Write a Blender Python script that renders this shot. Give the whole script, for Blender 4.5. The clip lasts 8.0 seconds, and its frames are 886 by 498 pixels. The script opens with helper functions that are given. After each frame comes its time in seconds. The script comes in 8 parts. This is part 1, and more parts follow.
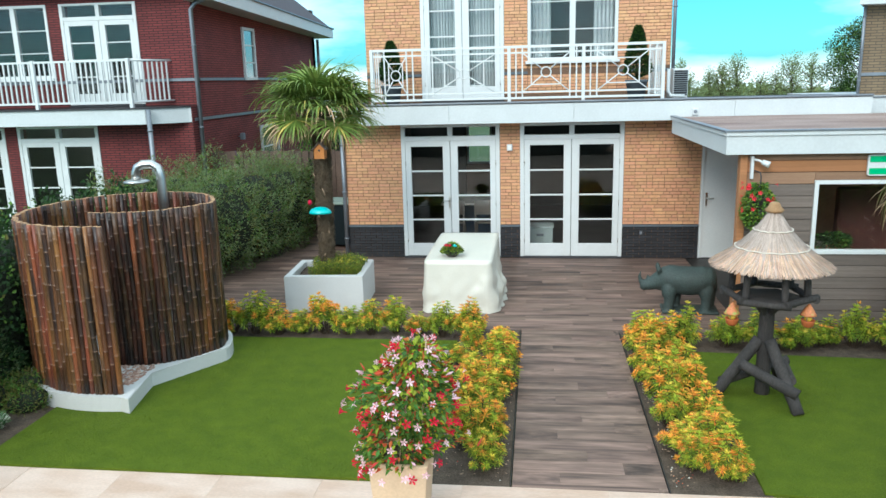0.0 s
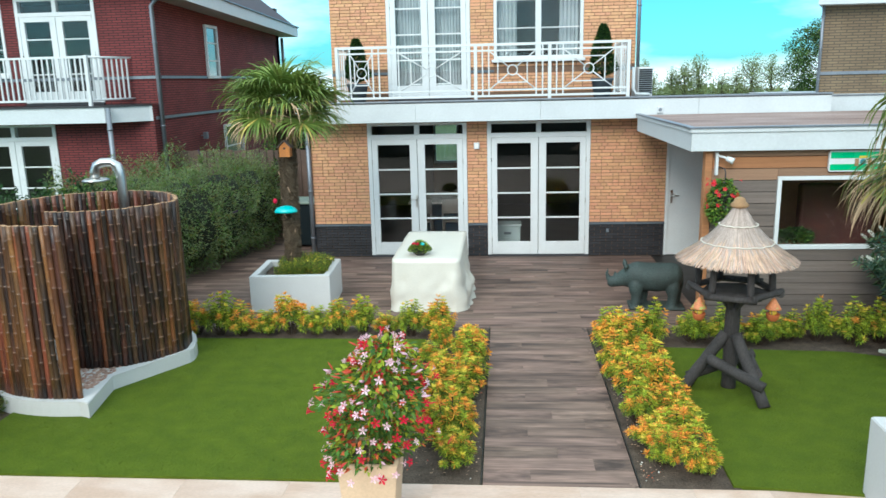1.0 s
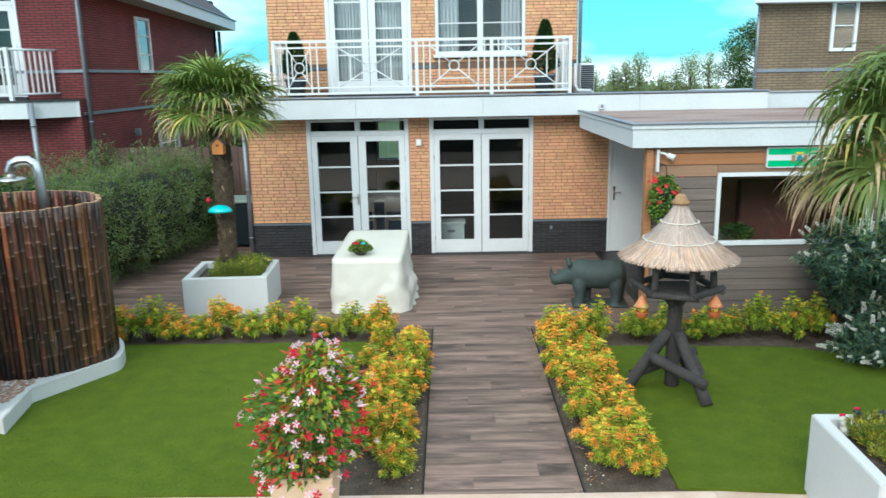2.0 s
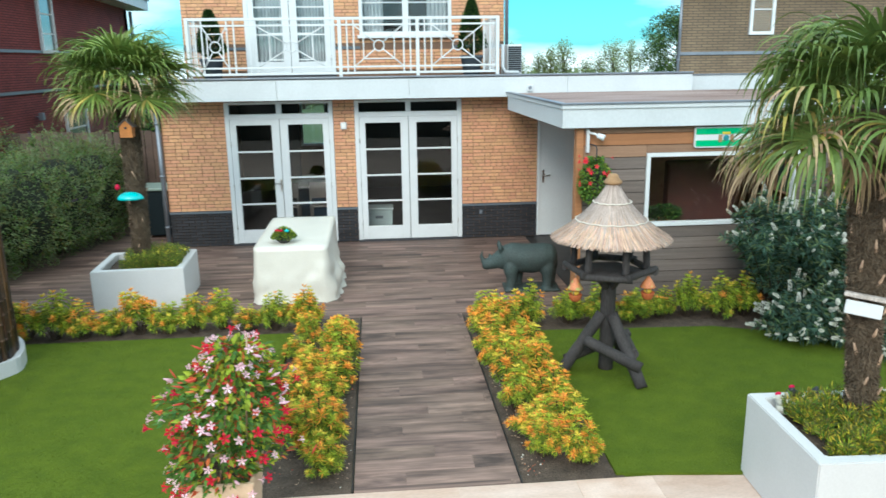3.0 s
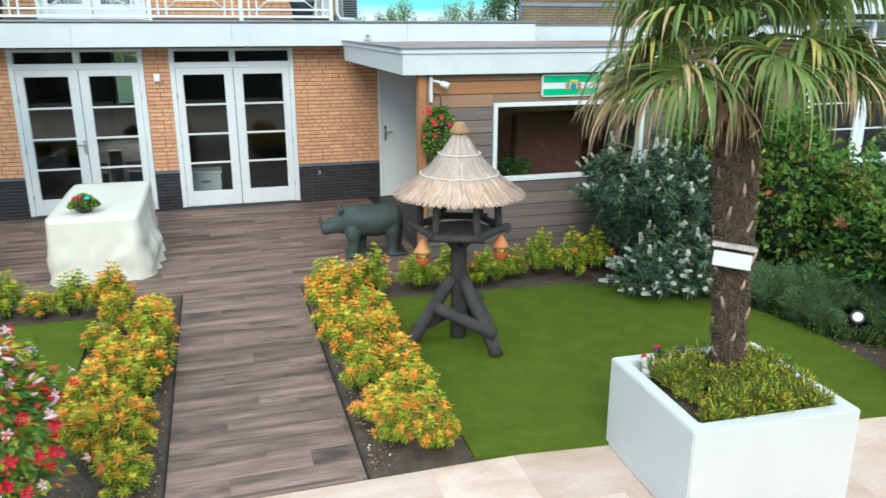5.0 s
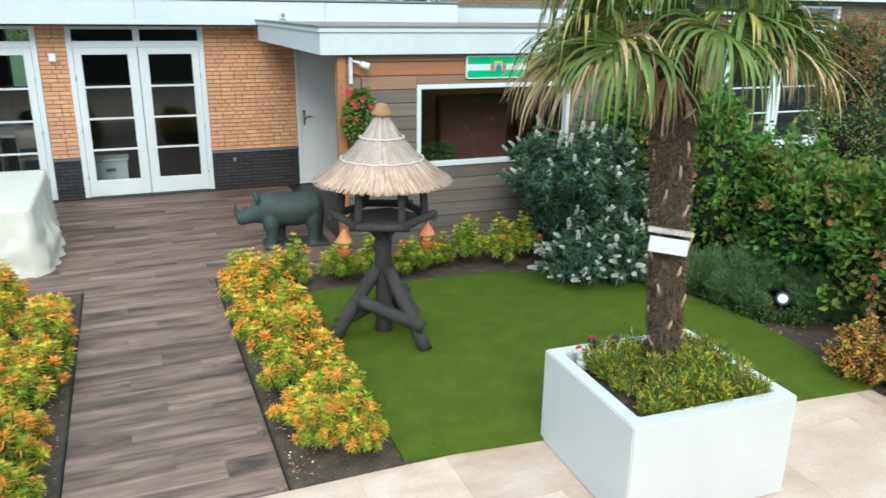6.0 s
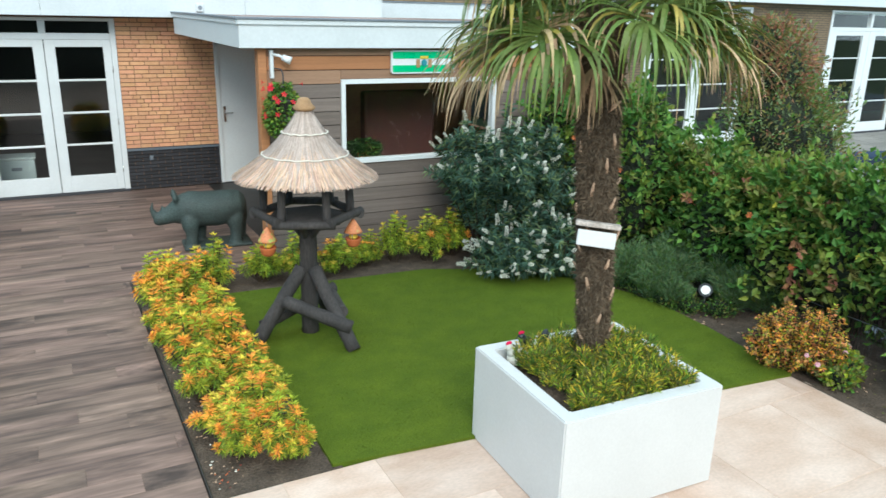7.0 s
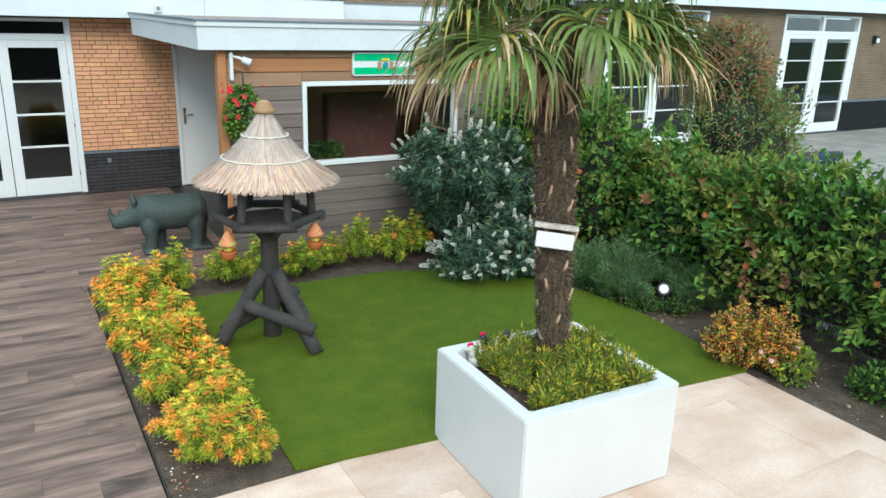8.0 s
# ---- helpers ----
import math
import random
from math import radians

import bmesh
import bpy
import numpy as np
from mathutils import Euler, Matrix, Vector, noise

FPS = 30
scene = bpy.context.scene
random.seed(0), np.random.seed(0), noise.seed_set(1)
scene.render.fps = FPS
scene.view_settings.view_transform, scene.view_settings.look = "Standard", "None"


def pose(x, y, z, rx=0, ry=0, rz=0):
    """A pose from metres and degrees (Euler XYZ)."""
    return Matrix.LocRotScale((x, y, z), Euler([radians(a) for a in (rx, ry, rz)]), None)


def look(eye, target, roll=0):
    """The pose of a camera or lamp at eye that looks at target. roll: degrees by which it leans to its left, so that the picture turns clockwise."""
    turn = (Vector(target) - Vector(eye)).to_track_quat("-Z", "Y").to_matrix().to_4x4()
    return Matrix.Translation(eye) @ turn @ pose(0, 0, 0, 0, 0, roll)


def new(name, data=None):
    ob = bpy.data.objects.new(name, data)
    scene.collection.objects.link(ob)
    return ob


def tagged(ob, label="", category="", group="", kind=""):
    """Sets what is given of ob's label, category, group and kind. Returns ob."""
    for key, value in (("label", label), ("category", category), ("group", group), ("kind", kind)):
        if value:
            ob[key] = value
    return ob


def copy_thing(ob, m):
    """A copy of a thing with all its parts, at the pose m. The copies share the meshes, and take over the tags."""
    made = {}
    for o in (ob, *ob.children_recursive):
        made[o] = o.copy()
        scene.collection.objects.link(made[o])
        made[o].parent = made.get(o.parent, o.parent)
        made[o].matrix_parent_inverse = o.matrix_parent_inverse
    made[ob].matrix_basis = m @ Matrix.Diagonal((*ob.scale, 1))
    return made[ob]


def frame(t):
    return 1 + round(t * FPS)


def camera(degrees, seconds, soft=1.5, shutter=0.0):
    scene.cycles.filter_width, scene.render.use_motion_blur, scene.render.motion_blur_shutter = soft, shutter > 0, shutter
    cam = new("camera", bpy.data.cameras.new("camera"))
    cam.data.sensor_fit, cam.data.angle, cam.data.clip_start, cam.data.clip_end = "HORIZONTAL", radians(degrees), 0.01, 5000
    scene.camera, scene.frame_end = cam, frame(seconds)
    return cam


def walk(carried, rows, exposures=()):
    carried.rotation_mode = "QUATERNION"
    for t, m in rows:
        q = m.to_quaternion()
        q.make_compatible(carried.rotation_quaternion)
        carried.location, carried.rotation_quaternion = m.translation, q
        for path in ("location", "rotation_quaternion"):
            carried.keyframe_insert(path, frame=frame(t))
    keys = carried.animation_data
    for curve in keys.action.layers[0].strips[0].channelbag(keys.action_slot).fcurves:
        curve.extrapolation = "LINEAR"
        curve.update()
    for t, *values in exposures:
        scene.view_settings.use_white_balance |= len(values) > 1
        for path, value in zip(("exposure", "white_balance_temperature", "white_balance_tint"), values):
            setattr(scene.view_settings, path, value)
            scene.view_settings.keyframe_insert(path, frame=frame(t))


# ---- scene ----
# ---- camera and its walk ----
cam = camera(60.8, 8.0, shutter=0.5)
PATH = [
    (0.0, 0.315, -13.919, 3.312, 7.29, -12.65, -1.47),
    (0.5, 0.288, -13.921, 3.277, 6.04, -12.59, -1.46),
    (1.0, 0.298, -13.861, 3.262, 4.74, -12.65, -1.35),
    (1.5, 0.346, -13.744, 3.263, 2.94, -12.75, -1.18),
    (3.0, 0.374, -13.306, 3.130, -4.86, -13.97, -0.80),
    (3.5, 0.447, -13.088, 3.068, -7.74, -14.67, -0.59),
    (4.0, 0.497, -12.889, 3.001, -10.61, -15.36, -0.36),
    (4.5, 0.549, -12.694, 2.932, -13.69, -16.08, -0.14),
    (6.0, 0.716, -12.187, 2.797, -22.62, -17.65, 0.79),
    (6.5, 0.739, -12.118, 2.770, -25.82, -17.77, 1.27),
    (7.0, 0.775, -12.094, 2.748, -28.23, -17.64, 1.54),
    (7.5, 0.798, -12.094, 2.751, -30.09, -17.50, 1.72),
    (8.0, 0.789, -12.130, 2.768, -30.96, -17.51, 1.87),
]


def eye_pose(x, y, z, yaw, pitch, roll):
    return pose(x, y, z, 0, 0, yaw) @ pose(0, 0, 0, 90 + pitch, 0, 0) @ pose(0, 0, 0, 0, 0, roll)


walk(cam, [(t, eye_pose(*p)) for t, *p in PATH], [(0.0, 0.54, 6380, 7), (8.0, 0.62, 6380, 7)])

# ---- sky and sun: a bright day of thin cloud ----
world = bpy.data.worlds.new("sky")
scene.world = world
world.use_nodes = True
wn, wl = world.node_tree.nodes, world.node_tree.links
wn.clear()
w_out = wn.new("ShaderNodeOutputWorld")
w_bg = wn.new("ShaderNodeBackground")
w_sky = wn.new("ShaderNodeTexSky")
w_sky.sky_type = "NISHITA"
w_sky.sun_disc = False
w_sky.sun_elevation = radians(32)
w_sky.sun_rotation = radians(200)
w_sky.air_density, w_sky.dust_density, w_sky.ozone_density = 1.0, 0.6, 1.5
w_co = wn.new("ShaderNodeTexCoord")
w_map = wn.new("ShaderNodeMapping")
w_map.inputs["Scale"].default_value = (1.0, 1.0, 3.2)
w_noise = wn.new("ShaderNodeTexNoise")
w_noise.inputs["Scale"].default_value = 2.6
w_noise.inputs["Detail"].default_value = 7.0
w_noise.inputs["Roughness"].default_value = 0.55
w_sep = wn.new("ShaderNodeSeparateXYZ")
w_low = wn.new("ShaderNodeMapRange")
w_low.inputs["From Min"].default_value, w_low.inputs["From Max"].default_value = -0.004, 0.026
w_low.inputs["To Min"].default_value, w_low.inputs["To Max"].default_value = 0.36, 0.0
w_high = wn.new("ShaderNodeMapRange")          # the cloud thickens overhead
w_high.inputs["From Min"].default_value, w_high.inputs["From Max"].default_value = 0.22, 0.55
w_high.inputs["To Min"].default_value, w_high.inputs["To Max"].default_value = 0.0, 0.26
w_back = wn.new("ShaderNodeMapRange")          # and towards the sun
w_back.inputs["From Min"].default_value, w_back.inputs["From Max"].default_value = -0.1, -0.7
w_back.inputs["To Min"].default_value, w_back.inputs["To Max"].default_value = 0.0, 0.16
w_sum = wn.new("ShaderNodeMath")
w_sum2 = wn.new("ShaderNodeMath")
w_add = wn.new("ShaderNodeMath")
w_ramp = wn.new("ShaderNodeValToRGB")
w_ramp.color_ramp.elements[0].position, w_ramp.color_ramp.elements[1].position = 0.50, 0.80
w_mix = wn.new("ShaderNodeMix")
w_mix.data_type = "RGBA"
w_mix.inputs["B"].default_value = (9.4, 11.7, 12.7, 1)
w_tint = wn.new("ShaderNodeMix")
w_tint.data_type, w_tint.blend_type = "RGBA", "MULTIPLY"
w_tint.inputs["Factor"].default_value = 1.0
w_tint.inputs["B"].default_value = (0.20, 0.77, 1.10, 1)
w_bg.inputs["Strength"].default_value = 0.112
wl.new(w_co.outputs["Generated"], w_map.inputs["Vector"])
wl.new(w_map.outputs["Vector"], w_noise.inputs["Vector"])
wl.new(w_co.outputs["Generated"], w_sep.inputs["Vector"])
wl.new(w_sep.outputs["Z"], w_low.inputs["Value"])
wl.new(w_noise.outputs["Fac"], w_add.inputs[0])
wl.new(w_sep.outputs["Z"], w_high.inputs["Value"])
wl.new(w_low.outputs["Result"], w_sum.inputs[0])
wl.new(w_high.outputs["Result"], w_sum.inputs[1])
wl.new(w_sep.outputs["Y"], w_back.inputs["Value"])
wl.new(w_sum.outputs["Value"], w_sum2.inputs[0])
wl.new(w_back.outputs["Result"], w_sum2.inputs[1])
wl.new(w_sum2.outputs["Value"], w_add.inputs[1])
wl.new(w_add.outputs["Value"], w_ramp.inputs["Fac"])
wl.new(w_sky.outputs["Color"], w_tint.inputs["A"])
wl.new(w_tint.outputs["Result"], w_mix.inputs["A"])
wl.new(w_ramp.outputs["Color"], w_mix.inputs["Factor"])
wl.new(w_mix.outputs["Result"], w_bg.inputs["Color"])
wl.new(w_bg.outputs["Background"], w_out.inputs["Surface"])

sun = new("sun", bpy.data.lights.new("sun", "SUN"))
sun.data.energy, sun.data.angle, sun.data.color = 1.6, radians(30), (1.0, 0.96, 0.9)
sun.matrix_world = look((-5, -16, 10.4), (0, 0, 0))


# ---- materials ----
def node_mat(name):
    m = bpy.data.materials.new(name)
    m.use_nodes = True
    return m, m.node_tree.nodes, m.node_tree.links, m.node_tree.nodes["Principled BSDF"]


def surface(name, color, var=0.12, scale=6.0, fine=70.0, rough=0.6, bump=0.15, metal=0.0, spec=0.5, by_object=0.0,
            by_island=0.0, stretch=(1, 1, 1), second=None, coat=0.0, hue=0.0, contrast=(0.3, 0.7), dist=0.01):
    """A procedural surface: two scales of variation in colour, fine relief, and chance differences by object or island."""
    m, n, l, p = node_mat(name)
    p.inputs["Metallic"].default_value = metal
    p.inputs["Specular IOR Level"].default_value = spec
    p.inputs["Coat Weight"].default_value = coat
    co = n.new("ShaderNodeTexCoord")
    mp = n.new("ShaderNodeMapping")
    mp.inputs["Scale"].default_value = stretch
    l.new(co.outputs["Object"], mp.inputs["Vector"])
    info = n.new("ShaderNodeObjectInfo")
    shift = n.new("ShaderNodeVectorMath")
    shift.operation = "MULTIPLY_ADD"
    shift.inputs[1].default_value = (1, 1, 1)
    away = n.new("ShaderNodeMath")
    away.operation = "MULTIPLY"
    away.inputs[1].default_value = 37.0 if by_object else 0.0
    l.new(info.outputs["Random"], away.inputs[0])
    l.new(mp.outputs["Vector"], shift.inputs[0])
    l.new(away.outputs["Value"], shift.inputs[2])
    big = n.new("ShaderNodeTexNoise")
    big.inputs["Scale"].default_value = scale
    big.inputs["Detail"].default_value = 5.0
    small = n.new("ShaderNodeTexNoise")
    small.inputs["Scale"].default_value = fine
    small.inputs["Detail"].default_value = 4.0
    l.new(shift.outputs["Vector"], big.inputs["Vector"])
    l.new(shift.outputs["Vector"], small.inputs["Vector"])
    ramp = n.new("ShaderNodeValToRGB")
    ramp.color_ramp.elements[0].position, ramp.color_ramp.elements[1].position = contrast
    c = Vector(color)
    d = Vector(second) if second else c * (1 + var)
    a = c if second else c * (1 - var)
    ramp.color_ramp.elements[0].color = (*a, 1)
    ramp.color_ramp.elements[1].color = (*d, 1)
    l.new(big.outputs["Fac"], ramp.inputs["Fac"])
    grain = n.new("ShaderNodeMapRange")
    grain.inputs["From Min"].default_value, grain.inputs["From Max"].default_value = 0.3, 0.7
    grain.inputs["To Min"].default_value, grain.inputs["To Max"].default_value = 1 - var, 1 + var
    l.new(small.outputs["Fac"], grain.inputs["Value"])
    value = grain.outputs["Result"]
    for amount, source in ((by_object, info.outputs["Random"]), (by_island, None)):
        if not amount:
            continue
        if source is None:
            source = n.new("ShaderNodeNewGeometry").outputs["Random Per Island"]
        r = n.new("ShaderNodeMapRange")
        r.inputs["To Min"].default_value, r.inputs["To Max"].default_value = 1 - amount, 1 + amount
        l.new(source, r.inputs["Value"])
        k = n.new("ShaderNodeMath")
        k.operation = "MULTIPLY"
        l.new(value, k.inputs[0])
        l.new(r.outputs["Result"], k.inputs[1])
        value = k.outputs["Value"]
    hsv = n.new("ShaderNodeHueSaturation")
    l.new(ramp.outputs["Color"], hsv.inputs["Color"])
    l.new(value, hsv.inputs["Value"])
    if hue:
        src = info.outputs["Random"] if by_object else n.new("ShaderNodeNewGeometry").outputs["Random Per Island"]
        h = n.new("ShaderNodeMapRange")
        h.inputs["To Min"].default_value, h.inputs["To Max"].default_value = 0.5 - hue, 0.5 + hue
        mixr = n.new("ShaderNodeMath")
        mixr.operation = "FRACT"
        mul = n.new("ShaderNodeMath")
        mul.operation = "MULTIPLY"
        mul.inputs[1].default_value = 7.31
        l.new(src, mul.inputs[0])
        l.new(mul.outputs["Value"], mixr.inputs[0])
        l.new(mixr.outputs["Value"], h.inputs["Value"])
        l.new(h.outputs["Result"], hsv.inputs["Hue"])
    l.new(hsv.outputs["Color"], p.inputs["Base Color"])
    rr = n.new("ShaderNodeMapRange")
    rr.inputs["To Min"].default_value, rr.inputs["To Max"].default_value = max(0.02, rough - 0.1), min(1.0, rough + 0.1)
    l.new(big.outputs["Fac"], rr.inputs["Value"])
    l.new(rr.outputs["Result"], p.inputs["Roughness"])
    if bump:
        b = n.new("ShaderNodeBump")
        b.inputs["Strength"].default_value = bump
        b.inputs["Distance"].default_value = dist
        l.new(small.outputs["Fac"], b.inputs["Height"])
        l.new(b.outputs["Normal"], p.inputs["Normal"])
    return m


def brickwork(name, brick, brick2, mortar, wide=0.215, high=0.052, turn=False, rough=0.85):
    """Brickwork of far walls: courses and joints in the material, at true size; turn: for walls that run along y."""
    m, n, l, p = node_mat(name)
    co = n.new("ShaderNodeTexCoord")
    sep = n.new("ShaderNodeSeparateXYZ")
    com = n.new("ShaderNodeCombineXYZ")
    l.new(co.outputs["Object"], sep.inputs["Vector"])
    l.new(sep.outputs["Y" if turn else "X"], com.inputs["X"])
    l.new(sep.outputs["Z"], com.inputs["Y"])
    t = n.new("ShaderNodeTexBrick")
    t.inputs["Color1"].default_value, t.inputs["Color2"].default_value = (*brick, 1), (*brick2, 1)
    t.inputs["Mortar"].default_value = (*mortar, 1)
    t.inputs["Scale"].default_value = 1.0
    t.inputs["Brick Width"].default_value, t.inputs["Row Height"].default_value = wide, high
    t.inputs["Mortar Size"].default_value = 0.009
    l.new(com.outputs["Vector"], t.inputs["Vector"])
    noi = n.new("ShaderNodeTexNoise")
    noi.inputs["Scale"].default_value = 1.3
    noi.inputs["Detail"].default_value = 6
    l.new(co.outputs["Object"], noi.inputs["Vector"])
    mr = n.new("ShaderNodeMapRange")
    mr.inputs["From Min"].default_value, mr.inputs["From Max"].default_value = 0.3, 0.7
    mr.inputs["To Min"].default_value, mr.inputs["To Max"].default_value = 0.8, 1.15
    l.new(noi.outputs["Fac"], mr.inputs["Value"])
    hsv = n.new("ShaderNodeHueSaturation")
    l.new(t.outputs["Color"], hsv.inputs["Color"])
    l.new(mr.outputs["Result"], hsv.inputs["Value"])
    l.new(hsv.outputs["Color"], p.inputs["Base Color"])
    p.inputs["Roughness"].default_value = rough
    b = n.new("ShaderNodeBump")
    b.invert = True
    b.inputs["Strength"].default_value, b.inputs["Distance"].default_value = 0.6, 0.008
    l.new(t.outputs["Fac"], b.inputs["Height"])
    l.new(b.outputs["Normal"], p.inputs["Normal"])
    return m


def glass_mat(name, tint=(0.9, 0.95, 0.95)):
    m, n, l, p = node_mat(name)
    p.inputs["Base Color"].default_value = (*tint, 1)
    p.inputs["Transmission Weight"].default_value = 1.0
    p.inputs["Roughness"].default_value = 0.01
    p.inputs["IOR"].default_value = 1.4
    return m


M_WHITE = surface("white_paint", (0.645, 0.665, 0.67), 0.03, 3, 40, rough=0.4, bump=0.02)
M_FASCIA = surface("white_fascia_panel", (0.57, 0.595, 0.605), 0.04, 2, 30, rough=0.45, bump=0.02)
M_ZINC = surface("zinc_trim", (0.22, 0.24, 0.27), 0.1, 4, 50, rough=0.45, bump=0.03, metal=0.6)
M_ROOFING = surface("weathered_red_brown_roofing", (0.16, 0.085, 0.065), 0.3, 1.1, 60, rough=0.7, second=(0.34, 0.25, 0.22), stretch=(0.6, 1.6, 1))
M_BITUMEN = surface("bitumen_edge", (0.035, 0.035, 0.04), 0.15, 4, 60, rough=0.7)
M_MORTAR = surface("dark_mortar", (0.17, 0.10, 0.065), 0.15, 8, 90, rough=0.95)
M_BRICK = surface("orange_yellow_brick", (0.60, 0.30, 0.158), 0.07, 14, 120, rough=0.85, bump=0.3, by_object=0.10, hue=0.008, second=(0.665, 0.355, 0.20))
M_BRICK_I = surface("orange_yellow_brick_row", (0.60, 0.30, 0.158), 0.07, 14, 120, rough=0.85, bump=0.3, by_island=0.10, hue=0.008, second=(0.665, 0.355, 0.20))
M_DARKBRICK = surface("black_plinth_brick", (0.022, 0.022, 0.026), 0.15, 10, 90, rough=0.6, bump=0.25, by_island=0.35)
M_SILL = surface("grey_stone_sill", (0.10, 0.12, 0.14), 0.08, 6, 70, rough=0.6)
M_GLASS = glass_mat("window_glass")
# room walls and floors: near-black colour takes the place of indoor shade
M_ROOM = surface("room_wall_shade", (0.035, 0.033, 0.032), 0.1, 2, 40, rough=0.9)
M_ROOMFLOOR = surface("room_floor_shade", (0.022, 0.02, 0.018), 0.1, 2, 40, rough=0.5)
M_WARMROOM = surface("brown_room_wall", (0.34, 0.15, 0.07), 0.2, 2, 40, rough=0.8)
M_GREYDOOR = surface("pale_grey_door_paint", (0.72, 0.74, 0.73), 0.03, 2, 40, rough=0.5, bump=0.02)
M_STEEL = surface("brushed_steel", (0.55, 0.54, 0.52), 0.06, 4, 120, rough=0.3, metal=1.0, bump=0.03)
M_CEDAR = surface("greyed_cedar_board", (0.140, 0.110, 0.096), 0.16, 3, 40, rough=0.8, bump=0.3, by_object=0.16, stretch=(0.35, 6, 14), second=(0.205, 0.162, 0.140))
M_CEDAR_NEW = surface("orange_cedar_board", (0.36, 0.155, 0.065), 0.14, 3, 40, rough=0.7, bump=0.25, by_object=0.12, stretch=(0.35, 6, 14))
M_CEDAR_MID = surface("browned_cedar_board", (0.25, 0.14, 0.085), 0.16, 3, 40, rough=0.75, bump=0.3, by_object=0.1, stretch=(0.35, 6, 14), second=(0.32, 0.185, 0.115))
M_PLANK = surface("wood_look_plank_tile", (0.062, 0.042, 0.036), 0.22, 1.35, 6, rough=0.58, spec=0.3, bump=0.06, by_object=0.15, hue=0.006, stretch=(0.6, 6.0, 1), second=(0.29, 0.191, 0.152), contrast=(0.30, 0.72))
M_PLANKJOINT = surface("plank_joint", (0.13, 0.095, 0.08), 0.1, 5, 60, rough=0.9)
M_JOINT = surface("dark_joint", (0.05, 0.042, 0.038), 0.1, 5, 60, rough=0.9)
M_SAND = surface("cream_sandstone_slab", (0.52, 0.355, 0.270), 0.08, 1.6, 30, rough=0.55, bump=0.05, by_object=0.07, second=(0.64, 0.485, 0.405), contrast=(0.36, 0.62), stretch=(1, 1.6, 1))
M_SANDJOINT = surface("sandstone_joint", (0.58, 0.45, 0.365), 0.08, 5, 60, rough=0.9)
M_TURF = surface("green_turf", (0.066, 0.105, 0.006), 0.30, 4.5, 150, rough=0.85, bump=0.8, stretch=(1.0, 1.2, 1), second=(0.100, 0.142, 0.010), contrast=(0.28, 0.72), spec=0.2)
M_SOIL = surface("dark_soil", (0.125, 0.088, 0.062), 0.40, 7, 60, rough=0.95, second=(0.060, 0.042, 0.030), bump=0.9, dist=0.03)
M_GROUND = surface("meadow_ground", (0.05, 0.08, 0.02), 0.3, 0.4, 12, rough=0.95)
M_PLASTER = surface("white_planter_plaster", (0.60, 0.60, 0.595), 0.03, 2.5, 60, rough=0.5, bump=0.05)
M_EDGING = surface("steel_edging", (0.06, 0.055, 0.05), 0.2, 8, 60, rough=0.6, metal=0.5)
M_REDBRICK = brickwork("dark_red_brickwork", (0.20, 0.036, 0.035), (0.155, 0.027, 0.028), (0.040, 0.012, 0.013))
# same brick for the side wall, its light put in as lighter colours
M_REDBRICK_LIT_SIDE = brickwork("dark_red_brickwork_lit_side", (0.25, 0.050, 0.046), (0.195, 0.036, 0.036), (0.075, 0.02, 0.02), turn=True)
M_BUFFBRICK = brickwork("buff_brickwork", (0.21, 0.145, 0.085), (0.17, 0.115, 0.07), (0.09, 0.07, 0.05))
M_TILEROOF = surface("dark_roof_tiles", (0.06, 0.045, 0.05), 0.2, 3, 30, rough=0.7, stretch=(1, 1, 4))
M_NET = surface("dim_net_curtain", (0.30, 0.33, 0.35), 0.08, 3, 40, rough=0.9, stretch=(14, 1, 1))
M_SIDEPANE = surface("dark_reflecting_pane", (0.02, 0.025, 0.03), 0.1, 2, 40, rough=0.12, bump=0.0, spec=1.0, coat=1.0)
M_BAMBOO = surface("dark_smoked_bamboo", (0.070, 0.030, 0.017), 0.35, 1.6, 60, rough=0.5, bump=0.12, by_object=0.7, stretch=(3, 3, 1.1), second=(0.215, 0.072, 0.023), hue=0.02, contrast=(0.36, 0.72), coat=0.12)
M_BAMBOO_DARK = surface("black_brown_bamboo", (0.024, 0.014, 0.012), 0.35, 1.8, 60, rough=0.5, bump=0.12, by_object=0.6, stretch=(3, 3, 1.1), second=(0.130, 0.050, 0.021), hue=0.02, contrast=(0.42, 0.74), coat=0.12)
M_BAMBOO_NODE = surface("bamboo_node", (0.09, 0.048, 0.028), 0.5, 14, 60, rough=0.5, by_object=0.6, second=(0.18, 0.095, 0.05))
M_BAMBOO_CUT = surface("pale_bamboo_end", (0.42, 0.24, 0.12), 0.15, 20, 90, rough=0.7)
M_PEBBLE = surface("red_white_pebble", (0.24, 0.07, 0.04), 0.2, 20, 90, rough=0.6, by_island=0.3, second=(0.55, 0.42, 0.34))
M_WOODLOG = surface("weathered_log_wood", (0.026, 0.023, 0.022), 0.3, 5, 70, rough=0.85, bump=0.7, stretch=(1, 1, 0.25), second=(0.062, 0.055, 0.053))
M_THATCH = surface("straw_thatch", (0.37, 0.290, 0.245), 0.15, 6, 90, rough=0.9, by_island=0.22, hue=0.006, second=(0.50, 0.405, 0.355))
M_THATCH_END = surface("warm_straw_ends", (0.54, 0.355, 0.255), 0.15, 6, 90, rough=0.9, by_island=0.35, hue=0.015)
M_STRAWCAP = surface("tied_straw_cap", (0.34, 0.20, 0.10), 0.15, 14, 90, rough=0.9, bump=0.5)
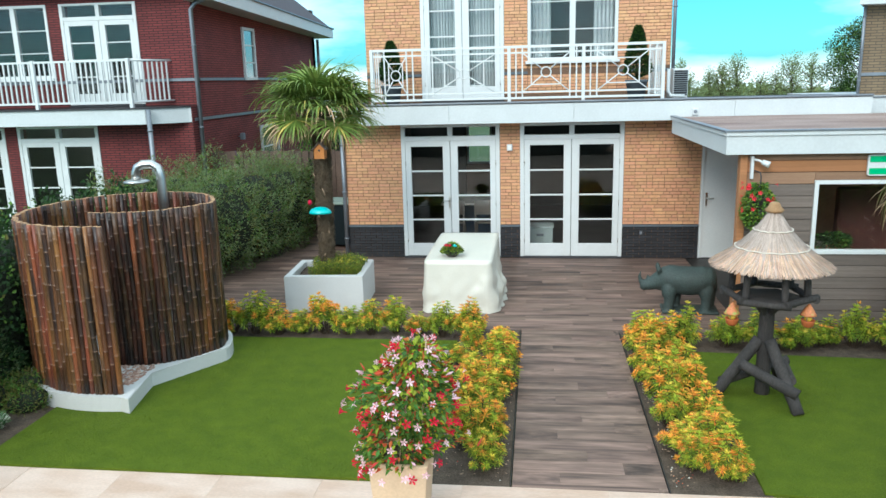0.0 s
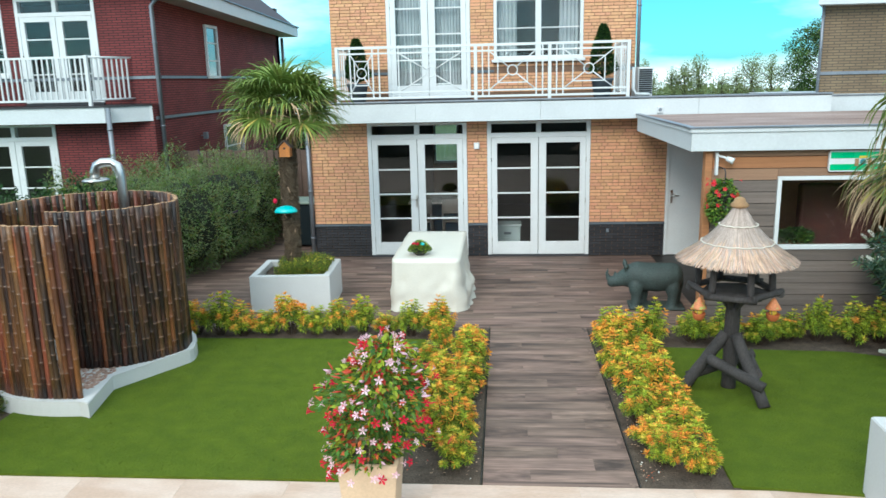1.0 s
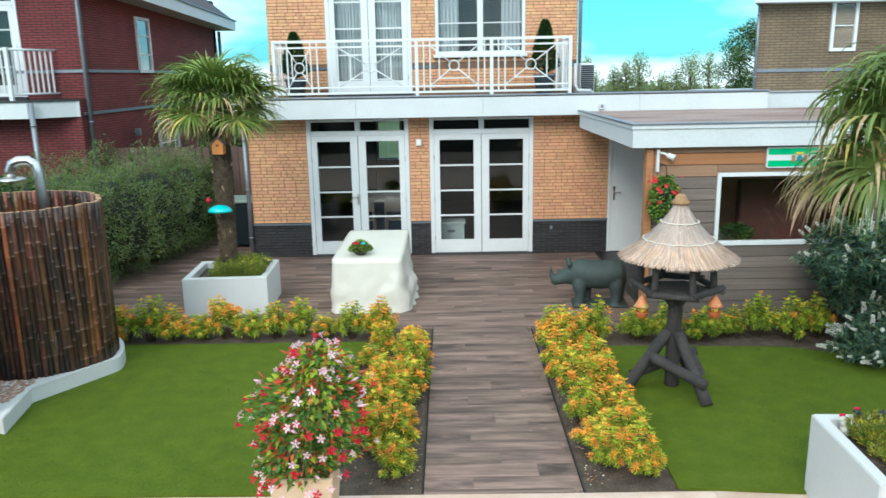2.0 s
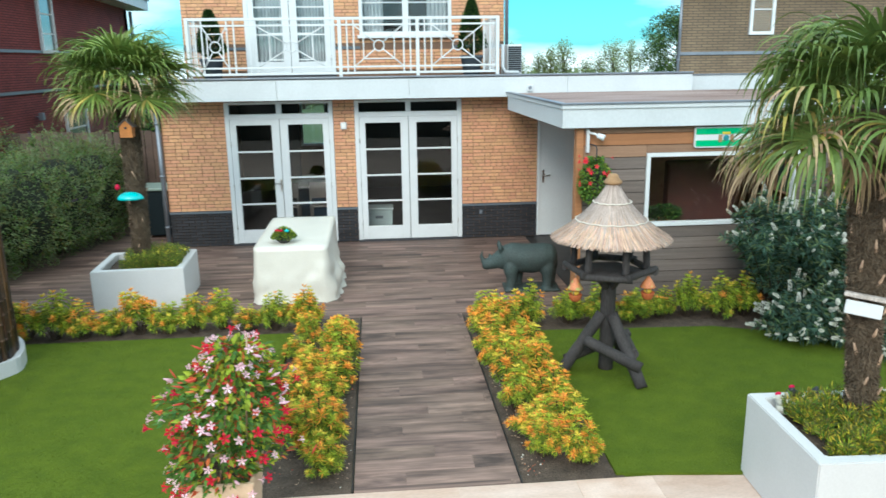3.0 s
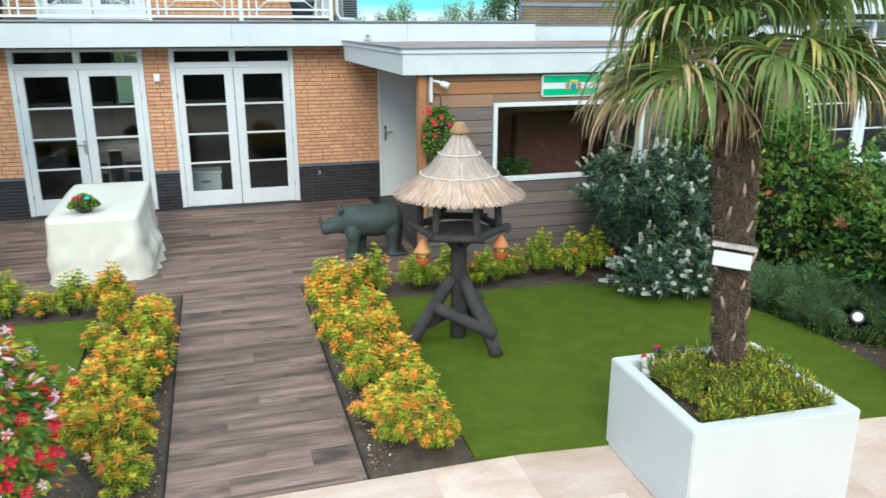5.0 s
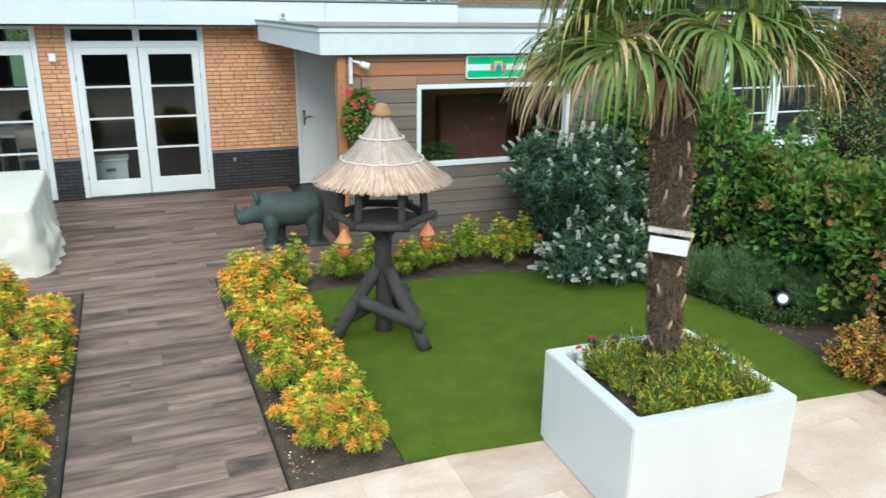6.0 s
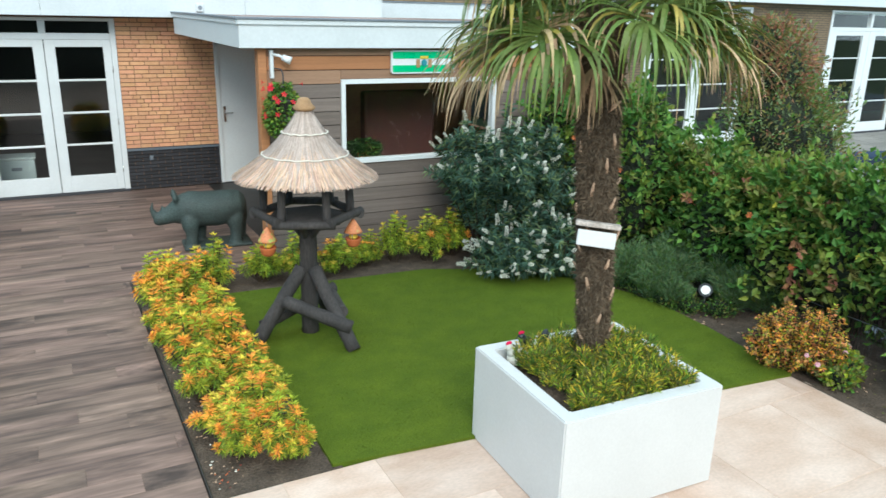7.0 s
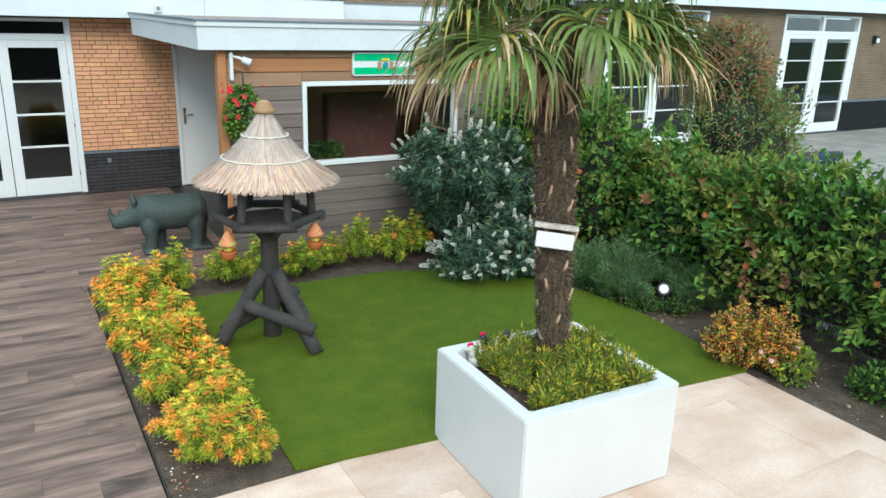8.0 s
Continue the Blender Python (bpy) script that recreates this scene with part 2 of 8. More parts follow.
M_ROPE = surface("pale_binding_rope", (0.62, 0.56, 0.48), 0.08, 20, 200, rough=0.9)
M_BRONZE = surface("dark_green_bronze", (0.030, 0.042, 0.039), 0.30, 6, 60, rough=0.66, bump=0.45, second=(0.040, 0.062, 0.057))
M_CLOTH = surface("cream_plastic_cloth", (0.66, 0.63, 0.555), 0.03, 3, 60, rough=0.45, bump=0.05)
M_TERRACOTTA = surface("terracotta", (0.50, 0.13, 0.04), 0.12, 9, 80, rough=0.7)
M_PALMTRUNK = surface("palm_trunk_fibre", (0.118, 0.083, 0.052), 0.3, 9, 90, rough=0.95, bump=1.0, second=(0.185, 0.135, 0.088), stretch=(1, 1, 1.6), dist=0.02)
M_PALMFIBRE = surface("pale_palm_fibre", (0.145, 0.105, 0.068), 0.2, 9, 90, rough=0.95, by_island=0.25)
M_PALMSTUB = surface("dry_petiole_stub", (0.50, 0.33, 0.22), 0.2, 10, 80, rough=0.8, by_island=0.3)
M_PALEWOOD = surface("weathered_pale_wood", (0.36, 0.31, 0.27), 0.25, 14, 60, rough=0.85, bump=0.4, second=(0.62, 0.55, 0.50))
M_PALMYELLOW = surface("yellowing_palm_leaf", (0.40, 0.34, 0.07), 0.15, 3, 40, rough=0.55, by_island=0.3, hue=0.02)
M_PALMDRY = surface("dry_palm_leaf", (0.44, 0.30, 0.165), 0.15, 4, 50, rough=0.8, by_island=0.3, hue=0.015)


def leaf(name, c, c2=None, rough=0.6, island=0.35, hue=0.02, thin_share=0.28):
    """A leaf or petal: part of the light comes through it."""
    m = surface(name, c, 0.1, 5, 60, rough=rough, bump=0.0, by_island=island, hue=hue, second=c2, spec=0.35)
    n, l = m.node_tree.nodes, m.node_tree.links
    p = n["Principled BSDF"]
    out = next(q for q in n if q.type == "OUTPUT_MATERIAL")
    thin, mix = n.new("ShaderNodeBsdfTranslucent"), n.new("ShaderNodeMixShader")
    mix.inputs[0].default_value = thin_share
    l.new(p.inputs["Base Color"].links[0].from_socket, thin.inputs["Color"])
    l.new(p.outputs[0], mix.inputs[1])
    l.new(thin.outputs[0], mix.inputs[2])
    l.new(mix.outputs[0], out.inputs["Surface"])
    return m


M_PALMLEAF = leaf("fan_palm_leaf", (0.108, 0.170, 0.035), (0.155, 0.218, 0.055), rough=0.5, island=0.3, hue=0.02, thin_share=0.18)
M_PALMFRESH = leaf("fresh_fan_palm_leaf", (0.135, 0.215, 0.040), (0.215, 0.290, 0.068), rough=0.5, island=0.3, hue=0.02, thin_share=0.22)
M_LEAF_MID = leaf("mid_green_leaf", (0.112, 0.225, 0.036))
M_LEAF_LIME = leaf("lime_leaf", (0.36, 0.44, 0.04))
M_LEAF_ORANGE = leaf("orange_young_leaf", (0.84, 0.39, 0.06), hue=0.022)
M_LEAF_PEACH = leaf("peach_spiraea_leaf", (0.66, 0.31, 0.11), hue=0.025)
M_LEAF_YELLOW = leaf("yellow_leaf", (0.70, 0.55, 0.07))
M_LEAF_DARK = leaf("dark_hedge_leaf", (0.026, 0.066, 0.018))
M_LEAF_DUSK = leaf("grey_green_shrub_leaf", (0.195, 0.265, 0.120))
M_LEAF_BLUE = leaf("blue_green_buddleja_leaf", (0.090, 0.172, 0.122))
M_LEAF_FRESH = leaf("fresh_climber_leaf", (0.072, 0.172, 0.030))
M_LEAF_OLIVE = leaf("olive_climber_leaf", (0.185, 0.190, 0.048), hue=0.04)
M_LEAF_RUST = leaf("rusty_red_leaf", (0.34, 0.16, 0.085), hue=0.03)
M_LEAF_LIVELY = leaf("yellow_green_climber_leaf", (0.180, 0.250, 0.042), hue=0.03)
M_LEAF_SHRUB = leaf("soft_green_shrub_leaf", (0.19, 0.29, 0.038), hue=0.03)
# far leaves: distance haze is mixed into this paler green
M_LEAF_HAZE = leaf("far_leaf_haze_tint", (0.24, 0.31, 0.14))
M_LAVENDER = leaf("silver_lavender_leaf", (0.145, 0.255, 0.122))
M_TWIG = surface("brown_twig", (0.06, 0.04, 0.025), 0.2, 8, 60, rough=0.9)
# near-black stands in for the shade inside hedges and shrubs
M_SHADE_CORE = surface("inner_shade_mass", (0.015, 0.022, 0.010), 0.3, 6, 40, rough=1.0, bump=0.8, dist=0.05)
M_WHITEFLOWER = leaf("white_flower", (0.75, 0.74, 0.66), hue=0.0, island=0.1)
M_PINK = leaf("pale_pink_petal", (0.86, 0.46, 0.58), (0.9, 0.74, 0.79), island=0.15, hue=0.01)
M_CRIMSON = leaf("crimson_petal", (0.64, 0.010, 0.065), island=0.2, hue=0.01)
M_PINKRED = leaf("pink_red_petal", (0.76, 0.025, 0.07), island=0.2, hue=0.01)
M_CORAL = leaf("coral_bud", (0.68, 0.14, 0.055), island=0.2)
M_BLACKPLASTIC = surface("dark_plastic", (0.02, 0.024, 0.028), 0.1, 6, 60, rough=0.45)
M_GREENSIGN = surface("sign_green_enamel", (0.0, 0.42, 0.17), 0.03, 6, 60, rough=0.3, bump=0.0)
M_TURQUOISE = surface("turquoise_enamel", (0.0, 0.50, 0.50), 0.05, 10, 60, rough=0.3, bump=0.0)
M_POT = surface("cream_stone_pot", (0.66, 0.49, 0.33), 0.06, 3, 50, rough=0.6, bump=0.08)
M_ORANGEWOOD = surface("orange_box_wood", (0.55, 0.20, 0.05), 0.12, 10, 80, rough=0.7)
M_PLINTHPAINT = surface("dark_plinth_paint", (0.012, 0.014, 0.016), 0.15, 6, 60, rough=0.9, spec=0.15)
M_GREYTILE = surface("grey_terrace_tile", (0.22, 0.205, 0.185), 0.1, 2, 40, rough=0.7, by_island=0.16)
M_LAMPGLASS = surface("lamp_lens", (0.85, 0.85, 0.83), 0.02, 8, 60, rough=0.15, bump=0.0)
M_BACKDROP = surface("dark_reflection_backdrop", (0.034, 0.042, 0.030), 0.2, 1.2, 30, rough=0.9)
M_FENCE = surface("weathered_fence_board", (0.10, 0.065, 0.05), 0.2, 4, 50, rough=0.9, by_object=0.2)


# ---- tools ----
def box(bm, x0, x1, y0, y1, z0, z1, bevel=0.0):
    made = bmesh.ops.create_cube(bm, size=1.0)["verts"]
    bmesh.ops.scale(bm, vec=(x1 - x0, y1 - y0, z1 - z0), verts=made)
    bmesh.ops.translate(bm, vec=((x0 + x1) / 2, (y0 + y1) / 2, (z0 + z1) / 2), verts=made)
    if bevel:
        edges = list({e for v in made for e in v.link_edges})
        bmesh.ops.bevel(bm, geom=edges, offset=bevel, segments=2, affect="EDGES", profile=0.5)
    return bm


def tube(bm, points, radius, sides=8, caps=True):
    """A round bar along points; radius: one, or one a point."""
    pts = [Vector(p) for p in points]
    radii = radius if isinstance(radius, (list, tuple)) else [radius] * len(pts)
    rings, ref = [], None
    for i, p in enumerate(pts):
        d = (pts[min(i + 1, len(pts) - 1)] - pts[max(i - 1, 0)]).normalized()
        if ref is None:
            ref = d.orthogonal().normalized()
        ref = (ref - d * ref.dot(d)).normalized()
        side = d.cross(ref)
        rings.append([bm.verts.new(p + (ref * math.cos(a) + side * math.sin(a)) * radii[i]) for a in (2 * math.pi * k / sides for k in range(sides))])
    for a, b in zip(rings, rings[1:]):
        for k in range(sides):
            bm.faces.new((a[k], a[(k + 1) % sides], b[(k + 1) % sides], b[k])).smooth = True
    if caps:
        bm.faces.new(rings[0][::-1])
        bm.faces.new(rings[-1])
    return bm


def lathe(bm, profile, sides=20, at=(0, 0, 0), squash=(1, 1)):
    """A turned form from (radius, height) pairs."""
    rings = []
    for r, z in profile:
        rings.append([bm.verts.new((at[0] + r * squash[0] * math.cos(2 * math.pi * k / sides), at[1] + r * squash[1] * math.sin(2 * math.pi * k / sides), at[2] + z)) for k in range(sides)])
    for a, b in zip(rings, rings[1:]):
        for k in range(sides):
            bm.faces.new((a[k], a[(k + 1) % sides], b[(k + 1) % sides], b[k])).smooth = True
    bm.faces.new(rings[0][::-1])
    bm.faces.new(rings[-1])
    return bm


def mesh_of(name, bm, *mats):
    me = bpy.data.meshes.new(name)
    bmesh.ops.recalc_face_normals(bm, faces=bm.faces)
    bm.to_mesh(me)
    bm.free()
    for m in mats:
        me.materials.append(m)
    return me


def put_under(ob, parent):
    ob.parent = parent
    if parent.type == "EMPTY":
        ob.matrix_parent_inverse = Matrix.Translation(-parent.location)
    return ob


def part(name, bm, material, parent, label=""):
    """Links a bmesh as one mesh object under a thing or under a part."""
    mats = material if isinstance(material, (list, tuple)) else [material]
    ob = new(name, mesh_of(name, bm, *mats))
    put_under(ob, parent)
    return tagged(ob, label)


def piece(name, mesh, parent, m):
    """A piece on shared mesh data, at the pose m."""
    ob = new(name, mesh)
    put_under(ob, parent)
    ob.matrix_basis = m
    return ob


def thing(name, at, label, category, group="", kind=""):
    ob = new(name)
    ob.empty_display_size = 0.1
    ob.location = at
    return tagged(ob, label, category, group, kind)


def solid(name, bm, material, label, category, group="", kind=""):
    mats = material if isinstance(material, (list, tuple)) else [material]
    return tagged(new(name, mesh_of(name, bm, *mats)), label, category, group, kind)


def B():
    return bmesh.new()


rng = np.random.default_rng(7)


def unit(a):
    return a / np.maximum(np.linalg.norm(a, axis=1, keepdims=True), 1e-9)


def leaf_mesh(name, P, D, L, W, mats, index=None, N=None, droop=0.15):
    """One mesh of many folded leaves: roots P, directions D, lengths L and widths W."""
    n = len(P)
    L, W = np.broadcast_to(L, n)[:, None], np.broadcast_to(W, n)[:, None]
    if N is None:
        N = unit(rng.normal(size=(n, 3)) * 0.5 + np.array([0, 0, 1.0]))
    S = unit(np.cross(D, N))
    U = unit(np.cross(S, D))
    mid = P + D * L * 0.45 + U * L * 0.06
    V = np.stack([P, mid + S * W / 2, P + D * L - U * L * droop, mid - S * W / 2], axis=1).reshape(-1, 3)
    base = np.arange(n)[:, None] * 4
    F = np.concatenate([base + np.array([[0, 1, 2]]), base + np.array([[0, 2, 3]])], axis=1).reshape(-1, 3)
    me = bpy.data.meshes.new(name)
    me.from_pydata(V.tolist(), [], F.tolist())
    for m in mats:
        me.materials.append(m)
    if index is not None:
        me.polygons.foreach_set("material_index", np.repeat(np.asarray(index, dtype=np.int32), 2))
    me.update()
    return me


def strip_mesh(name, paths, widths, mats, index=None, normals=None):
    """Many narrow bands, each along its own points (n, k, 3), with widths (n, k)."""
    n, k, _ = paths.shape
    T = np.gradient(paths, axis=1).reshape(-1, 3)
    if normals is None:
        normals = np.array([0, 0, 1.0])
    S = unit(np.cross(T, np.broadcast_to(normals, T.shape))).reshape(n, k, 3)
    V = np.stack([paths - S * widths[..., None] / 2, paths + S * widths[..., None] / 2], axis=2).reshape(-1, 3)
    i = (np.arange(n)[:, None] * k + np.arange(k - 1)[None]).reshape(-1) * 2
    F = np.stack([i, i + 1, i + 3, i + 2], axis=1)
    me = bpy.data.meshes.new(name)
    me.from_pydata(V.tolist(), [], F.tolist())
    for m in mats:
        me.materials.append(m)
    if index is not None:
        index = np.asarray(index, dtype=np.int32)
        me.polygons.foreach_set("material_index", index.reshape(-1) if index.ndim == 2 else np.repeat(index, k - 1))
    me.update()
    return me


# ---- ground, lawns, beds ----
bm = B()
rows = [[bm.verts.new((x, y, z)) for x in (-900, 900)] for y, z in ((-60, -0.05), (24, -0.05), (2500, -0.05 - 0.027 * 2476))]      # the meadow falls away behind the houses
for p, q in zip(rows, rows[1:]):
    bm.faces.new((p[0], p[1], q[1], q[0]))
solid("ground", bm, M_GROUND, "wide green meadow ground reaching to the horizon", "ground", kind="structure")


def slab(name, corners, z0, z1, material, label, category="ground"):
    bm = B()
    low = [bm.verts.new((x, y, z0)) for x, y in corners]
    top = [bm.verts.new((x, y, z1)) for x, y in corners]
    n = len(corners)
    bm.faces.new(top)
    bm.faces.new(low[::-1])
    for i in range(n):
        bm.faces.new((low[i], low[(i + 1) % n], top[(i + 1) % n], top[i]))
    return solid(name, bm, material, label, category, kind="structure")


PX0, PX1 = 0.11, 1.38          # the plank path
FRONT = -8.22                  # where the sandstone begins
LAWN_L = [(-4.75, FRONT), (-0.70, FRONT), (-0.70, -4.72), (-4.75, -4.72)]
LAWN_R = [(2.13, FRONT + 0.03), (5.87, FRONT - 0.36), (5.98, -7.6), (5.98, -6.75), (5.66, -6.05), (5.05, -5.42), (4.3, -5.10), (2.19, -4.98)]
lawn_left = slab("lawn_left", LAWN_L, -0.05, 0.022, M_TURF, "short bright green artificial turf lawn beside the shower", "lawn")
lawn_right = slab("lawn_right", LAWN_R, -0.05, 0.022, M_TURF, "short bright green artificial turf lawn under the bird table", "lawn")


TURF = [leaf("turf_blade", (0.108, 0.164, 0.012), hue=0.01, island=0.2), leaf("turf_blade_pale", (0.142, 0.198, 0.017), hue=0.01, island=0.2), leaf("turf_blade_dry", (0.170, 0.220, 0.050), hue=0.01)]


def turf_blades(lawn, corners, n, seed):
    """Short upright blades over a lawn, in drifts of two greens."""
    g = np.random.default_rng(seed)
    c = np.array(corners)
    p = g.uniform(c.min(0) + 0.01, c.max(0) - 0.01, (n, 2))
    inside = np.zeros(n, bool)
    for (x0, y0), (x1, y1) in zip(c, np.roll(c, -1, 0)):
        if y0 != y1:
            inside ^= ((y0 > p[:, 1]) != (y1 > p[:, 1])) & (p[:, 0] < (x1 - x0) * (p[:, 1] - y0) / (y1 - y0) + x0)
    p = p[inside]
    m = len(p)
    P = np.column_stack([p, np.full(m, 0.018)])
    D = unit(g.normal(size=(m, 3)) * np.array([0.55, 0.55, 0.2]) + np.array([0, -0.1, 1.0]))
    drift = 0.5 + 0.25 * (np.sin(p[:, 0] * 2.3 + np.sin(p[:, 1] * 1.9)) + np.sin(p[:, 1] * 3.7 + p[:, 0]))
    kinds = np.where(g.random(m) < 0.06, 2, (g.random(m) < 0.15 + 0.5 * drift).astype(int))
    me = leaf_mesh("turf_blades", P, D, g.uniform(0.007, 0.016, m), 0.0045, TURF, kinds, N=unit(g.normal(size=(m, 3)) * np.array([1, 1, 0.1])))
    tagged(put_under(new("turf_blades", me), lawn), kind="stuff")


def soil_bed(name, x0, x1, y0, y1, label):
    """A strip of rough soil with a crumbled surface."""
    bm = B()
    nx, ny = max(2, int((x1 - x0) / 0.07)), max(2, int((y1 - y0) / 0.07))
    grid = [[bm.verts.new((x0 + (x1 - x0) * i / nx, y0 + (y1 - y0) * j / ny,
                           (0.0 if i in (0, nx) or j in (0, ny) else -0.004 + 0.014 * noise.noise((i * 0.9, j * 0.9, x0)) + 0.008 * noise.noise((i * 2.3, j * 2.1, y0)))))
             for j in range(ny + 1)] for i in range(nx + 1)]
    for i in range(nx):
        for j in range(ny):
            bm.faces.new((grid[i][j], grid[i + 1][j], grid[i + 1][j + 1], grid[i][j + 1])).smooth = True
    return solid(name, bm, M_SOIL, label, "flower bed", kind="structure")


turf_blades(lawn_left, LAWN_L, 70000, 61)
turf_blades(lawn_right, LAWN_R, 70000, 62)
soil_bed("bed_path_left", -0.80, PX0 - 0.02, FRONT, -4.20, "dark soil bed along the plank path")
soil_bed("bed_back_left", -4.75, -0.80, -4.72, -4.20, "dark soil bed between lawn and terrace")
soil_bed("bed_path_right", PX1 + 0.02, 2.19, FRONT, -4.30, "dark soil bed with fallen petals along the plank path")
soil_bed("bed_back_right", 2.19, 5.87, -5.6, -4.22, "dark soil bed below the timber wall")
soil_bed("bed_far_right", 5.87, 7.1, -12.5, -5.6, "dark soil bed beside the climbing hedge")
soil_bed("bed_far_left", -6.6, -4.75, -9.4, -4.2, "dark soil bed beside the ivy hedge")

for name, x, y0, y1 in (("edging", PX0 - 0.012, FRONT, -4.16), ("edging", PX1 + 0.012, FRONT, -4.25)):
    bm = B()
    box(bm, x - 0.004, x + 0.004, y0, y1, -0.05, 0.006)
    solid("bed_edging", bm, M_EDGING, "thin dark steel edging strip along the bed", "edging", kind="structure")

# ---- plank terrace and path (pieces are laid at the end of the file) ----
slab("terrace_base", [(-6.2, -4.2), (6.4, -4.2), (6.4, 0.0), (-3.3, 0.0), (-3.3, 9.0), (-5.4, 9.0), (-6.2, -1.5)], -0.2, -0.004, M_PLANKJOINT, "dark bedding below the plank tiles", "terrace")
slab("path_base", [(PX0, FRONT), (PX1, FRONT), (PX1, -4.2), (PX0, -4.2)], -0.2, -0.004, M_PLANKJOINT, "dark bedding below the plank tiles of the path", "path")
slab("paving_base", [(-9, -22), (5.86, -22), (5.9, FRONT - 0.3), (5.86, FRONT), (-9, FRONT)], -0.2, -0.003, M_SANDJOINT, "pale joints between sandstone slabs", "paving")

# unseen wall behind the camera, added so the door panes reflect something dark
bm = B()
box(bm, -16, 16, -19.3, -19.0, 0.0, 3.6)
solid("wall_behind", bm, M_BACKDROP, "unseen dark wall, added to darken reflections in the glass", "wall", kind="structure")

# ---- the house ----
WL, WR, WT = -3.27, 3.22, 2.56            # brick front: left, right end, top
DOORS = ((-2.20, -0.37), (0.0, 1.86))     # the two garden doors
UY = 1.4                                  # front of the upper storey


def wall_with_gaps(name, x0, x1, y0, y1, z0, z1, gaps, material, label, parent=None):
    """A wall along x from y0 to y1 with openings (x0, x1, z0, z1) right through it."""
    bm = B()
    xs = sorted({x0, x1, *[g[0] for g in gaps], *[g[1] for g in gaps]})
    for a, b in zip(xs, xs[1:]):
        cuts = sorted((g[2], g[3]) for g in gaps if g[0] <= a + 1e-6 and g[1] >= b - 1e-6)
        z = z0
        for c, d in cuts:
            if c > z + 1e-6:
                box(bm, a, b, y0, y1, z, c)
            z = d
        if z < z1 - 1e-6:
            box(bm, a, b, y0, y1, z, z1)
    bmesh.ops.remove_doubles(bm, verts=bm.verts, dist=0.0005)
    if parent is not None:
        return part(name, bm, material, parent, label)
    return solid(name, bm, material, label, "wall", kind="structure")


wall_front = wall_with_gaps("wall_front", WL, WR, 0.012, 0.30, 0.0, WT, [(a, b, 0.0, 2.50) for a, b in DOORS], M_MORTAR, "orange-yellow brick house front with dark joints")
bm = B()
for y0, y1, x0, x1 in ((0.30, 8.0, WL, WL + 0.25), (0.30, 8.0, 6.3, 6.55)):
    box(bm, x0, x1, y0, y1, 0.0, WT)
REAR = (-1.70, -0.98, 0.92, 2.36)         # window in the back wall, seen through the garden door
for x0, x1, z0, z1 in ((WL + 0.25, REAR[0], 0.0, WT), (REAR[1], 6.3, 0.0, WT), (REAR[0], REAR[1], 0.0, REAR[2]), (REAR[0], REAR[1], REAR[3], WT)):
    box(bm, x0, x1, 7.8, 8.0, z0, z1)
box(bm, WR, 6.3, 0.06, 0.30, 0.0, WT)
solid("wall_ground_floor", bm, M_MORTAR, "brick side and back walls of the ground floor", "wall", kind="structure")
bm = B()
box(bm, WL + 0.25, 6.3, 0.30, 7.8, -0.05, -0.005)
solid("floor_inside", bm, M_ROOMFLOOR, "indoor floor behind the glass doors, coloured near-black as shade", "floor", kind="structure")
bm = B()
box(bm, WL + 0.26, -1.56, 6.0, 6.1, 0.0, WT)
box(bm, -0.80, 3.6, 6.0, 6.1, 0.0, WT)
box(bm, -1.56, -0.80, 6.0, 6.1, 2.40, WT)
solid("wall_inside", bm, M_ROOM, "indoor wall with an open doorway, coloured near-black as shade", "wall", kind="structure")

# plinth of dark bricks, with a grey cap
bm = B()
cap = B()
for a, b in ((WL, DOORS[0][0]), (DOORS[0][1], DOORS[1][0]), (DOORS[1][1], WR)):
    for r in range(11):
        z = 0.01 + r * 0.053
        x = a - (0.11 if r % 2 else 0.0)
        while x < b:
            l, h = max(a, x), min(b, x + 0.21)
            if h - l > 0.02:
                box(bm, l, h - 0.006, -0.008 + rng.uniform(-0.002, 0.002), 0.02, z, z + 0.046)
            x += 0.216
    box(cap, a, b, -0.035, 0.02, 0.594, 0.632, 0.004)
ob = part("plinth_bricks", bm, M_DARKBRICK, wall_front, "black glazed plinth bricks")
tagged(ob, kind="stuff")
part("plinth_cap", cap, M_SILL, wall_front, "grey stone cap of the plinth")

# flat roof edge over the front
bm = B()
xs = [-3.45, -1.24, 0.94, 3.62, 5.80]
for a, b in zip(xs, xs[1:]):
    box(bm, a + 0.002, b - 0.002, -0.47, -0.42, 2.535, 2.875)
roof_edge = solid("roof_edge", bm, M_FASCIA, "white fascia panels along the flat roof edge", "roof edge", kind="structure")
bm = B()
box(bm, -3.47, 5.81, -0.49, -0.40, 2.875, 2.905, 0.006)
part("edge_trim", bm, M_ZINC, roof_edge, "thin zinc trim")
bm = B()
box(bm, -3.45, 5.80, -0.42, 1.6, 2.60, 2.86)
box(bm, 2.9, 5.80, 1.6, 8.0, 2.56, 2.66)
box(bm, -3.45, 5.80, -0.47, -0.02, 2.86, 2.872)
box(bm, -3.45, -3.27, -0.42, 8.0, 2.60, 2.86)
solid("flat_roof", bm, M_BITUMEN, "dark bitumen flat roof and balcony floor", "roof", kind="structure")
bm = B()
box(bm, -3.44, 5.79, -0.42, 0.012, 2.56, 2.60)
solid("soffit", bm, M_WHITE, "white soffit below the roof edge", "soffit", kind="structure")

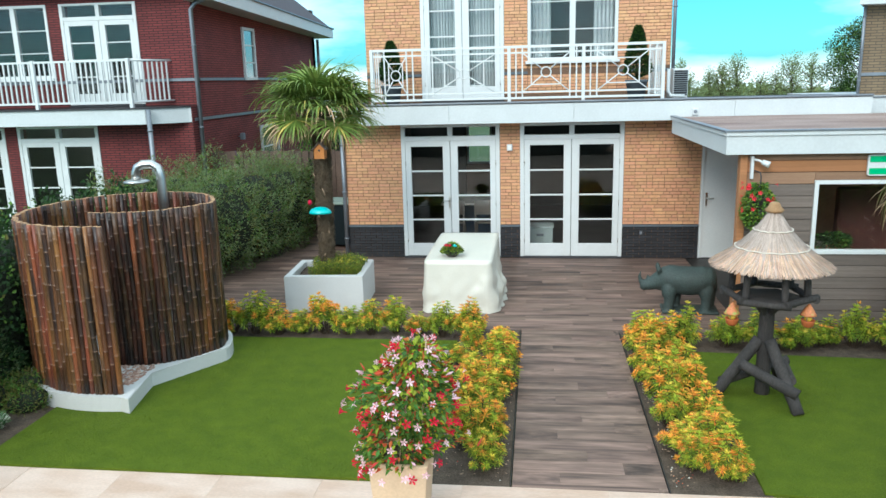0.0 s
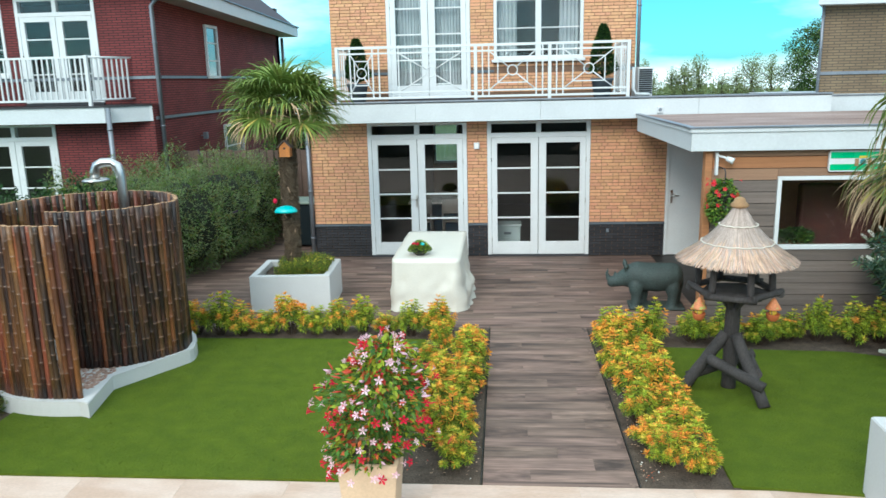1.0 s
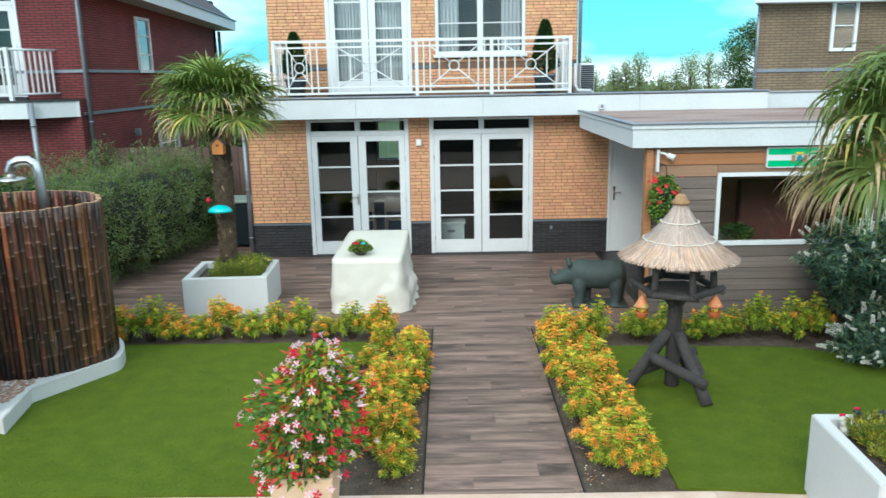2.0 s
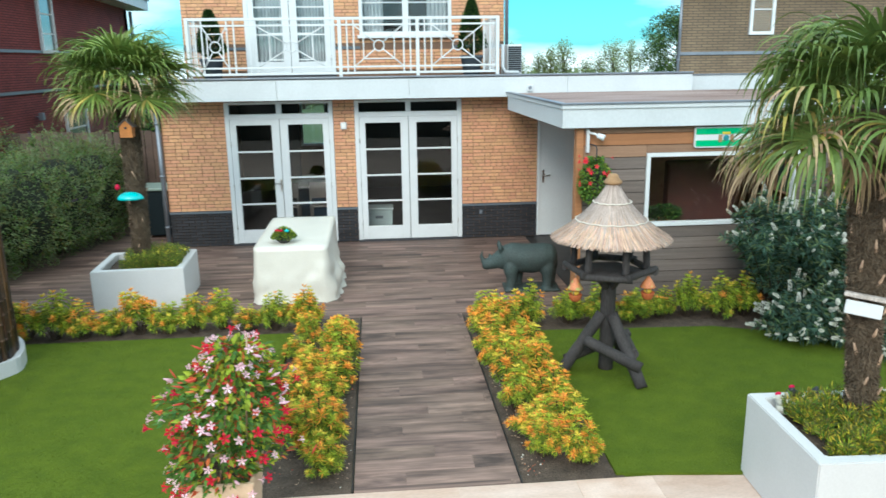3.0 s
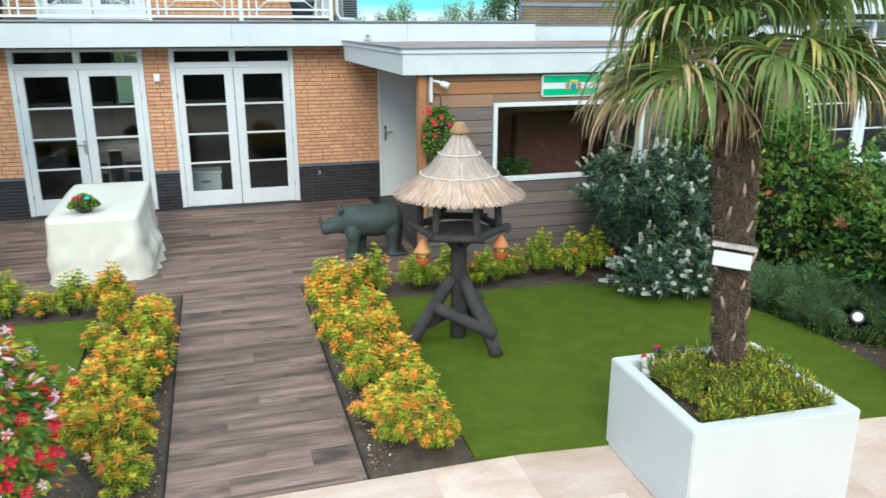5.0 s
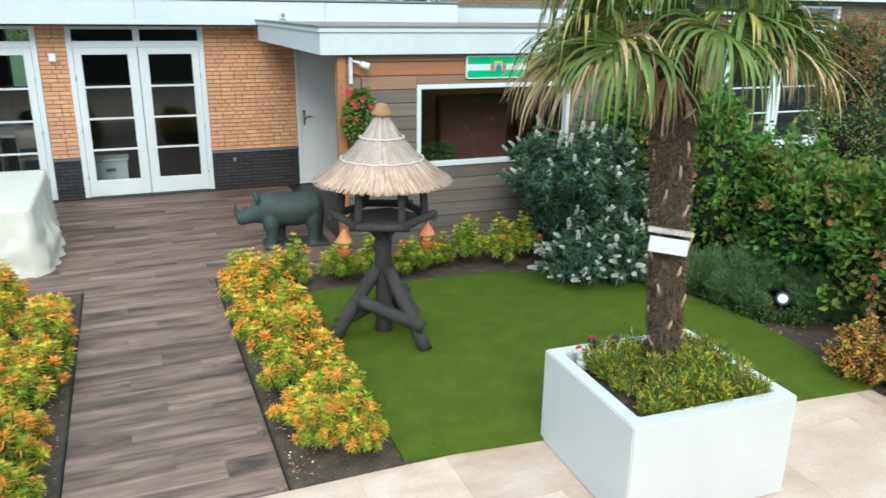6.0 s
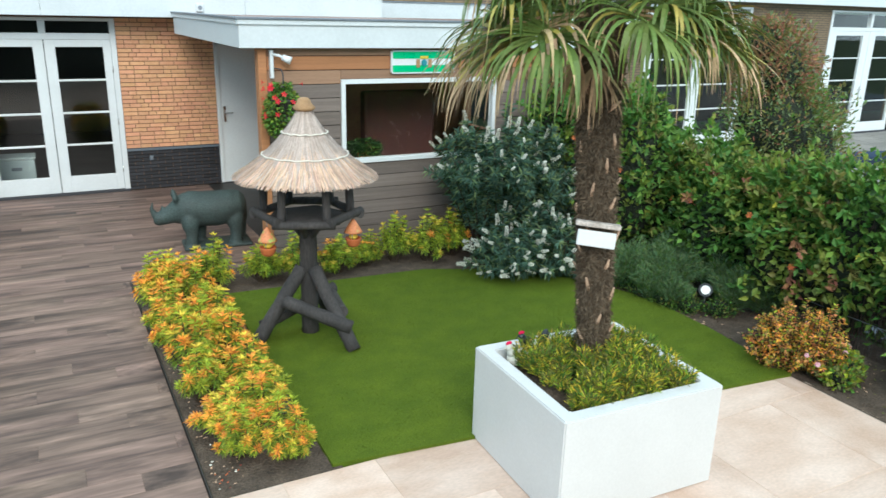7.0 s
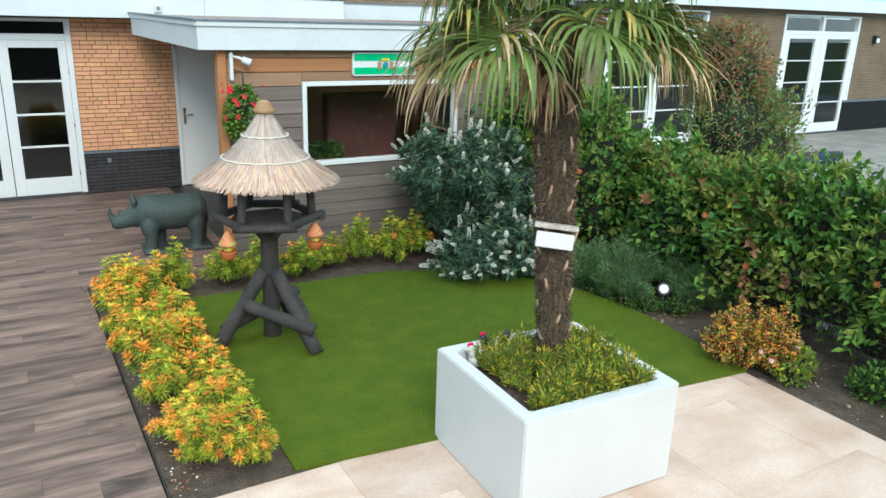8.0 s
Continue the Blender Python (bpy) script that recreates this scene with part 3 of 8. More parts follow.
# lower roof edge further along
bm = B()
box(bm, 5.82, 12.6, -0.05, 0.0, 2.55, 2.83)
box(bm, 5.82, 12.6, 0.0, 4.0, 2.6, 2.82)
far_edge = solid("roof_edge_neighbour", bm, M_FASCIA, "white fascia of the adjoining flat roof", "roof edge", kind="structure")
bm = B()
box(bm, 5.82, 12.6, -0.07, 0.0, 2.83, 2.85)
part("edge_trim", bm, M_ZINC, far_edge)
# dark strip below the fascia, coloured as the shadow under it
bm = B()
box(bm, 5.82, 12.6, -0.02, 0.1, 2.44, 2.55)
part("shadow_board", bm, M_BITUMEN, far_edge)

# upper storey
UL, UR = -3.10, 2.84
ups = [(-1.98, -0.34, 2.88, 5.3), (0.12, 1.84, 3.62, 5.3)]
wall_upper = wall_with_gaps("wall_upper", UL, UR, UY + 0.012, UY + 0.3, 2.86, 6.2, ups, M_MORTAR, "orange-yellow brick upper storey")
bm = B()
box(bm, UL, UL + 0.25, UY + 0.3, 9, 2.86, 6.2)
box(bm, UR - 0.25, UR, UY + 0.3, 9, 2.86, 6.2)
box(bm, UL, UR, 9, 9.2, 2.86, 6.2)
box(bm, UL, UR, UY, 9.2, 6.2, 6.4)
solid("wall_upper_sides", bm, M_BRICK_I, "brick sides of the upper storey", "wall", kind="structure")
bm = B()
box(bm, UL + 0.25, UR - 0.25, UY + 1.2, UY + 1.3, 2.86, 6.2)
solid("wall_upper_inside", bm, M_ROOM, "upstairs room wall behind curtains, coloured near-black as shade", "wall", kind="structure")


def brick_run(widths_of, x0, x1, z0, z1, course=0.0605):
    """Courses of stretchers and headers in wild bond: (x, z, width) of each brick."""
    out, row, z = [], 0, z0
    while z < z1 - 0.02:
        x = x0
        while x < x1 - 0.004:
            w = widths_of(row)
            if x + w > x1 - 0.05:
                w = x1 - x
            out.append((x, z, w))
            x += w
        z += course
        row += 1
    return out


def bond(row):
    return (0.205, 0.205, 0.205, 0.105, 0.105, 0.155)[int(rng.integers(6))]


bm = B()
band = B()
runs = [(UL, ups[0][0], 3.0, 6.2), (ups[0][1], ups[1][0], 3.0, 6.2), (ups[1][1], UR, 3.0, 6.2), (ups[1][0], ups[1][1], 3.0, 3.6)]
V, F = [], []
for x0, x1, z0, z1 in runs:
    for x, z, w in brick_run(bond, x0, x1, z0, z1):
        if 3.36 < z < 3.44:
            continue
        y = UY + float(rng.uniform(-0.002, 0.002))
        i = len(V)
        a, b, c, d = x + 0.005, x + w - 0.005, z, z + 0.05
        V += [(a, y, c), (b, y, c), (b, y, d), (a, y, d), (a, UY + 0.014, c), (b, UY + 0.014, c), (b, UY + 0.014, d), (a, UY + 0.014, d)]
        F += [(i, i + 1, i + 2, i + 3), (i, i + 4, i + 5, i + 1), (i + 1, i + 5, i + 6, i + 2), (i + 2, i + 6, i + 7, i + 3), (i + 3, i + 7, i + 4, i)]
me = bpy.data.meshes.new("upper_bricks")
me.from_pydata(V, [], F)
me.materials.append(M_BRICK_I)
ob = new("upper_bricks", me)
put_under(ob, wall_upper)
tagged(ob, kind="stuff")
bm.free()
for x0, x1, z0, z1 in runs[:3]:
    box(band, x0, x1, UY - 0.012, UY + 0.012, 3.375, 3.425)
part("band_course", band, M_SILL, wall_upper, "grey band course")


def french_door(name, x0, x1, y, z0, z1, transom, rows, label, handle=True, curtain=False, stile=0.105):
    """A pair of glazed door leaves in a white frame, with a transom light."""
    d = thing(name, (x0, y, z0), label, "door", kind="structure")
    bm = B()
    fw, dep = 0.075, 0.09
    box(bm, x0, x0 + fw, y - 0.02, y + dep, z0, z1, 0.005)
    box(bm, x1 - fw, x1, y - 0.02, y + dep, z0, z1, 0.005)
    box(bm, x0 + fw, x1 - fw, y - 0.02, y + dep, z1 - 0.045, z1, 0.005)
    zt = z1 - transom
    if transom:
        box(bm, x0 + fw, x1 - fw, y - 0.02, y + dep, zt - 0.042, zt + 0.042, 0.005)
        mid = (x0 + x1) / 2
        box(bm, mid - 0.045, mid + 0.045, y - 0.018, y + dep, zt + 0.042, z1 - 0.045, 0.005)
    else:
        zt = z1 - 0.06
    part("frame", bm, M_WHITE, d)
    bm = B()
    box(bm, x0, x1, y - 0.05, y + 0.02, z0 - 0.02, z0 + 0.035, 0.005)
    part("threshold", bm, M_BITUMEN, d, "dark stone threshold")
    if transom:
        bm = B()
        for a, b in ((x0 + fw - 0.004, mid - 0.041), (mid + 0.041, x1 - fw + 0.004)):
            box(bm, a, b, y + 0.03, y + 0.036, zt + 0.038, z1 - 0.041)
        g = part("transom_pane", bm, M_GLASS, d)
        g.visible_shadow = False
    mid = (x0 + x1) / 2
    for k, (a, b) in enumerate(((x0 + fw, mid - 0.002), (mid + 0.002, x1 - fw))):
        bm = B()
        lo, hi = z0 + 0.04, zt - (0.044 if transom else 0.032)
        sa, sb = (a + stile, b - stile - 0.032) if k == 0 else (a + stile + 0.032, b - stile)      # the meeting stiles are wider
        box(bm, a + 0.003, sa, y - 0.012, y + 0.05, lo, hi, 0.004)
        box(bm, sb, b - 0.003, y - 0.012, y + 0.05, lo, hi, 0.004)
        box(bm, sa, sb, y - 0.012, y + 0.05, hi - 0.10, hi, 0.004)
        box(bm, sa, sb, y - 0.012, y + 0.05, lo, lo + 0.235, 0.004)
        g0, g1 = lo + 0.235, hi - 0.10
        for r in range(1, rows):
            z = g0 + (g1 - g0) * r / rows
            box(bm, sa, sb, y - 0.008, y + 0.045, z - 0.013, z + 0.013, 0.003)
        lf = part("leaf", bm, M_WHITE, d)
        for r in range(rows):
            za, zb = g0 + (g1 - g0) * r / rows + (0.013 if r else 0), g0 + (g1 - g0) * (r + 1) / rows - (0.013 if r < rows - 1 else 0)
            bm = B()
            box(bm, sa - 0.005, sb + 0.005, y + 0.018, y + 0.024, za - 0.003, zb + 0.003)
            p = part("pane", bm, M_GLASS, lf)
            p.visible_shadow = False
        if k == 0 and handle:
            bm = B()
            box(bm, b - 0.045, b - 0.012, y - 0.02, y - 0.008, z0 + 0.95, z0 + 1.17, 0.004)
            tube(bm, [(b - 0.03, y - 0.02, z0 + 1.10), (b - 0.03, y - 0.06, z0 + 1.10), (b - 0.14, y - 0.06, z0 + 1.10)], 0.009, 8)
            part("handle", bm, M_STEEL, lf, "brushed steel lever handle")
        bm = B()
        side = a if k == 0 else b
        for z in (z0 + 0.3, z0 + 1.0, z0 + 1.75):
            tube(bm, [(side, y - 0.018, z), (side, y - 0.018, z + 0.09)], 0.009, 8)
        part("hinges", bm, M_STEEL, lf)
        if curtain:
            V, F = [], []
            n = 40
            for i in range(n + 1):
                x = sa + (sb - sa) * i / n
                yy = y + 0.16 + 0.02 * math.sin(i * 1.3 + k) + 0.01 * math.sin(i * 2.9)
                V += [(x, yy, z0 + 0.1), (x, yy, zt)]
            F = [(2 * i, 2 * i + 2, 2 * i + 3, 2 * i + 1) for i in range(n)]
            me = bpy.data.meshes.new("curtain")
            me.from_pydata(V, [], F)
            me.materials.append(M_NET)
            put_under(new("curtain", me), d)
    return d


french_door("door_1", *DOORS[0], 0.0, 0.0, 2.50, 0.25, 4, "white glazed garden double door with transom lights")
french_door("door_2", *DOORS[1], 0.0, 0.0, 2.50, 0.25, 4, "white glazed garden double door with transom lights", handle=False)
french_door("door_3", ups[0][0], ups[0][1], UY, 2.88, 5.3, 0.0, 4, "white glazed balcony double door with net curtains", handle=False, curtain=True)


def window(name, x0, x1, y, z0, z1, cols, rows, label, material=M_WHITE, sill=True, fw=0.06, bars=0.02, curtain=False):
    """A framed window with panes between real glazing bars."""
    d = thing(name, (x0, y, z0), label, "window", kind="structure")
    bm = B()
    box(bm, x0, x0 + fw, y - 0.02, y + 0.08, z0, z1, 0.004)
    box(bm, x1 - fw, x1, y - 0.02, y + 0.08, z0, z1, 0.004)
    box(bm, x0 + fw, x1 - fw, y - 0.02, y + 0.08, z0, z0 + fw, 0.004)
    box(bm, x0 + fw, x1 - fw, y - 0.02, y + 0.08, z1 - fw, z1, 0.004)
    cw = (x1 - x0 - 2 * fw) / cols
    for c in range(1, cols):
        x = x0 + fw + c * cw
        box(bm, x - 0.055, x + 0.055, y - 0.015, y + 0.07, z0 + fw, z1 - fw, 0.004)
    for r in range(1, rows):
        z = z0 + fw + (z1 - z0 - 2 * fw) * r / rows
        box(bm, x0 + fw, x1 - fw, y - 0.005, y + 0.05, z - bars / 2, z + bars / 2, 0.003)
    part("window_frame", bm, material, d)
    for c in range(cols):
        bm = B()
        a = x0 + fw + c * cw + (0.055 if c else 0)
        b = x0 + fw + (c + 1) * cw - (0.055 if c < cols - 1 else 0)
        box(bm, a, b, y + 0.02, y + 0.026, z0 + fw, z1 - fw)
        p = part("pane", bm, M_GLASS, d)
        p.visible_shadow = False
    if sill:
        bm = B()
        box(bm, x0 - 0.04, x1 + 0.04, y - 0.10, y + 0.02, z0 - 0.06, z0 - 0.002, 0.008)
        part("window_sill", bm, material, d)
    if curtain:
        for a, b in ((x0 + fw, x0 + 0.45), (x1 - 0.45, x1 - fw)):
            V = []
            for i in range(31):
                x = a + (b - a) * i / 30
                yy = y + 0.16 + 0.025 * math.sin(i * 1.1)
                V += [(x, yy, z0), (x, yy, z1)]
            me = bpy.data.meshes.new("curtain")
            me.from_pydata(V, [], [(2 * i, 2 * i + 2, 2 * i + 3, 2 * i + 1) for i in range(30)])
            me.materials.append(M_NET)
            put_under(new("curtain", me), d)
    return d


window("window_1", ups[1][0], ups[1][1], UY, 3.62, 5.3, 2, 3, "white upstairs window with wide centre post", curtain=True)

window("window_rear", REAR[0], REAR[1], 7.84, REAR[2], REAR[3], 1, 1, "back window of the dim room, looking out on green meadow", sill=False)
# grey side door, seen under the canopy
bm = B()
box(bm, WR + 0.05, 4.05, -0.03, 0.02, 0.02, 2.12, 0.004)
door4 = solid("door_4", bm, M_GREYDOOR, "plain pale grey side door under the canopy", "door", kind="structure")
bm = B()
box(bm, WR, WR + 0.05, -0.05, 0.06, 0.0, 2.2, 0.004)
box(bm, WR, 4.1, -0.05, 0.06, 2.12, 2.56, 0.004)
part("frame", bm, M_GREYDOOR, door4)
bm = B()
box(bm, WR + 0.085, WR + 0.125, -0.042, -0.03, 0.98, 1.22, 0.004)
tube(bm, [(WR + 0.105, -0.04, 1.12), (WR + 0.105, -0.085, 1.12), (WR + 0.225, -0.085, 1.12)], 0.01, 8)
part("door_handle", bm, M_STEEL, door4, "steel lever handle on a long plate")
bm = B()
box(bm, WR, 4.1, -0.06, 0.02, -0.01, 0.025)
part("threshold", bm, M_BITUMEN, door4)

# ---- timber annex with its canopy ----
AY, AX0, AX1 = -4.20, 2.80, 7.25
WX0, WX1, WZ0, WZ1 = 3.70, 5.68, 1.06, 1.99
annex = wall_with_gaps("wall_annex", AX0 + 0.10, AX1, AY + 0.022, AY + 0.14, 0.0, 2.36, [(WX0, WX1, WZ0, WZ1)], M_JOINT, "horizontal timber cladding of the annex, greyed below, orange under the eaves")
bm = B()
side = [(AX0 + 0.12, AY + 0.14), (AX0 + 0.24, AY + 0.14), (4.28, -0.06), (4.16, -0.06)]
lo = [bm.verts.new((x, y, 0)) for x, y in side]
hi = [bm.verts.new((x, y, 2.36)) for x, y in side]
bm.faces.new(hi)
bm.faces.new(lo[::-1])
for i in range(4):
    bm.faces.new((lo[i], lo[(i + 1) % 4], hi[(i + 1) % 4], hi[i]))
solid("wall_annex_side", bm, M_WARMROOM, "brown side wall of the annex", "wall", kind="structure")
bm = B()
# gap in the unseen end wall, added to let daylight into the annex
box(bm, AX1 - 0.12, AX1, AY + 0.14, 0.0, 0.0, 0.9)
box(bm, AX1 - 0.12, AX1, AY + 0.14, 0.0, 2.1, 2.36)
box(bm, AX1 - 0.12, AX1, AY + 0.14, AY + 0.8, 0.9, 2.1)
box(bm, AX1 - 0.12, AX1, -0.9, 0.0, 0.9, 2.1)
box(bm, 4.3, AX1 - 0.12, -0.16, -0.06, 0.0, 2.36)
solid("wall_annex_back", bm, M_WARMROOM, "warm brown inside wall of the annex", "wall", kind="structure")
bm = B()
box(bm, AX0 + 0.2, AX1 - 0.12, AY + 0.14, -0.06, -0.04, 0.01)
solid("floor_annex", bm, M_ROOMFLOOR, "floor inside the annex, coloured near-black as shade", "floor", kind="structure")
bm = B()
box(bm, AX0, AX0 + 0.09, AY - 0.03, AY + 0.10, 0.0, 2.33, 0.006)
solid("corner_post", bm, M_CEDAR_NEW, "orange cedar corner post of the annex", "post", kind="structure")
window("window_2", WX0, WX1, AY, WZ0, WZ1, 1, 1, "wide white-framed annex window", sill=False, fw=0.05)

CY, CX0, CX1, CZ0, CZ1 = -4.32, 2.60, 7.4, 2.325, 2.612


def fall(bm):
    """The canopy drains towards the house."""
    for v in bm.verts:
        v.co.z -= 0.002 * max(0.0, v.co.y - CY)
    return bm


bm = B()
box(bm, CX0, CX1, CY, CY + 0.04, CZ0, CZ1 - 0.06, 0.003)
box(bm, CX0, CX0 + 0.04, CY + 0.04, -0.47, CZ0, CZ1 - 0.06, 0.003)
box(bm, CX0 - 0.012, CX1, CY - 0.02, CY + 0.02, CZ1 - 0.06, CZ1 - 0.01, 0.004)
box(bm, CX0 - 0.02, CX0 + 0.02, CY + 0.02, -0.47, CZ1 - 0.06, CZ1 - 0.01, 0.004)
canopy = solid("canopy_edge", fall(bm), M_FASCIA, "white fascia of the annex canopy", "canopy", kind="structure")
bm = B()
box(bm, CX0 - 0.03, CX1, CY - 0.035, CY + 0.05, CZ1 - 0.01, CZ1 + 0.012, 0.003)
box(bm, CX0 - 0.035, CX0 + 0.05, CY + 0.05, -0.47, CZ1 - 0.01, CZ1 + 0.012, 0.003)
part("edge_trim", fall(bm), M_ZINC, canopy, "zinc roof trim")
bm = B()
box(bm, CX0 + 0.04, CX1, CY + 0.04, -0.42, CZ0 + 0.03, CZ1 - 0.015)
solid("canopy_roof", fall(bm), M_ROOFING, "weathered red-brown flat roofing of the annex", "roof", kind="structure")
bm = B()
box(bm, CX0 + 0.04, CX1, CY + 0.04, -0.42, CZ0 + 0.004, CZ0 + 0.03)
solid("canopy_soffit", fall(bm), M_CEDAR, "timber soffit under the canopy", "soffit", kind="structure")

# ---- balcony railing ----
RY, RZ0, RZ1 = -0.34, 2.93, 3.83
RAIL_X = [-2.62, -1.76, -0.18, 1.10, 2.44]
railing = thing("balcony_railing", (0, RY, 2.88), "white metal balcony railing with rings and crossed bars", "railing")
for x in (-2.62, -0.18, 1.10, 2.44):
    bm2 = B()
    box(bm2, x - 0.028, x + 0.028, RY - 0.028, RY + 0.028, 2.87, RZ1 + 0.02, 0.004)
    part("post", bm2, M_WHITE, railing)


def rail_panel(a, b):
    """One railing field: rails, upright bars at the sides, and a ring held by four slanting bars."""
    for z, h in ((RZ1, 0.022), (RZ1 - 0.10, 0.014), (RZ0 + 0.13, 0.014), (RZ0 + 0.03, 0.018)):
        bm = B()
        box(bm, a, b, RY - 0.015, RY + 0.015, z - h, z + h, 0.003)
        part("rail", bm, M_WHITE, railing)
    for x in (a + 0.12, a + 0.23, b - 0.23, b - 0.12):
        bm = B()
        box(bm, x - 0.011, x + 0.011, RY - 0.011, RY + 0.011, RZ0 + 0.03, RZ1 - 0.01)
        part("bar", bm, M_WHITE, railing)
    cx, cz, r = (a + b) / 2, (RZ0 + 0.13 + RZ1 - 0.10) / 2, 0.085
    bm = B()
    tube(bm, [(cx + r * math.cos(k * math.pi / 12), RY, cz + r * math.sin(k * math.pi / 12)) for k in range(25)], 0.011, 6, False)
    part("ring", bm, M_WHITE, railing)
    x0, x1, z0, z1 = a + 0.23, b - 0.23, RZ0 + 0.13, RZ1 - 0.10
    for ex, ez in ((x0, z0), (x1, z0), (x0, z1), (x1, z1)):
        d = Vector((ex - cx, 0, ez - cz)).normalized()
        bm = B()
        tube(bm, [(cx + d.x * r, RY, cz + d.z * r), (ex, RY, ez)], 0.011, 6)
        part("slanting_bar", bm, M_WHITE, railing)
    bm = B()
    k = 0.62
    lx, rx, lz, hz = cx + (x0 - cx) * k, cx + (x1 - cx) * k, cz + (z0 - cz) * k, cz + (z1 - cz) * k
    box(bm, lx, rx, RY - 0.009, RY + 0.009, lz - 0.009, lz + 0.009)
    box(bm, lx, rx, RY - 0.009, RY + 0.009, hz - 0.009, hz + 0.009)
    box(bm, lx - 0.009, lx + 0.009, RY - 0.009, RY + 0.009, lz, hz)
    box(bm, rx - 0.009, rx + 0.009, RY - 0.009, RY + 0.009, lz, hz)
    part("inner_frame", bm, M_WHITE, railing)


for a, b in zip(RAIL_X, RAIL_X[1:]):
    rail_panel(a, b)
for x in (-2.62, 2.44):
    for z in (RZ1, RZ0 + 0.03):
        bm = B()
        box(bm, x - 0.012, x + 0.012, RY + 0.03, UY, z - 0.018, z + 0.018)
        part("side_rail", bm, M_WHITE, railing)
    for k in range(1, 9):
        y = RY + (UY - RY) * k / 9
        bm = B()
        box(bm, x - 0.01, x + 0.01, y - 0.01, y + 0.01, RZ0 + 0.03, RZ1)
        part("bar", bm, M_WHITE, railing)


def conifer(at, high, label):
    """A clipped cone-shaped conifer in a grey tub."""
    t = thing("potted_conifer", at, label, "potted conifer", "conifers on the balcony")
    bm = B()
    lathe(bm, [(0.14, 0), (0.19, 0.30), (0.21, 0.31), (0.21, 0.35), (0.18, 0.35), (0.17, 0.32)], 18, at)
    part("tub", bm, M_SILL, t, "grey tub")
    n = 5200
    h = rng.random(n) ** 0.8
    a = rng.random(n) * 2 * math.pi
    r = 0.24 * np.minimum(1, h / 0.12) * (1 - h) ** 0.7 + 0.012
    r = r * rng.uniform(0.72, 1.06, n) * (1 + 0.12 * np.sin(a * 3 + h * 9))
    P = np.stack([at[0] + r * np.cos(a), at[1] + r * np.sin(a), at[2] + 0.36 + h * high], 1)
    D = unit(np.stack([np.cos(a), np.sin(a), rng.uniform(0.2, 1.4, n)], 1) + rng.normal(size=(n, 3)) * 0.3)
    put_under(new("crown", leaf_mesh("crown", P, D, 0.055, 0.022, [M_LEAF_DARK, M_LEAF_MID], rng.random(n) < 0.12)), t)
    bm = B()
    tube(bm, [(at[0], at[1], at[2] + 0.3), (at[0], at[1], at[2] + high * 0.9)], [0.02, 0.006], 6)
    part("stem", bm, M_TWIG, t)


conifer((-2.42, 0.45, 2.872), 0.78, "clipped dark green conifer cone on the balcony behind the railing")
conifer((2.10, 0.45, 2.872), 0.92, "tall clipped dark green conifer cone on the balcony behind the railing")

bm = B()
box(bm, 2.72, 2.98, 0.3, 1.0, 2.87, 3.40, 0.02)
ac = solid("air_conditioner", bm, M_FASCIA, "white outdoor air conditioning unit on the flat roof", "air conditioner")
bm = B()
for k in range(12):
    box(bm, 2.735, 2.965, 0.285, 0.30, 2.93 + k * 0.037, 2.957 + k * 0.037)
part("grille", bm, M_BLACKPLASTIC, ac, "dark slatted grille")
bm = B()
tube(bm, [(2.62, 0.2, 3.4), (2.62, 0.2, 3.02), (2.66, 0.15, 2.93), (2.9, 0.15, 2.92)], 0.03, 8)
part("hose", bm, M_FASCIA, ac)


def downpipe(name, points, r, label, material=M_ZINC):
    bm = B()
    tube(bm, points, r, 10)
    p = solid(name, bm, material, label, "drainpipe", kind="structure")
    bm = B()
    for a, b in zip(points, points[1:]):
        a, b = Vector(a), Vector(b)
        if abs(b.z - a.z) > 0.8:
            for f in (0.15, 0.5, 0.85):
                q = a.lerp(b, f)
                tube(bm, [q - Vector((0, 0, 0.015)), q + Vector((0, 0, 0.015))], r * 1.25, 10)
    part("bracket", bm, material, p)


downpipe("drainpipe_1", [(2.88, UY - 0.06, 6.2), (2.88, UY - 0.06, 2.9)], 0.035, "zinc drainpipe at the end of the upper storey")
downpipe("drainpipe_2", [(-3.31, -0.05, 2.55), (-3.31, -0.05, 0.0)], 0.04, "grey drainpipe at the corner of the brick front")

# small fixtures on the front
for x, z, s in ((-0.19, 2.07, 0.05), (-0.14, 4.95, 0.06)):
    bm = B()
    y = 0.0 if z < 3 else UY
    box(bm, x - s, x + s, y - 0.05, y, z - s * 1.2, z + s * 1.2, 0.01)
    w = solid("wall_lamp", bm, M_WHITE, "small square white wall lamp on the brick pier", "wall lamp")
    bm = B()
    box(bm, x - s * 0.6, x + s * 0.6, y - 0.06, y - 0.05, z - s * 0.8, z + s * 0.8, 0.004)
    part("lens", bm, M_LAMPGLASS, w)
bm = B()
box(bm, 2.17, 2.23, -0.03, -0.008, 0.44, 0.52, 0.006)
sock = solid("wall_socket", bm, M_SILL, "small grey outdoor socket on the dark plinth", "socket")
bm = B()
box(bm, 2.18, 2.22, -0.038, -0.03, 0.455, 0.505, 0.004)
part("flap", bm, M_ZINC, sock)
bm = B()
box(bm, 2.92, 3.02, -0.51, -0.47, 2.62, 2.73, 0.008)
vent = solid("roof_edge_box", bm, M_FASCIA, "small pale grey box fixed to the fascia", "box")
bm = B()
tube(bm, [(2.97, -0.505, 2.675), (2.97, -0.518, 2.675)], 0.030, 12)
part("lens", bm, M_ZINC, vent)

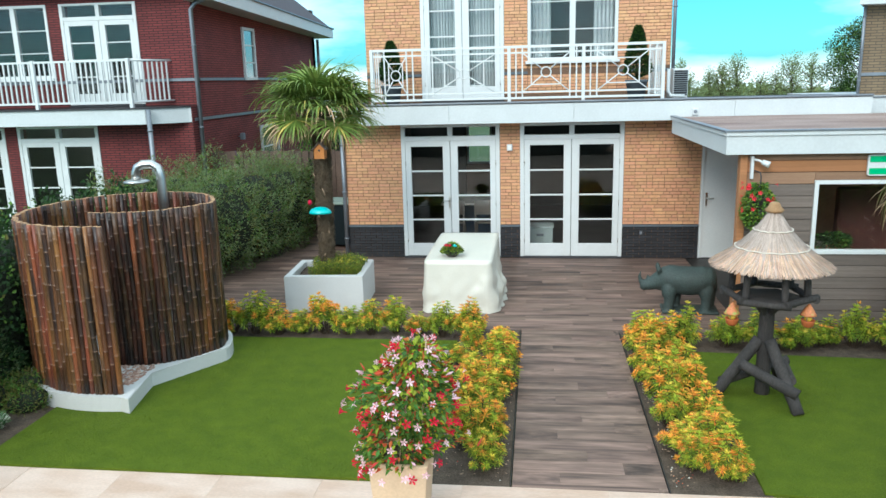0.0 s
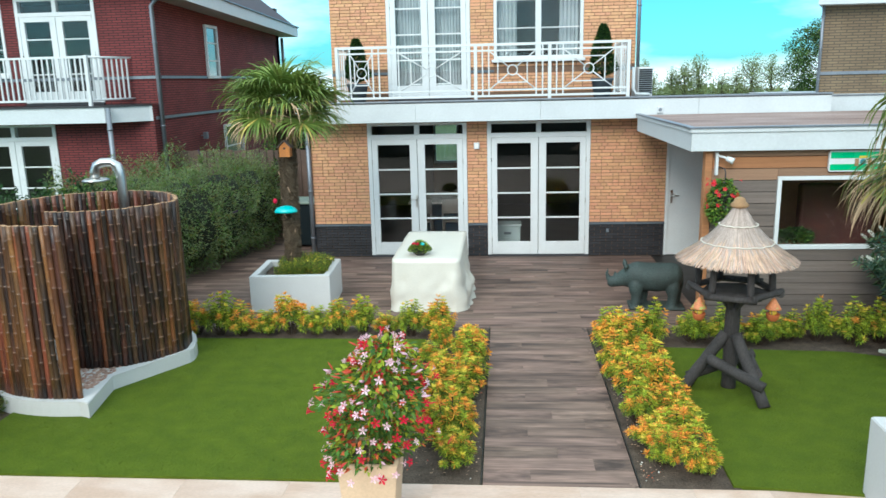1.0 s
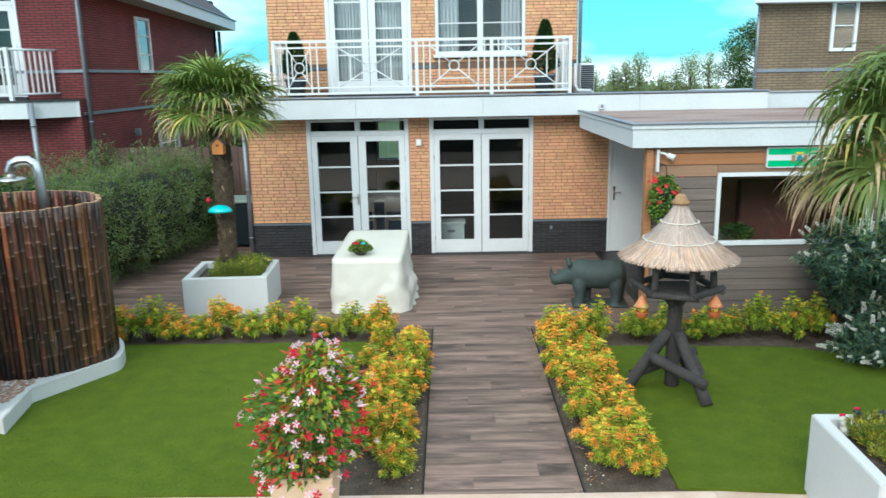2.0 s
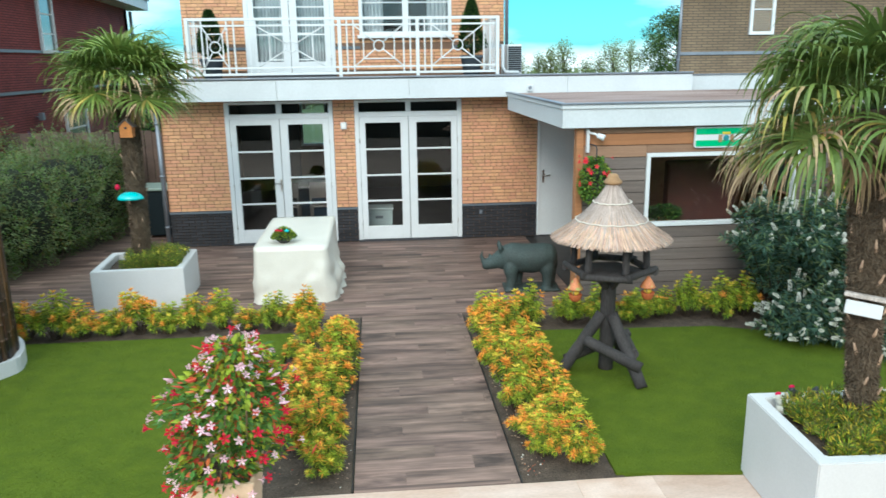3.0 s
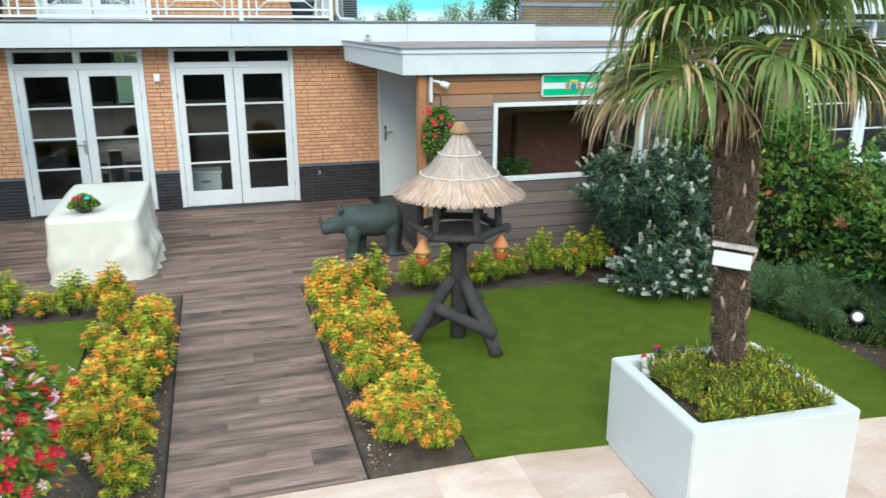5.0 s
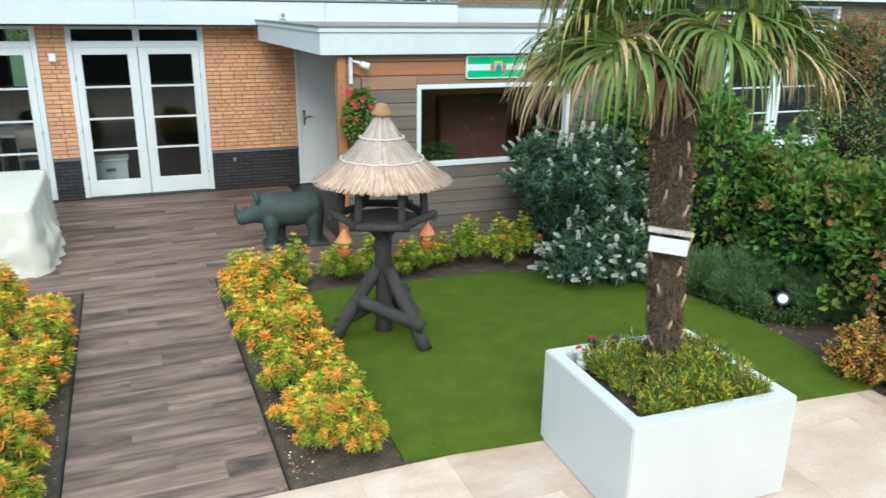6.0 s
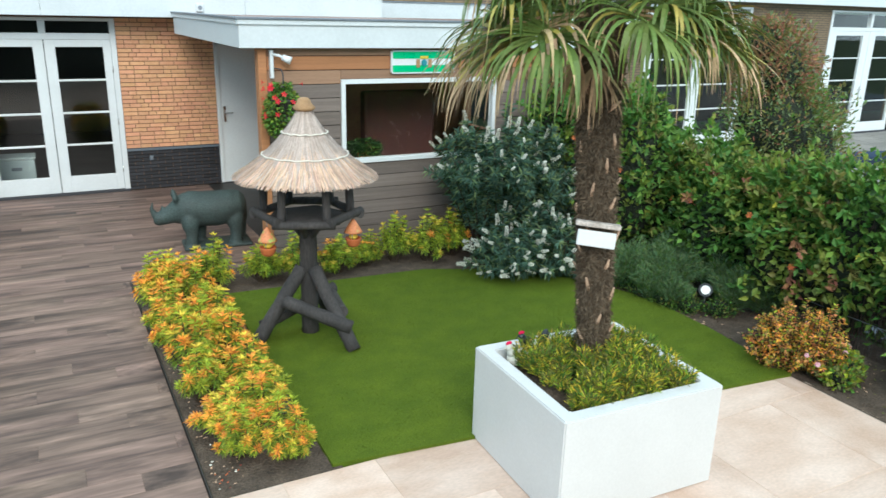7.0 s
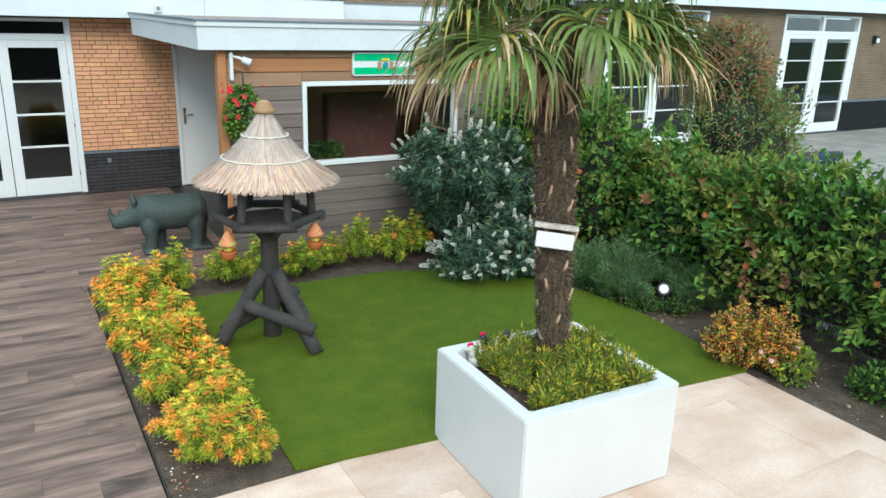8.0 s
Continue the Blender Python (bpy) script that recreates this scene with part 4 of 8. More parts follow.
def prism(corners, z0, z1):
    bm = B()
    lo, hi = [bm.verts.new((x, y, z0)) for x, y in corners], [bm.verts.new((x, y, z1)) for x, y in corners]
    bm.faces.new(hi)
    bm.faces.new(lo[::-1])
    for i in range(len(corners)):
        bm.faces.new((lo[i - 1], lo[i], hi[i], hi[i - 1]))
    return bm


# ---- left neighbour: dark red brick house ----
NX, NY, NS = -6.97, 1.6, 11.1
red = thing("red_house", (NX, NY, 0), "dark red brick house with white trim, beyond the garden shrubs", "house")
nb_gaps = [(-12.4, -11.35, 0.0, 2.5), (-11.05, -9.15, 0.0, 2.52)]
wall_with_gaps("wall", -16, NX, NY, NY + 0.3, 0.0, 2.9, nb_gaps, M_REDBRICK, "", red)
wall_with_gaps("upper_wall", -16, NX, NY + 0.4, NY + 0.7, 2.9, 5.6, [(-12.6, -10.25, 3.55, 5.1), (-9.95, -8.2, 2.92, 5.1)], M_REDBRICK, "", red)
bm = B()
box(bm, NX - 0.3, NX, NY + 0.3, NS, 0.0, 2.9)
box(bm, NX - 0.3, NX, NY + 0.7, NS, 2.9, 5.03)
part("side_wall", bm, M_REDBRICK_LIT_SIDE, red)
bm = B()
box(bm, NX, NX + 0.03, NY + 0.1, NS, 2.58, 2.64)
box(bm, NX, NX + 0.03, NY + 0.5, NS, 3.42, 3.48)
box(bm, -16, NX + 0.03, NY + 0.37, NY + 0.4, 3.42, 3.48)
part("band_course", bm, M_ZINC, red, "grey string courses")
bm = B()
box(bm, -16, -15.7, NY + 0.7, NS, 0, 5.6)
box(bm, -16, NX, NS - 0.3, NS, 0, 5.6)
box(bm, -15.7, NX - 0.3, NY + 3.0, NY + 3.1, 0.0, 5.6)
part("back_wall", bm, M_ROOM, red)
XC = -7.70
bm = prism([(-16, NY - 0.62), (XC, NY - 0.62), (-7.04, NY - 0.03), (-6.985, NY - 0.005), (-6.985, NY + 0.38), (-16, NY + 0.38)], 2.56, 2.87)
part("fascia", bm, M_FASCIA, red, "white fascia below the balcony")
bm = prism([(-16, NY - 0.65), (XC + 0.015, NY - 0.65), (-7.02, NY - 0.05), (-6.975, NY - 0.02), (-6.975, NY + 0.395), (-16, NY + 0.395)], 2.872, 2.90)
part("balcony_floor", bm, M_BITUMEN, red)
bm = B()
for y in (NY - 0.05,):
    v = [(-16.5, y, 5.34), (-6.42, y, 5.34), (-6.42, NS + 0.3, 5.02), (-16.5, NS + 0.3, 5.02), (-11.4, y, 9.6), (-11.4, NS - 4.0, 9.6)]
    q = [bm.verts.new(p) for p in v]
    for f in ((0, 1, 5, 4), (1, 2, 5), (2, 3, 4, 5), (3, 0, 4), (3, 2, 1, 0)):
        bm.faces.new([q[i] for i in f])
part("roof", bm, M_TILEROOF, red, "dark tiled roof")
for nm, x0, x1, y0, y1, z0, z1 in (("eave", -6.48, -6.42, NY - 0.05, NS + 0.35, 4.84, 5.12), ("eave", -16.6, -6.48, NS + 0.29, NS + 0.35, 4.84, 5.12), ("eave_soffit", -6.97, -6.48, NY - 0.05, NS + 0.29, 4.84, 4.87)):
    bm = B()
    box(bm, x0, x1, y0, y1, z0, z1)
    for v in bm.verts:
        v.co.z += 0.22 - 0.033 * (v.co.y - NY)
    part(nm, bm, M_FASCIA, red, "white boxed eave")
bm = B()
box(bm, -6.46, -6.38, NY - 0.05, NS + 0.4, 5.12, 5.16, 0.01)
for v in bm.verts:
    v.co.z += 0.22 - 0.033 * (v.co.y - NY)
part("gutter", bm, M_ZINC, red)
downpipe("drainpipe_3", [(-6.60, NY + 0.30, 5.07), (-6.80, NY + 0.26, 5.00), (-6.90, NY + 0.24, 4.88), (-6.90, NY + 0.24, 0.0)], 0.045, "grey drainpipe on the corner of the red house")
downpipe("drainpipe_5", [(-7.60, NY - 0.66, 2.86), (-7.60, NY - 0.66, 0.0)], 0.05, "grey drainpipe under the red house's balcony")
downpipe("drainpipe_6", [(-6.9, NS + 0.1, 4.7), (-6.9, NS + 0.1, 0.0)], 0.05, "grey drainpipe at the far corner of the red house")
french_door("door_5", -11.05, -9.15, NY, 0.0, 2.52, 0.3, 4, "white glazed double door in the red brick wall", handle=False)
french_door("door_6", -13.4, -11.35, NY, 0.0, 2.5, 0.3, 4, "white glazed double door in the red brick wall", handle=False)
french_door("door_7", -9.95, -8.2, NY + 0.4, 2.92, 5.1, 0.32, 4, "white glazed balcony door of the red house", handle=False)
window("window_3", -12.6, -10.25, NY + 0.4, 3.55, 5.1, 3, 3, "white upstairs window of the red house")


def side_window(name, y0, y1, z0, z1, rows, label):
    d = thing(name, (NX, y0, z0), label, "window", kind="structure")
    bm = B()
    box(bm, NX + 0.005, NX + 0.06, y0, y0 + 0.07, z0, z1)
    box(bm, NX + 0.005, NX + 0.06, y1 - 0.07, y1, z0, z1)
    box(bm, NX + 0.005, NX + 0.06, y0 + 0.07, y1 - 0.07, z0, z0 + 0.07)
    box(bm, NX + 0.005, NX + 0.06, y0 + 0.07, y1 - 0.07, z1 - 0.07, z1)
    for r in range(1, rows):
        z = z0 + (z1 - z0) * r / rows
        box(bm, NX + 0.005, NX + 0.04, y0 + 0.07, y1 - 0.07, z - 0.015, z + 0.015)
    part("window_frame", bm, M_WHITE, d)
    bm = B()
    box(bm, NX + 0.004, NX + 0.02, y0 + 0.07, y1 - 0.07, z0 + 0.07, z1 - 0.07)
    part("pane", bm, M_SIDEPANE, d, "dark glossy pane")


side_window("window_4", 4.7, 5.5, 3.42, 4.7, 3, "narrow white window high in the red side wall")
side_window("window_5", 5.5, 6.85, 1.1, 2.25, 2, "small white window low in the red side wall")
nrail = thing("balcony_railing", (-7.9, NY - 0.5, 2.9), "white barred balcony railing of the red house", "railing")
for z in (3.86, 3.02):
    bm = B()
    box(bm, -16, -8.0, NY - 0.56, NY - 0.52, z - 0.02, z + 0.02)
    part("rail", bm, M_WHITE, nrail)
    bm = B()
    tube(bm, [(-8.0, NY - 0.54, z), (-7.52, NY + 0.38, z)], 0.022, 6)
    part("rail", bm, M_WHITE, nrail)
bar = B()
box(bar, -0.014, 0.014, -0.014, 0.014, 0, 0.84)
bar_mesh = mesh_of("bar", bar, M_WHITE)
for k in range(70):
    piece("bar", bar_mesh, nrail, pose(-8.0 - k * 0.115, NY - 0.54, 3.02))
for k in range(1, 9):
    piece("bar", bar_mesh, nrail, pose(-8.0 + k * 0.053, NY - 0.54 + k * 0.102, 3.02))
for x in (-8.0, -10.1, -12.2):
    bm = B()
    box(bm, x - 0.035, x + 0.035, NY - 0.575, NY - 0.505, 2.9, 3.9, 0.005)
    part("post", bm, M_WHITE, nrail)
bm = B()
box(bm, -6.90, -6.80, 3.94, 4.06, 2.0, 2.16, 0.01)
lamp2 = solid("wall_lamp", bm, M_ZINC, "small lamp on the red side wall", "wall lamp")
bm = B()
tube(bm, [(-6.97, 4.0, 2.08), (-6.88, 4.0, 2.08)], 0.015, 6)
part("bracket", bm, M_ZINC, lamp2)

# boundary fence behind the shrubs
fence = thing("fence", (-5.9, 2.4, 0), "dark brown weathered board fence behind the shrubs", "fence")
bm = B()
box(bm, -0.07, 0.07, -0.012, 0.012, 0, 1.85, 0.004)
board_mesh = mesh_of("board", bm, M_FENCE)
for k in range(22):
    piece("board", board_mesh, fence, pose(-6.9 + k * 0.15, 2.4 + 0.01 * (k % 2), rng.uniform(-0.02, 0.02), 0, rng.uniform(-0.6, 0.6), 0))
for z in (0.4, 1.4):
    bm = B()
    box(bm, -6.9, -3.6, 2.415, 2.46, z, z + 0.1)
    part("fence_rail", bm, M_FENCE, fence)

# wheeled bin
M_BINPLASTIC = surface("black_bin_plastic", (0.009, 0.016, 0.019), 0.1, 6, 60, rough=0.85, spec=0.2)
bm = B()
q = []
for z, s in ((0.06, 0.22), (0.90, 0.29)):
    q.append([bm.verts.new((-3.70 + dx * s, 1.02 + dy * s * 1.1, z)) for dx, dy in ((-1, -1), (1, -1), (1, 1), (-1, 1))])
bm.faces.new(q[0][::-1])
bm.faces.new(q[1])
for i in range(4):
    bm.faces.new((q[0][i], q[0][(i + 1) % 4], q[1][(i + 1) % 4], q[1][i]))
bmesh.ops.bevel(bm, geom=list(bm.edges), offset=0.02, segments=2, affect="EDGES")
wb = solid("wheeled_bin", bm, M_BINPLASTIC, "black wheeled waste bin beside the house corner", "waste bin")
bm = B()
box(bm, -4.01, -3.39, 0.67, 1.37, 0.905, 0.965, 0.02)
part("lid", bm, surface("bin_lid_green_grey", (0.20, 0.27, 0.23), 0.1, 6, 60, rough=0.5), wb, "grey-green lid")
for x in (-3.92, -3.48):
    bm = B()
    tube(bm, [(x - 0.025, 1.27, 0.09), (x + 0.025, 1.27, 0.09)], 0.09, 16)
    part("wheel", bm, M_BITUMEN, wb)

# ---- right neighbour ----
buff = thing("buff_house", (13, 0, 0), "buff brick neighbouring house with white windows and a dark plinth", "house")
wall_with_gaps("wall", 11.2, 30, 0.0, 0.3, 0.0, 3.05, [(17.4, 20.45, 0.0, 2.95), (11.8, 14.75, 0.0, 2.95)], M_BUFFBRICK, "", buff)
bm = B()
box(bm, 20.26, 30, -0.03, 0.0, 0.0, 0.78)
part("plinth", bm, M_PLINTHPAINT, buff, "dark plinth")
bm = B()
box(bm, 20.26, 30, -0.05, 0.0, 0.78, 0.83)
part("plinth_cap", bm, M_SILL, buff)
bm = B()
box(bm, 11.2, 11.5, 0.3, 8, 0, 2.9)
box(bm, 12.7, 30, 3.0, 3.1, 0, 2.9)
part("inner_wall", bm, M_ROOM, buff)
bm = B()
box(bm, 11.1, 30, -0.3, 0.3, 3.05, 3.35)
box(bm, 11.1, 30, 0.3, 8.0, 2.95, 3.3)
part("fascia", bm, M_FASCIA, buff, "white fascia")
bm = prism([(6.30, 1.5), (16.5, 1.5), (16.5, 9.0), (9.9, 9.0)], 2.82, 6.4)
part("upper_wall", bm, M_BUFFBRICK, buff, "buff brick upper storey with a grey band")
bm = B()
box(bm, 6.28, 16.5, 1.47, 1.5, 3.18, 3.24)
part("band_course", bm, M_ZINC, buff)
bm = B()
bm.free()
bm = prism([(6.1, 1.2), (16.7, 1.2), (16.7, 9.2), (9.9, 9.2)], 4.45, 4.75)
part("eave", bm, M_FASCIA, buff)
window("window_6", 7.7, 8.2, 1.47, 3.55, 4.5, 1, 2, "small white window in the buff upper wall", sill=False)
downpipe("drainpipe_7", [(6.30, 1.45, 4.5), (6.30, 1.45, 2.85)], 0.028, "grey drainpipe on the corner of the buff house")
french_door("door_8", 17.4, 20.45, 0.0, 0.0, 2.95, 0.42, 4, "white glazed double door in the buff brick wall", stile=0.21)
french_door("door_9", 11.8, 14.75, 0.0, 0.0, 2.95, 0.42, 4, "white glazed double door behind the climbing hedge", handle=False)
bm = B()
box(bm, 21.1, 21.25, -0.12, 0.0, 2.3, 2.5, 0.02)
wl2 = solid("wall_lamp", bm, M_BLACKPLASTIC, "small dark wall lamp on the buff brick wall", "wall lamp")
bm = B()
box(bm, 21.12, 21.23, -0.13, -0.12, 2.32, 2.42)
part("lens", bm, M_LAMPGLASS, wl2)
flags = slab("neighbour_terrace", [(7.3, -12), (30, -12), (30, 0), (7.3, 0)], -0.2, -0.008, M_SILL, "grey stone terrace of the neighbouring garden", "terrace")
V, F = [], []
for j in range(20):
    x = 9.0 - 0.3 * (j % 3)
    while x < 26:
        w = (0.4, 0.6, 0.8)[int(rng.integers(3))]
        i, y0 = len(V), -0.42 - j * 0.4
        V += [(x + 0.006, y0, 0.0), (x + w - 0.006, y0, 0.0), (x + w - 0.006, y0 + 0.388, 0.0), (x + 0.006, y0 + 0.388, 0.0), (x + 0.006, y0, -0.01), (x + w - 0.006, y0, -0.01), (x + w - 0.006, y0 + 0.388, -0.01), (x + 0.006, y0 + 0.388, -0.01)]
        F += [(i, i + 1, i + 2, i + 3), (i, i + 4, i + 5, i + 1), (i + 3, i + 2, i + 6, i + 7), (i, i + 3, i + 7, i + 4), (i + 1, i + 5, i + 6, i + 2)]
        x += w
me = bpy.data.meshes.new("flagstones")
me.from_pydata(V, [], F)
me.materials.append(M_GREYTILE)
tagged(put_under(new("flagstones", me), flags), kind="stuff")
bm = B()
tube(bm, [(12.1, -3.72, 0.38), (12.6, -3.9, 0.40), (13.2, -4.12, 0.47), (13.62, -4.27, 0.54)], [0.10, 0.15, 0.14, 0.08], 12)
cush = solid("garden_cushion", bm, surface("navy_cushion_cloth", (0.012, 0.028, 0.06), 0.1, 8, 80, rough=0.9), "rolled dark navy garden cushion on a low frame", "cushion")
for x, y in ((12.4, -3.83), (13.3, -4.16)):
    bm = B()
    tube(bm, [(x, y, 0), (x, y, 0.40)], 0.03, 8)
    part("leg", bm, M_BLACKPLASTIC, cush)

# ---- things seen dimly behind the glass ----
bm = B()
box(bm, 0.12, 0.62, 0.75, 1.15, 0.0, 0.42, 0.015)
crate = solid("storage_box", bm, surface("pale_box_plastic", (0.30, 0.36, 0.36), 0.05, 5, 60, rough=0.5), "pale grey storage box behind the glass door", "storage box")
bm = B()
box(bm, 0.10, 0.64, 0.73, 1.17, 0.425, 0.455, 0.008)
part("lid", bm, surface("pale_lid_plastic", (0.36, 0.42, 0.42), 0.05, 5, 60, rough=0.5), crate)
bm = B()
box(bm, 0.30, 0.44, 0.735, 0.75, 0.26, 0.31, 0.004)
part("handle", bm, M_SILL, crate, "grey handle")
room_table = thing("dining_table", (-1.0, 2.2, 0), "pale dining table in the dim room behind the glass", "table")
bm = B()
box(bm, -1.7, -0.4, 1.7, 2.7, 0.72, 0.76, 0.006)
part("tabletop", bm, M_PALEWOOD, room_table)
for x in (-1.62, -0.48):
    for y in (1.78, 2.62):
        bm = B()
        box(bm, x - 0.03, x + 0.03, y - 0.03, y + 0.03, 0.0, 0.72)
        part("leg", bm, M_PALEWOOD, room_table)
M_CHAIRWOOD = surface("brown_chair_wood", (0.15, 0.125, 0.11), 0.2, 10, 60, rough=0.7)
for x, y in ((-1.35, 1.35), (-0.75, 1.35)):
    ch = thing("dining_chair", (x, y, 0), "brown wooden chair in the dim room behind the glass", "chair", "chairs at the indoor table")
    bm = B()
    box(bm, x - 0.21, x + 0.21, y - 0.2, y + 0.2, 0.43, 0.47, 0.01)
    part("seat", bm, M_CHAIRWOOD, ch)
    bm = B()
    box(bm, x - 0.20, x + 0.20, y - 0.21, y - 0.18, 0.62, 0.92, 0.008)
    part("backrest", bm, M_CHAIRWOOD, ch)
    for sx in (-0.18, 0.18):
        for sy, top in ((-0.195, 0.92), (0.18, 0.43)):
            bm = B()
            box(bm, x + sx - 0.018, x + sx + 0.018, y + sy - 0.018, y + sy + 0.018, 0.0, top)
            part("leg", bm, M_CHAIRWOOD, ch)
M_REDCLOTH = surface("red_brown_upholstery", (0.075, 0.024, 0.019), 0.15, 5, 70, rough=0.85)
arm = thing("armchair", (4.9, -3.2, 0), "high red-brown armchair inside the annex", "armchair")
for nm, dims in (("seat", (4.5, 5.4, -3.75, -3.0, 0.25, 0.55)), ("backrest", (4.45, 5.45, -3.05, -2.85, 0.25, 1.72)), ("armrest", (4.36, 4.50, -3.75, -2.9, 0.1, 0.9)), ("armrest", (5.40, 5.54, -3.75, -2.9, 0.1, 0.9))):
    bm = B()
    box(bm, *dims, 0.04)
    part(nm, bm, M_REDCLOTH, arm)
for x in (4.5, 5.4):
    for y in (-3.68, -2.95):
        bm = B()
        tube(bm, [(x, y, 0.01), (x, y, 0.26)], 0.025, 8)
        part("leg", bm, M_BITUMEN, arm)
stand = thing("side_table", (4.1, -3.85, 0), "small dark side table inside the annex window", "table")
bm = B()
box(bm, 3.85, 4.4, -4.0, -3.65, 0.92, 0.96, 0.006)
part("tabletop", bm, M_TWIG, stand)
for x in (3.89, 4.36):
    bm = B()
    box(bm, x - 0.02, x + 0.02, -3.95, -3.70, 0.01, 0.92)
    part("leg", bm, M_TWIG, stand)
hp = thing("house_plant", (4.1, -3.84, 0.96), "bushy green house plant inside the annex window", "house plant")
bm = B()
lathe(bm, [(0.06, 0.0), (0.085, 0.12), (0.09, 0.13), (0.07, 0.125)], 14, (4.1, -3.84, 0.961))
part("pot", bm, M_TERRACOTTA, hp)
n = 700
a, h, r = rng.random(n) * 6.283, rng.random(n), 0.20 * np.sqrt(rng.random(n))
P = np.stack([4.1 + r * np.cos(a), -3.84 + r * np.sin(a) * 0.6, 1.07 + 0.22 * h * (1 - r * 2)], 1)
D = unit(np.stack([np.cos(a), np.sin(a), rng.uniform(-0.3, 0.9, n)], 1))
put_under(new("foliage", leaf_mesh("foliage", P, D, 0.07, 0.03, [M_LEAF_DARK, M_LEAF_FRESH], (rng.random(n) < 0.25).astype(int))), hp)

# ---- bamboo garden shower ----
SC = Vector((-4.50, -5.72, 0))


def shower_wall(s):
    """The spiral plan of the shower: s degrees round from the free front end."""
    if s <= 282:
        r = 1.035 + 0.32 * math.exp(-s / 42.0) + 0.05 * math.sin(radians(2 * s + 30))
        a = radians(-69 - s)
        return SC + Vector((r * math.cos(a), r * math.sin(a), 0))
    p = shower_wall(282)
    q = Vector((-4.62, -6.20, 0))
    f = (s - 282) / 78.0
    bow = Vector((0.10, -0.22, 0)) * math.sin(math.pi * f)
    return p.lerp(q, f) + bow


shower = thing("garden_shower", (SC.x, SC.y, 0), "spiral outdoor shower of dark bamboo canes on a white plinth", "outdoor shower")


def cane_mesh(k, skin):
    """One bamboo cane with swollen nodes and a slight bend."""
    r0 = 0.0285 + 0.003 * math.sin(k * 1.7)
    bm = B()
    pts, radii = [], []
    z, nxt = 0.0, 0.10 + 0.06 * (k % 5)
    zs = [(0.0, 1.0)]
    while nxt < 1.74:
        zs += [(nxt - 0.012, 1.0), (nxt, 1.16), (nxt + 0.006, 1.02), (nxt + 0.018, 1.0)]
        nxt += 0.27 + 0.12 * math.sin(k * 2.1 + nxt * 5)
    zs.append((1.79 + 0.003 * math.sin(k * 3.3), 0.98))
    for z, s in zs:
        pts.append((0.006 * math.sin(z * 2.2 + k), 0.006 * math.cos(z * 1.7 + k * 2), z))
        radii.append(r0 * s * (1.04 - 0.05 * z))
    tube(bm, pts, radii, 9)
    bm.faces.ensure_lookup_table()
    n = 0
    for f in bm.faces:
        c = f.calc_center_median()
        if len(f.verts) == 9 and c.z > 1.5:
            f.material_index = 1
        for z, s in zs:
            if s > 1.1 and abs(c.z - z - 0.003) < 0.004 and len(f.verts) == 4:
                f.material_index = 2
    return mesh_of("cane", bm, skin, M_BAMBOO_CUT, M_BAMBOO_NODE)


CANES = [cane_mesh(k, M_BAMBOO) for k in range(9)]
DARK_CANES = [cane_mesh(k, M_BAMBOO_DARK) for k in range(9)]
s, last, k = 0.0, None, 0
while s < 360:
    p = shower_wall(s)
    if last is None or (p - last).length >= 0.0475:
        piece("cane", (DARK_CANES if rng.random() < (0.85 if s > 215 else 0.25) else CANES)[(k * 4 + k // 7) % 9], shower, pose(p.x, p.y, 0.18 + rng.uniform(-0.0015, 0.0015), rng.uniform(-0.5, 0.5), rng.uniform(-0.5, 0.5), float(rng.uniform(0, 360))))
        last = p
        k += 1
    s += 0.35

# its white plinth follows the wall and steps back at the entrance
rim = []
for s in range(0, 290, 4):
    p = shower_wall(s)
    d = (p - SC).normalized()
    rim.append(p + d * 0.085)
rim = [Vector((-3.86, -7.13, 0))] + rim + [Vector((-3.98, -6.42, 0))]
bm = B()
lo = [bm.verts.new((p.x, p.y, 0)) for p in rim]
hi = [bm.verts.new((p.x, p.y, 0.185)) for p in rim]
n = len(rim)
bm.faces.new(lo)
for i in range(n):
    bm.faces.new((lo[i], lo[(i + 1) % n], hi[(i + 1) % n], hi[i]))
bm.faces.new(hi[::-1])
bmesh.ops.bevel(bm, geom=[e for e in bm.edges if all(v.co.z > 0.1 for v in e.verts)], offset=0.008, segments=2, affect="EDGES")
part("plinth", bm, M_PLASTER, shower, "white plastered plinth")
n = 1500
a, r = rng.random(n) * 2 * math.pi, np.sqrt(rng.random(n))
V, F = [], []
for i in range(n):
    x, y = SC.x + 0.35 + r[i] * 0.75 * math.cos(a[i]), SC.y - 0.45 + r[i] * 0.62 * math.sin(a[i])
    if x > -4.02 or x < -5.2:
        continue
    s, h, t = rng.uniform(0.012, 0.024), rng.uniform(0.006, 0.012), rng.uniform(0, 3)
    b = len(V)
    V += [(x + s * math.cos(t + q * math.pi / 3) * (1.3 if q % 3 else 0.9), y + s * math.sin(t + q * math.pi / 3), 0.186) for q in range(6)]
    V += [(x + 0.6 * s * math.cos(t + q * math.pi / 3), y + 0.6 * s * math.sin(t + q * math.pi / 3), 0.186 + h) for q in range(6)]
    F += [(b + q, b + (q + 1) % 6, b + 6 + (q + 1) % 6, b + 6 + q) for q in range(6)] + [tuple(b + 6 + q for q in range(6))]
me = bpy.data.meshes.new("pebble_floor")
me.from_pydata(V, [], F)
me.materials.append(M_PEBBLE)
tagged(put_under(new("pebble_floor", me), shower), "red and white pebble floor", kind="stuff")
bm = B()
hx, hy = -4.30, -5.12
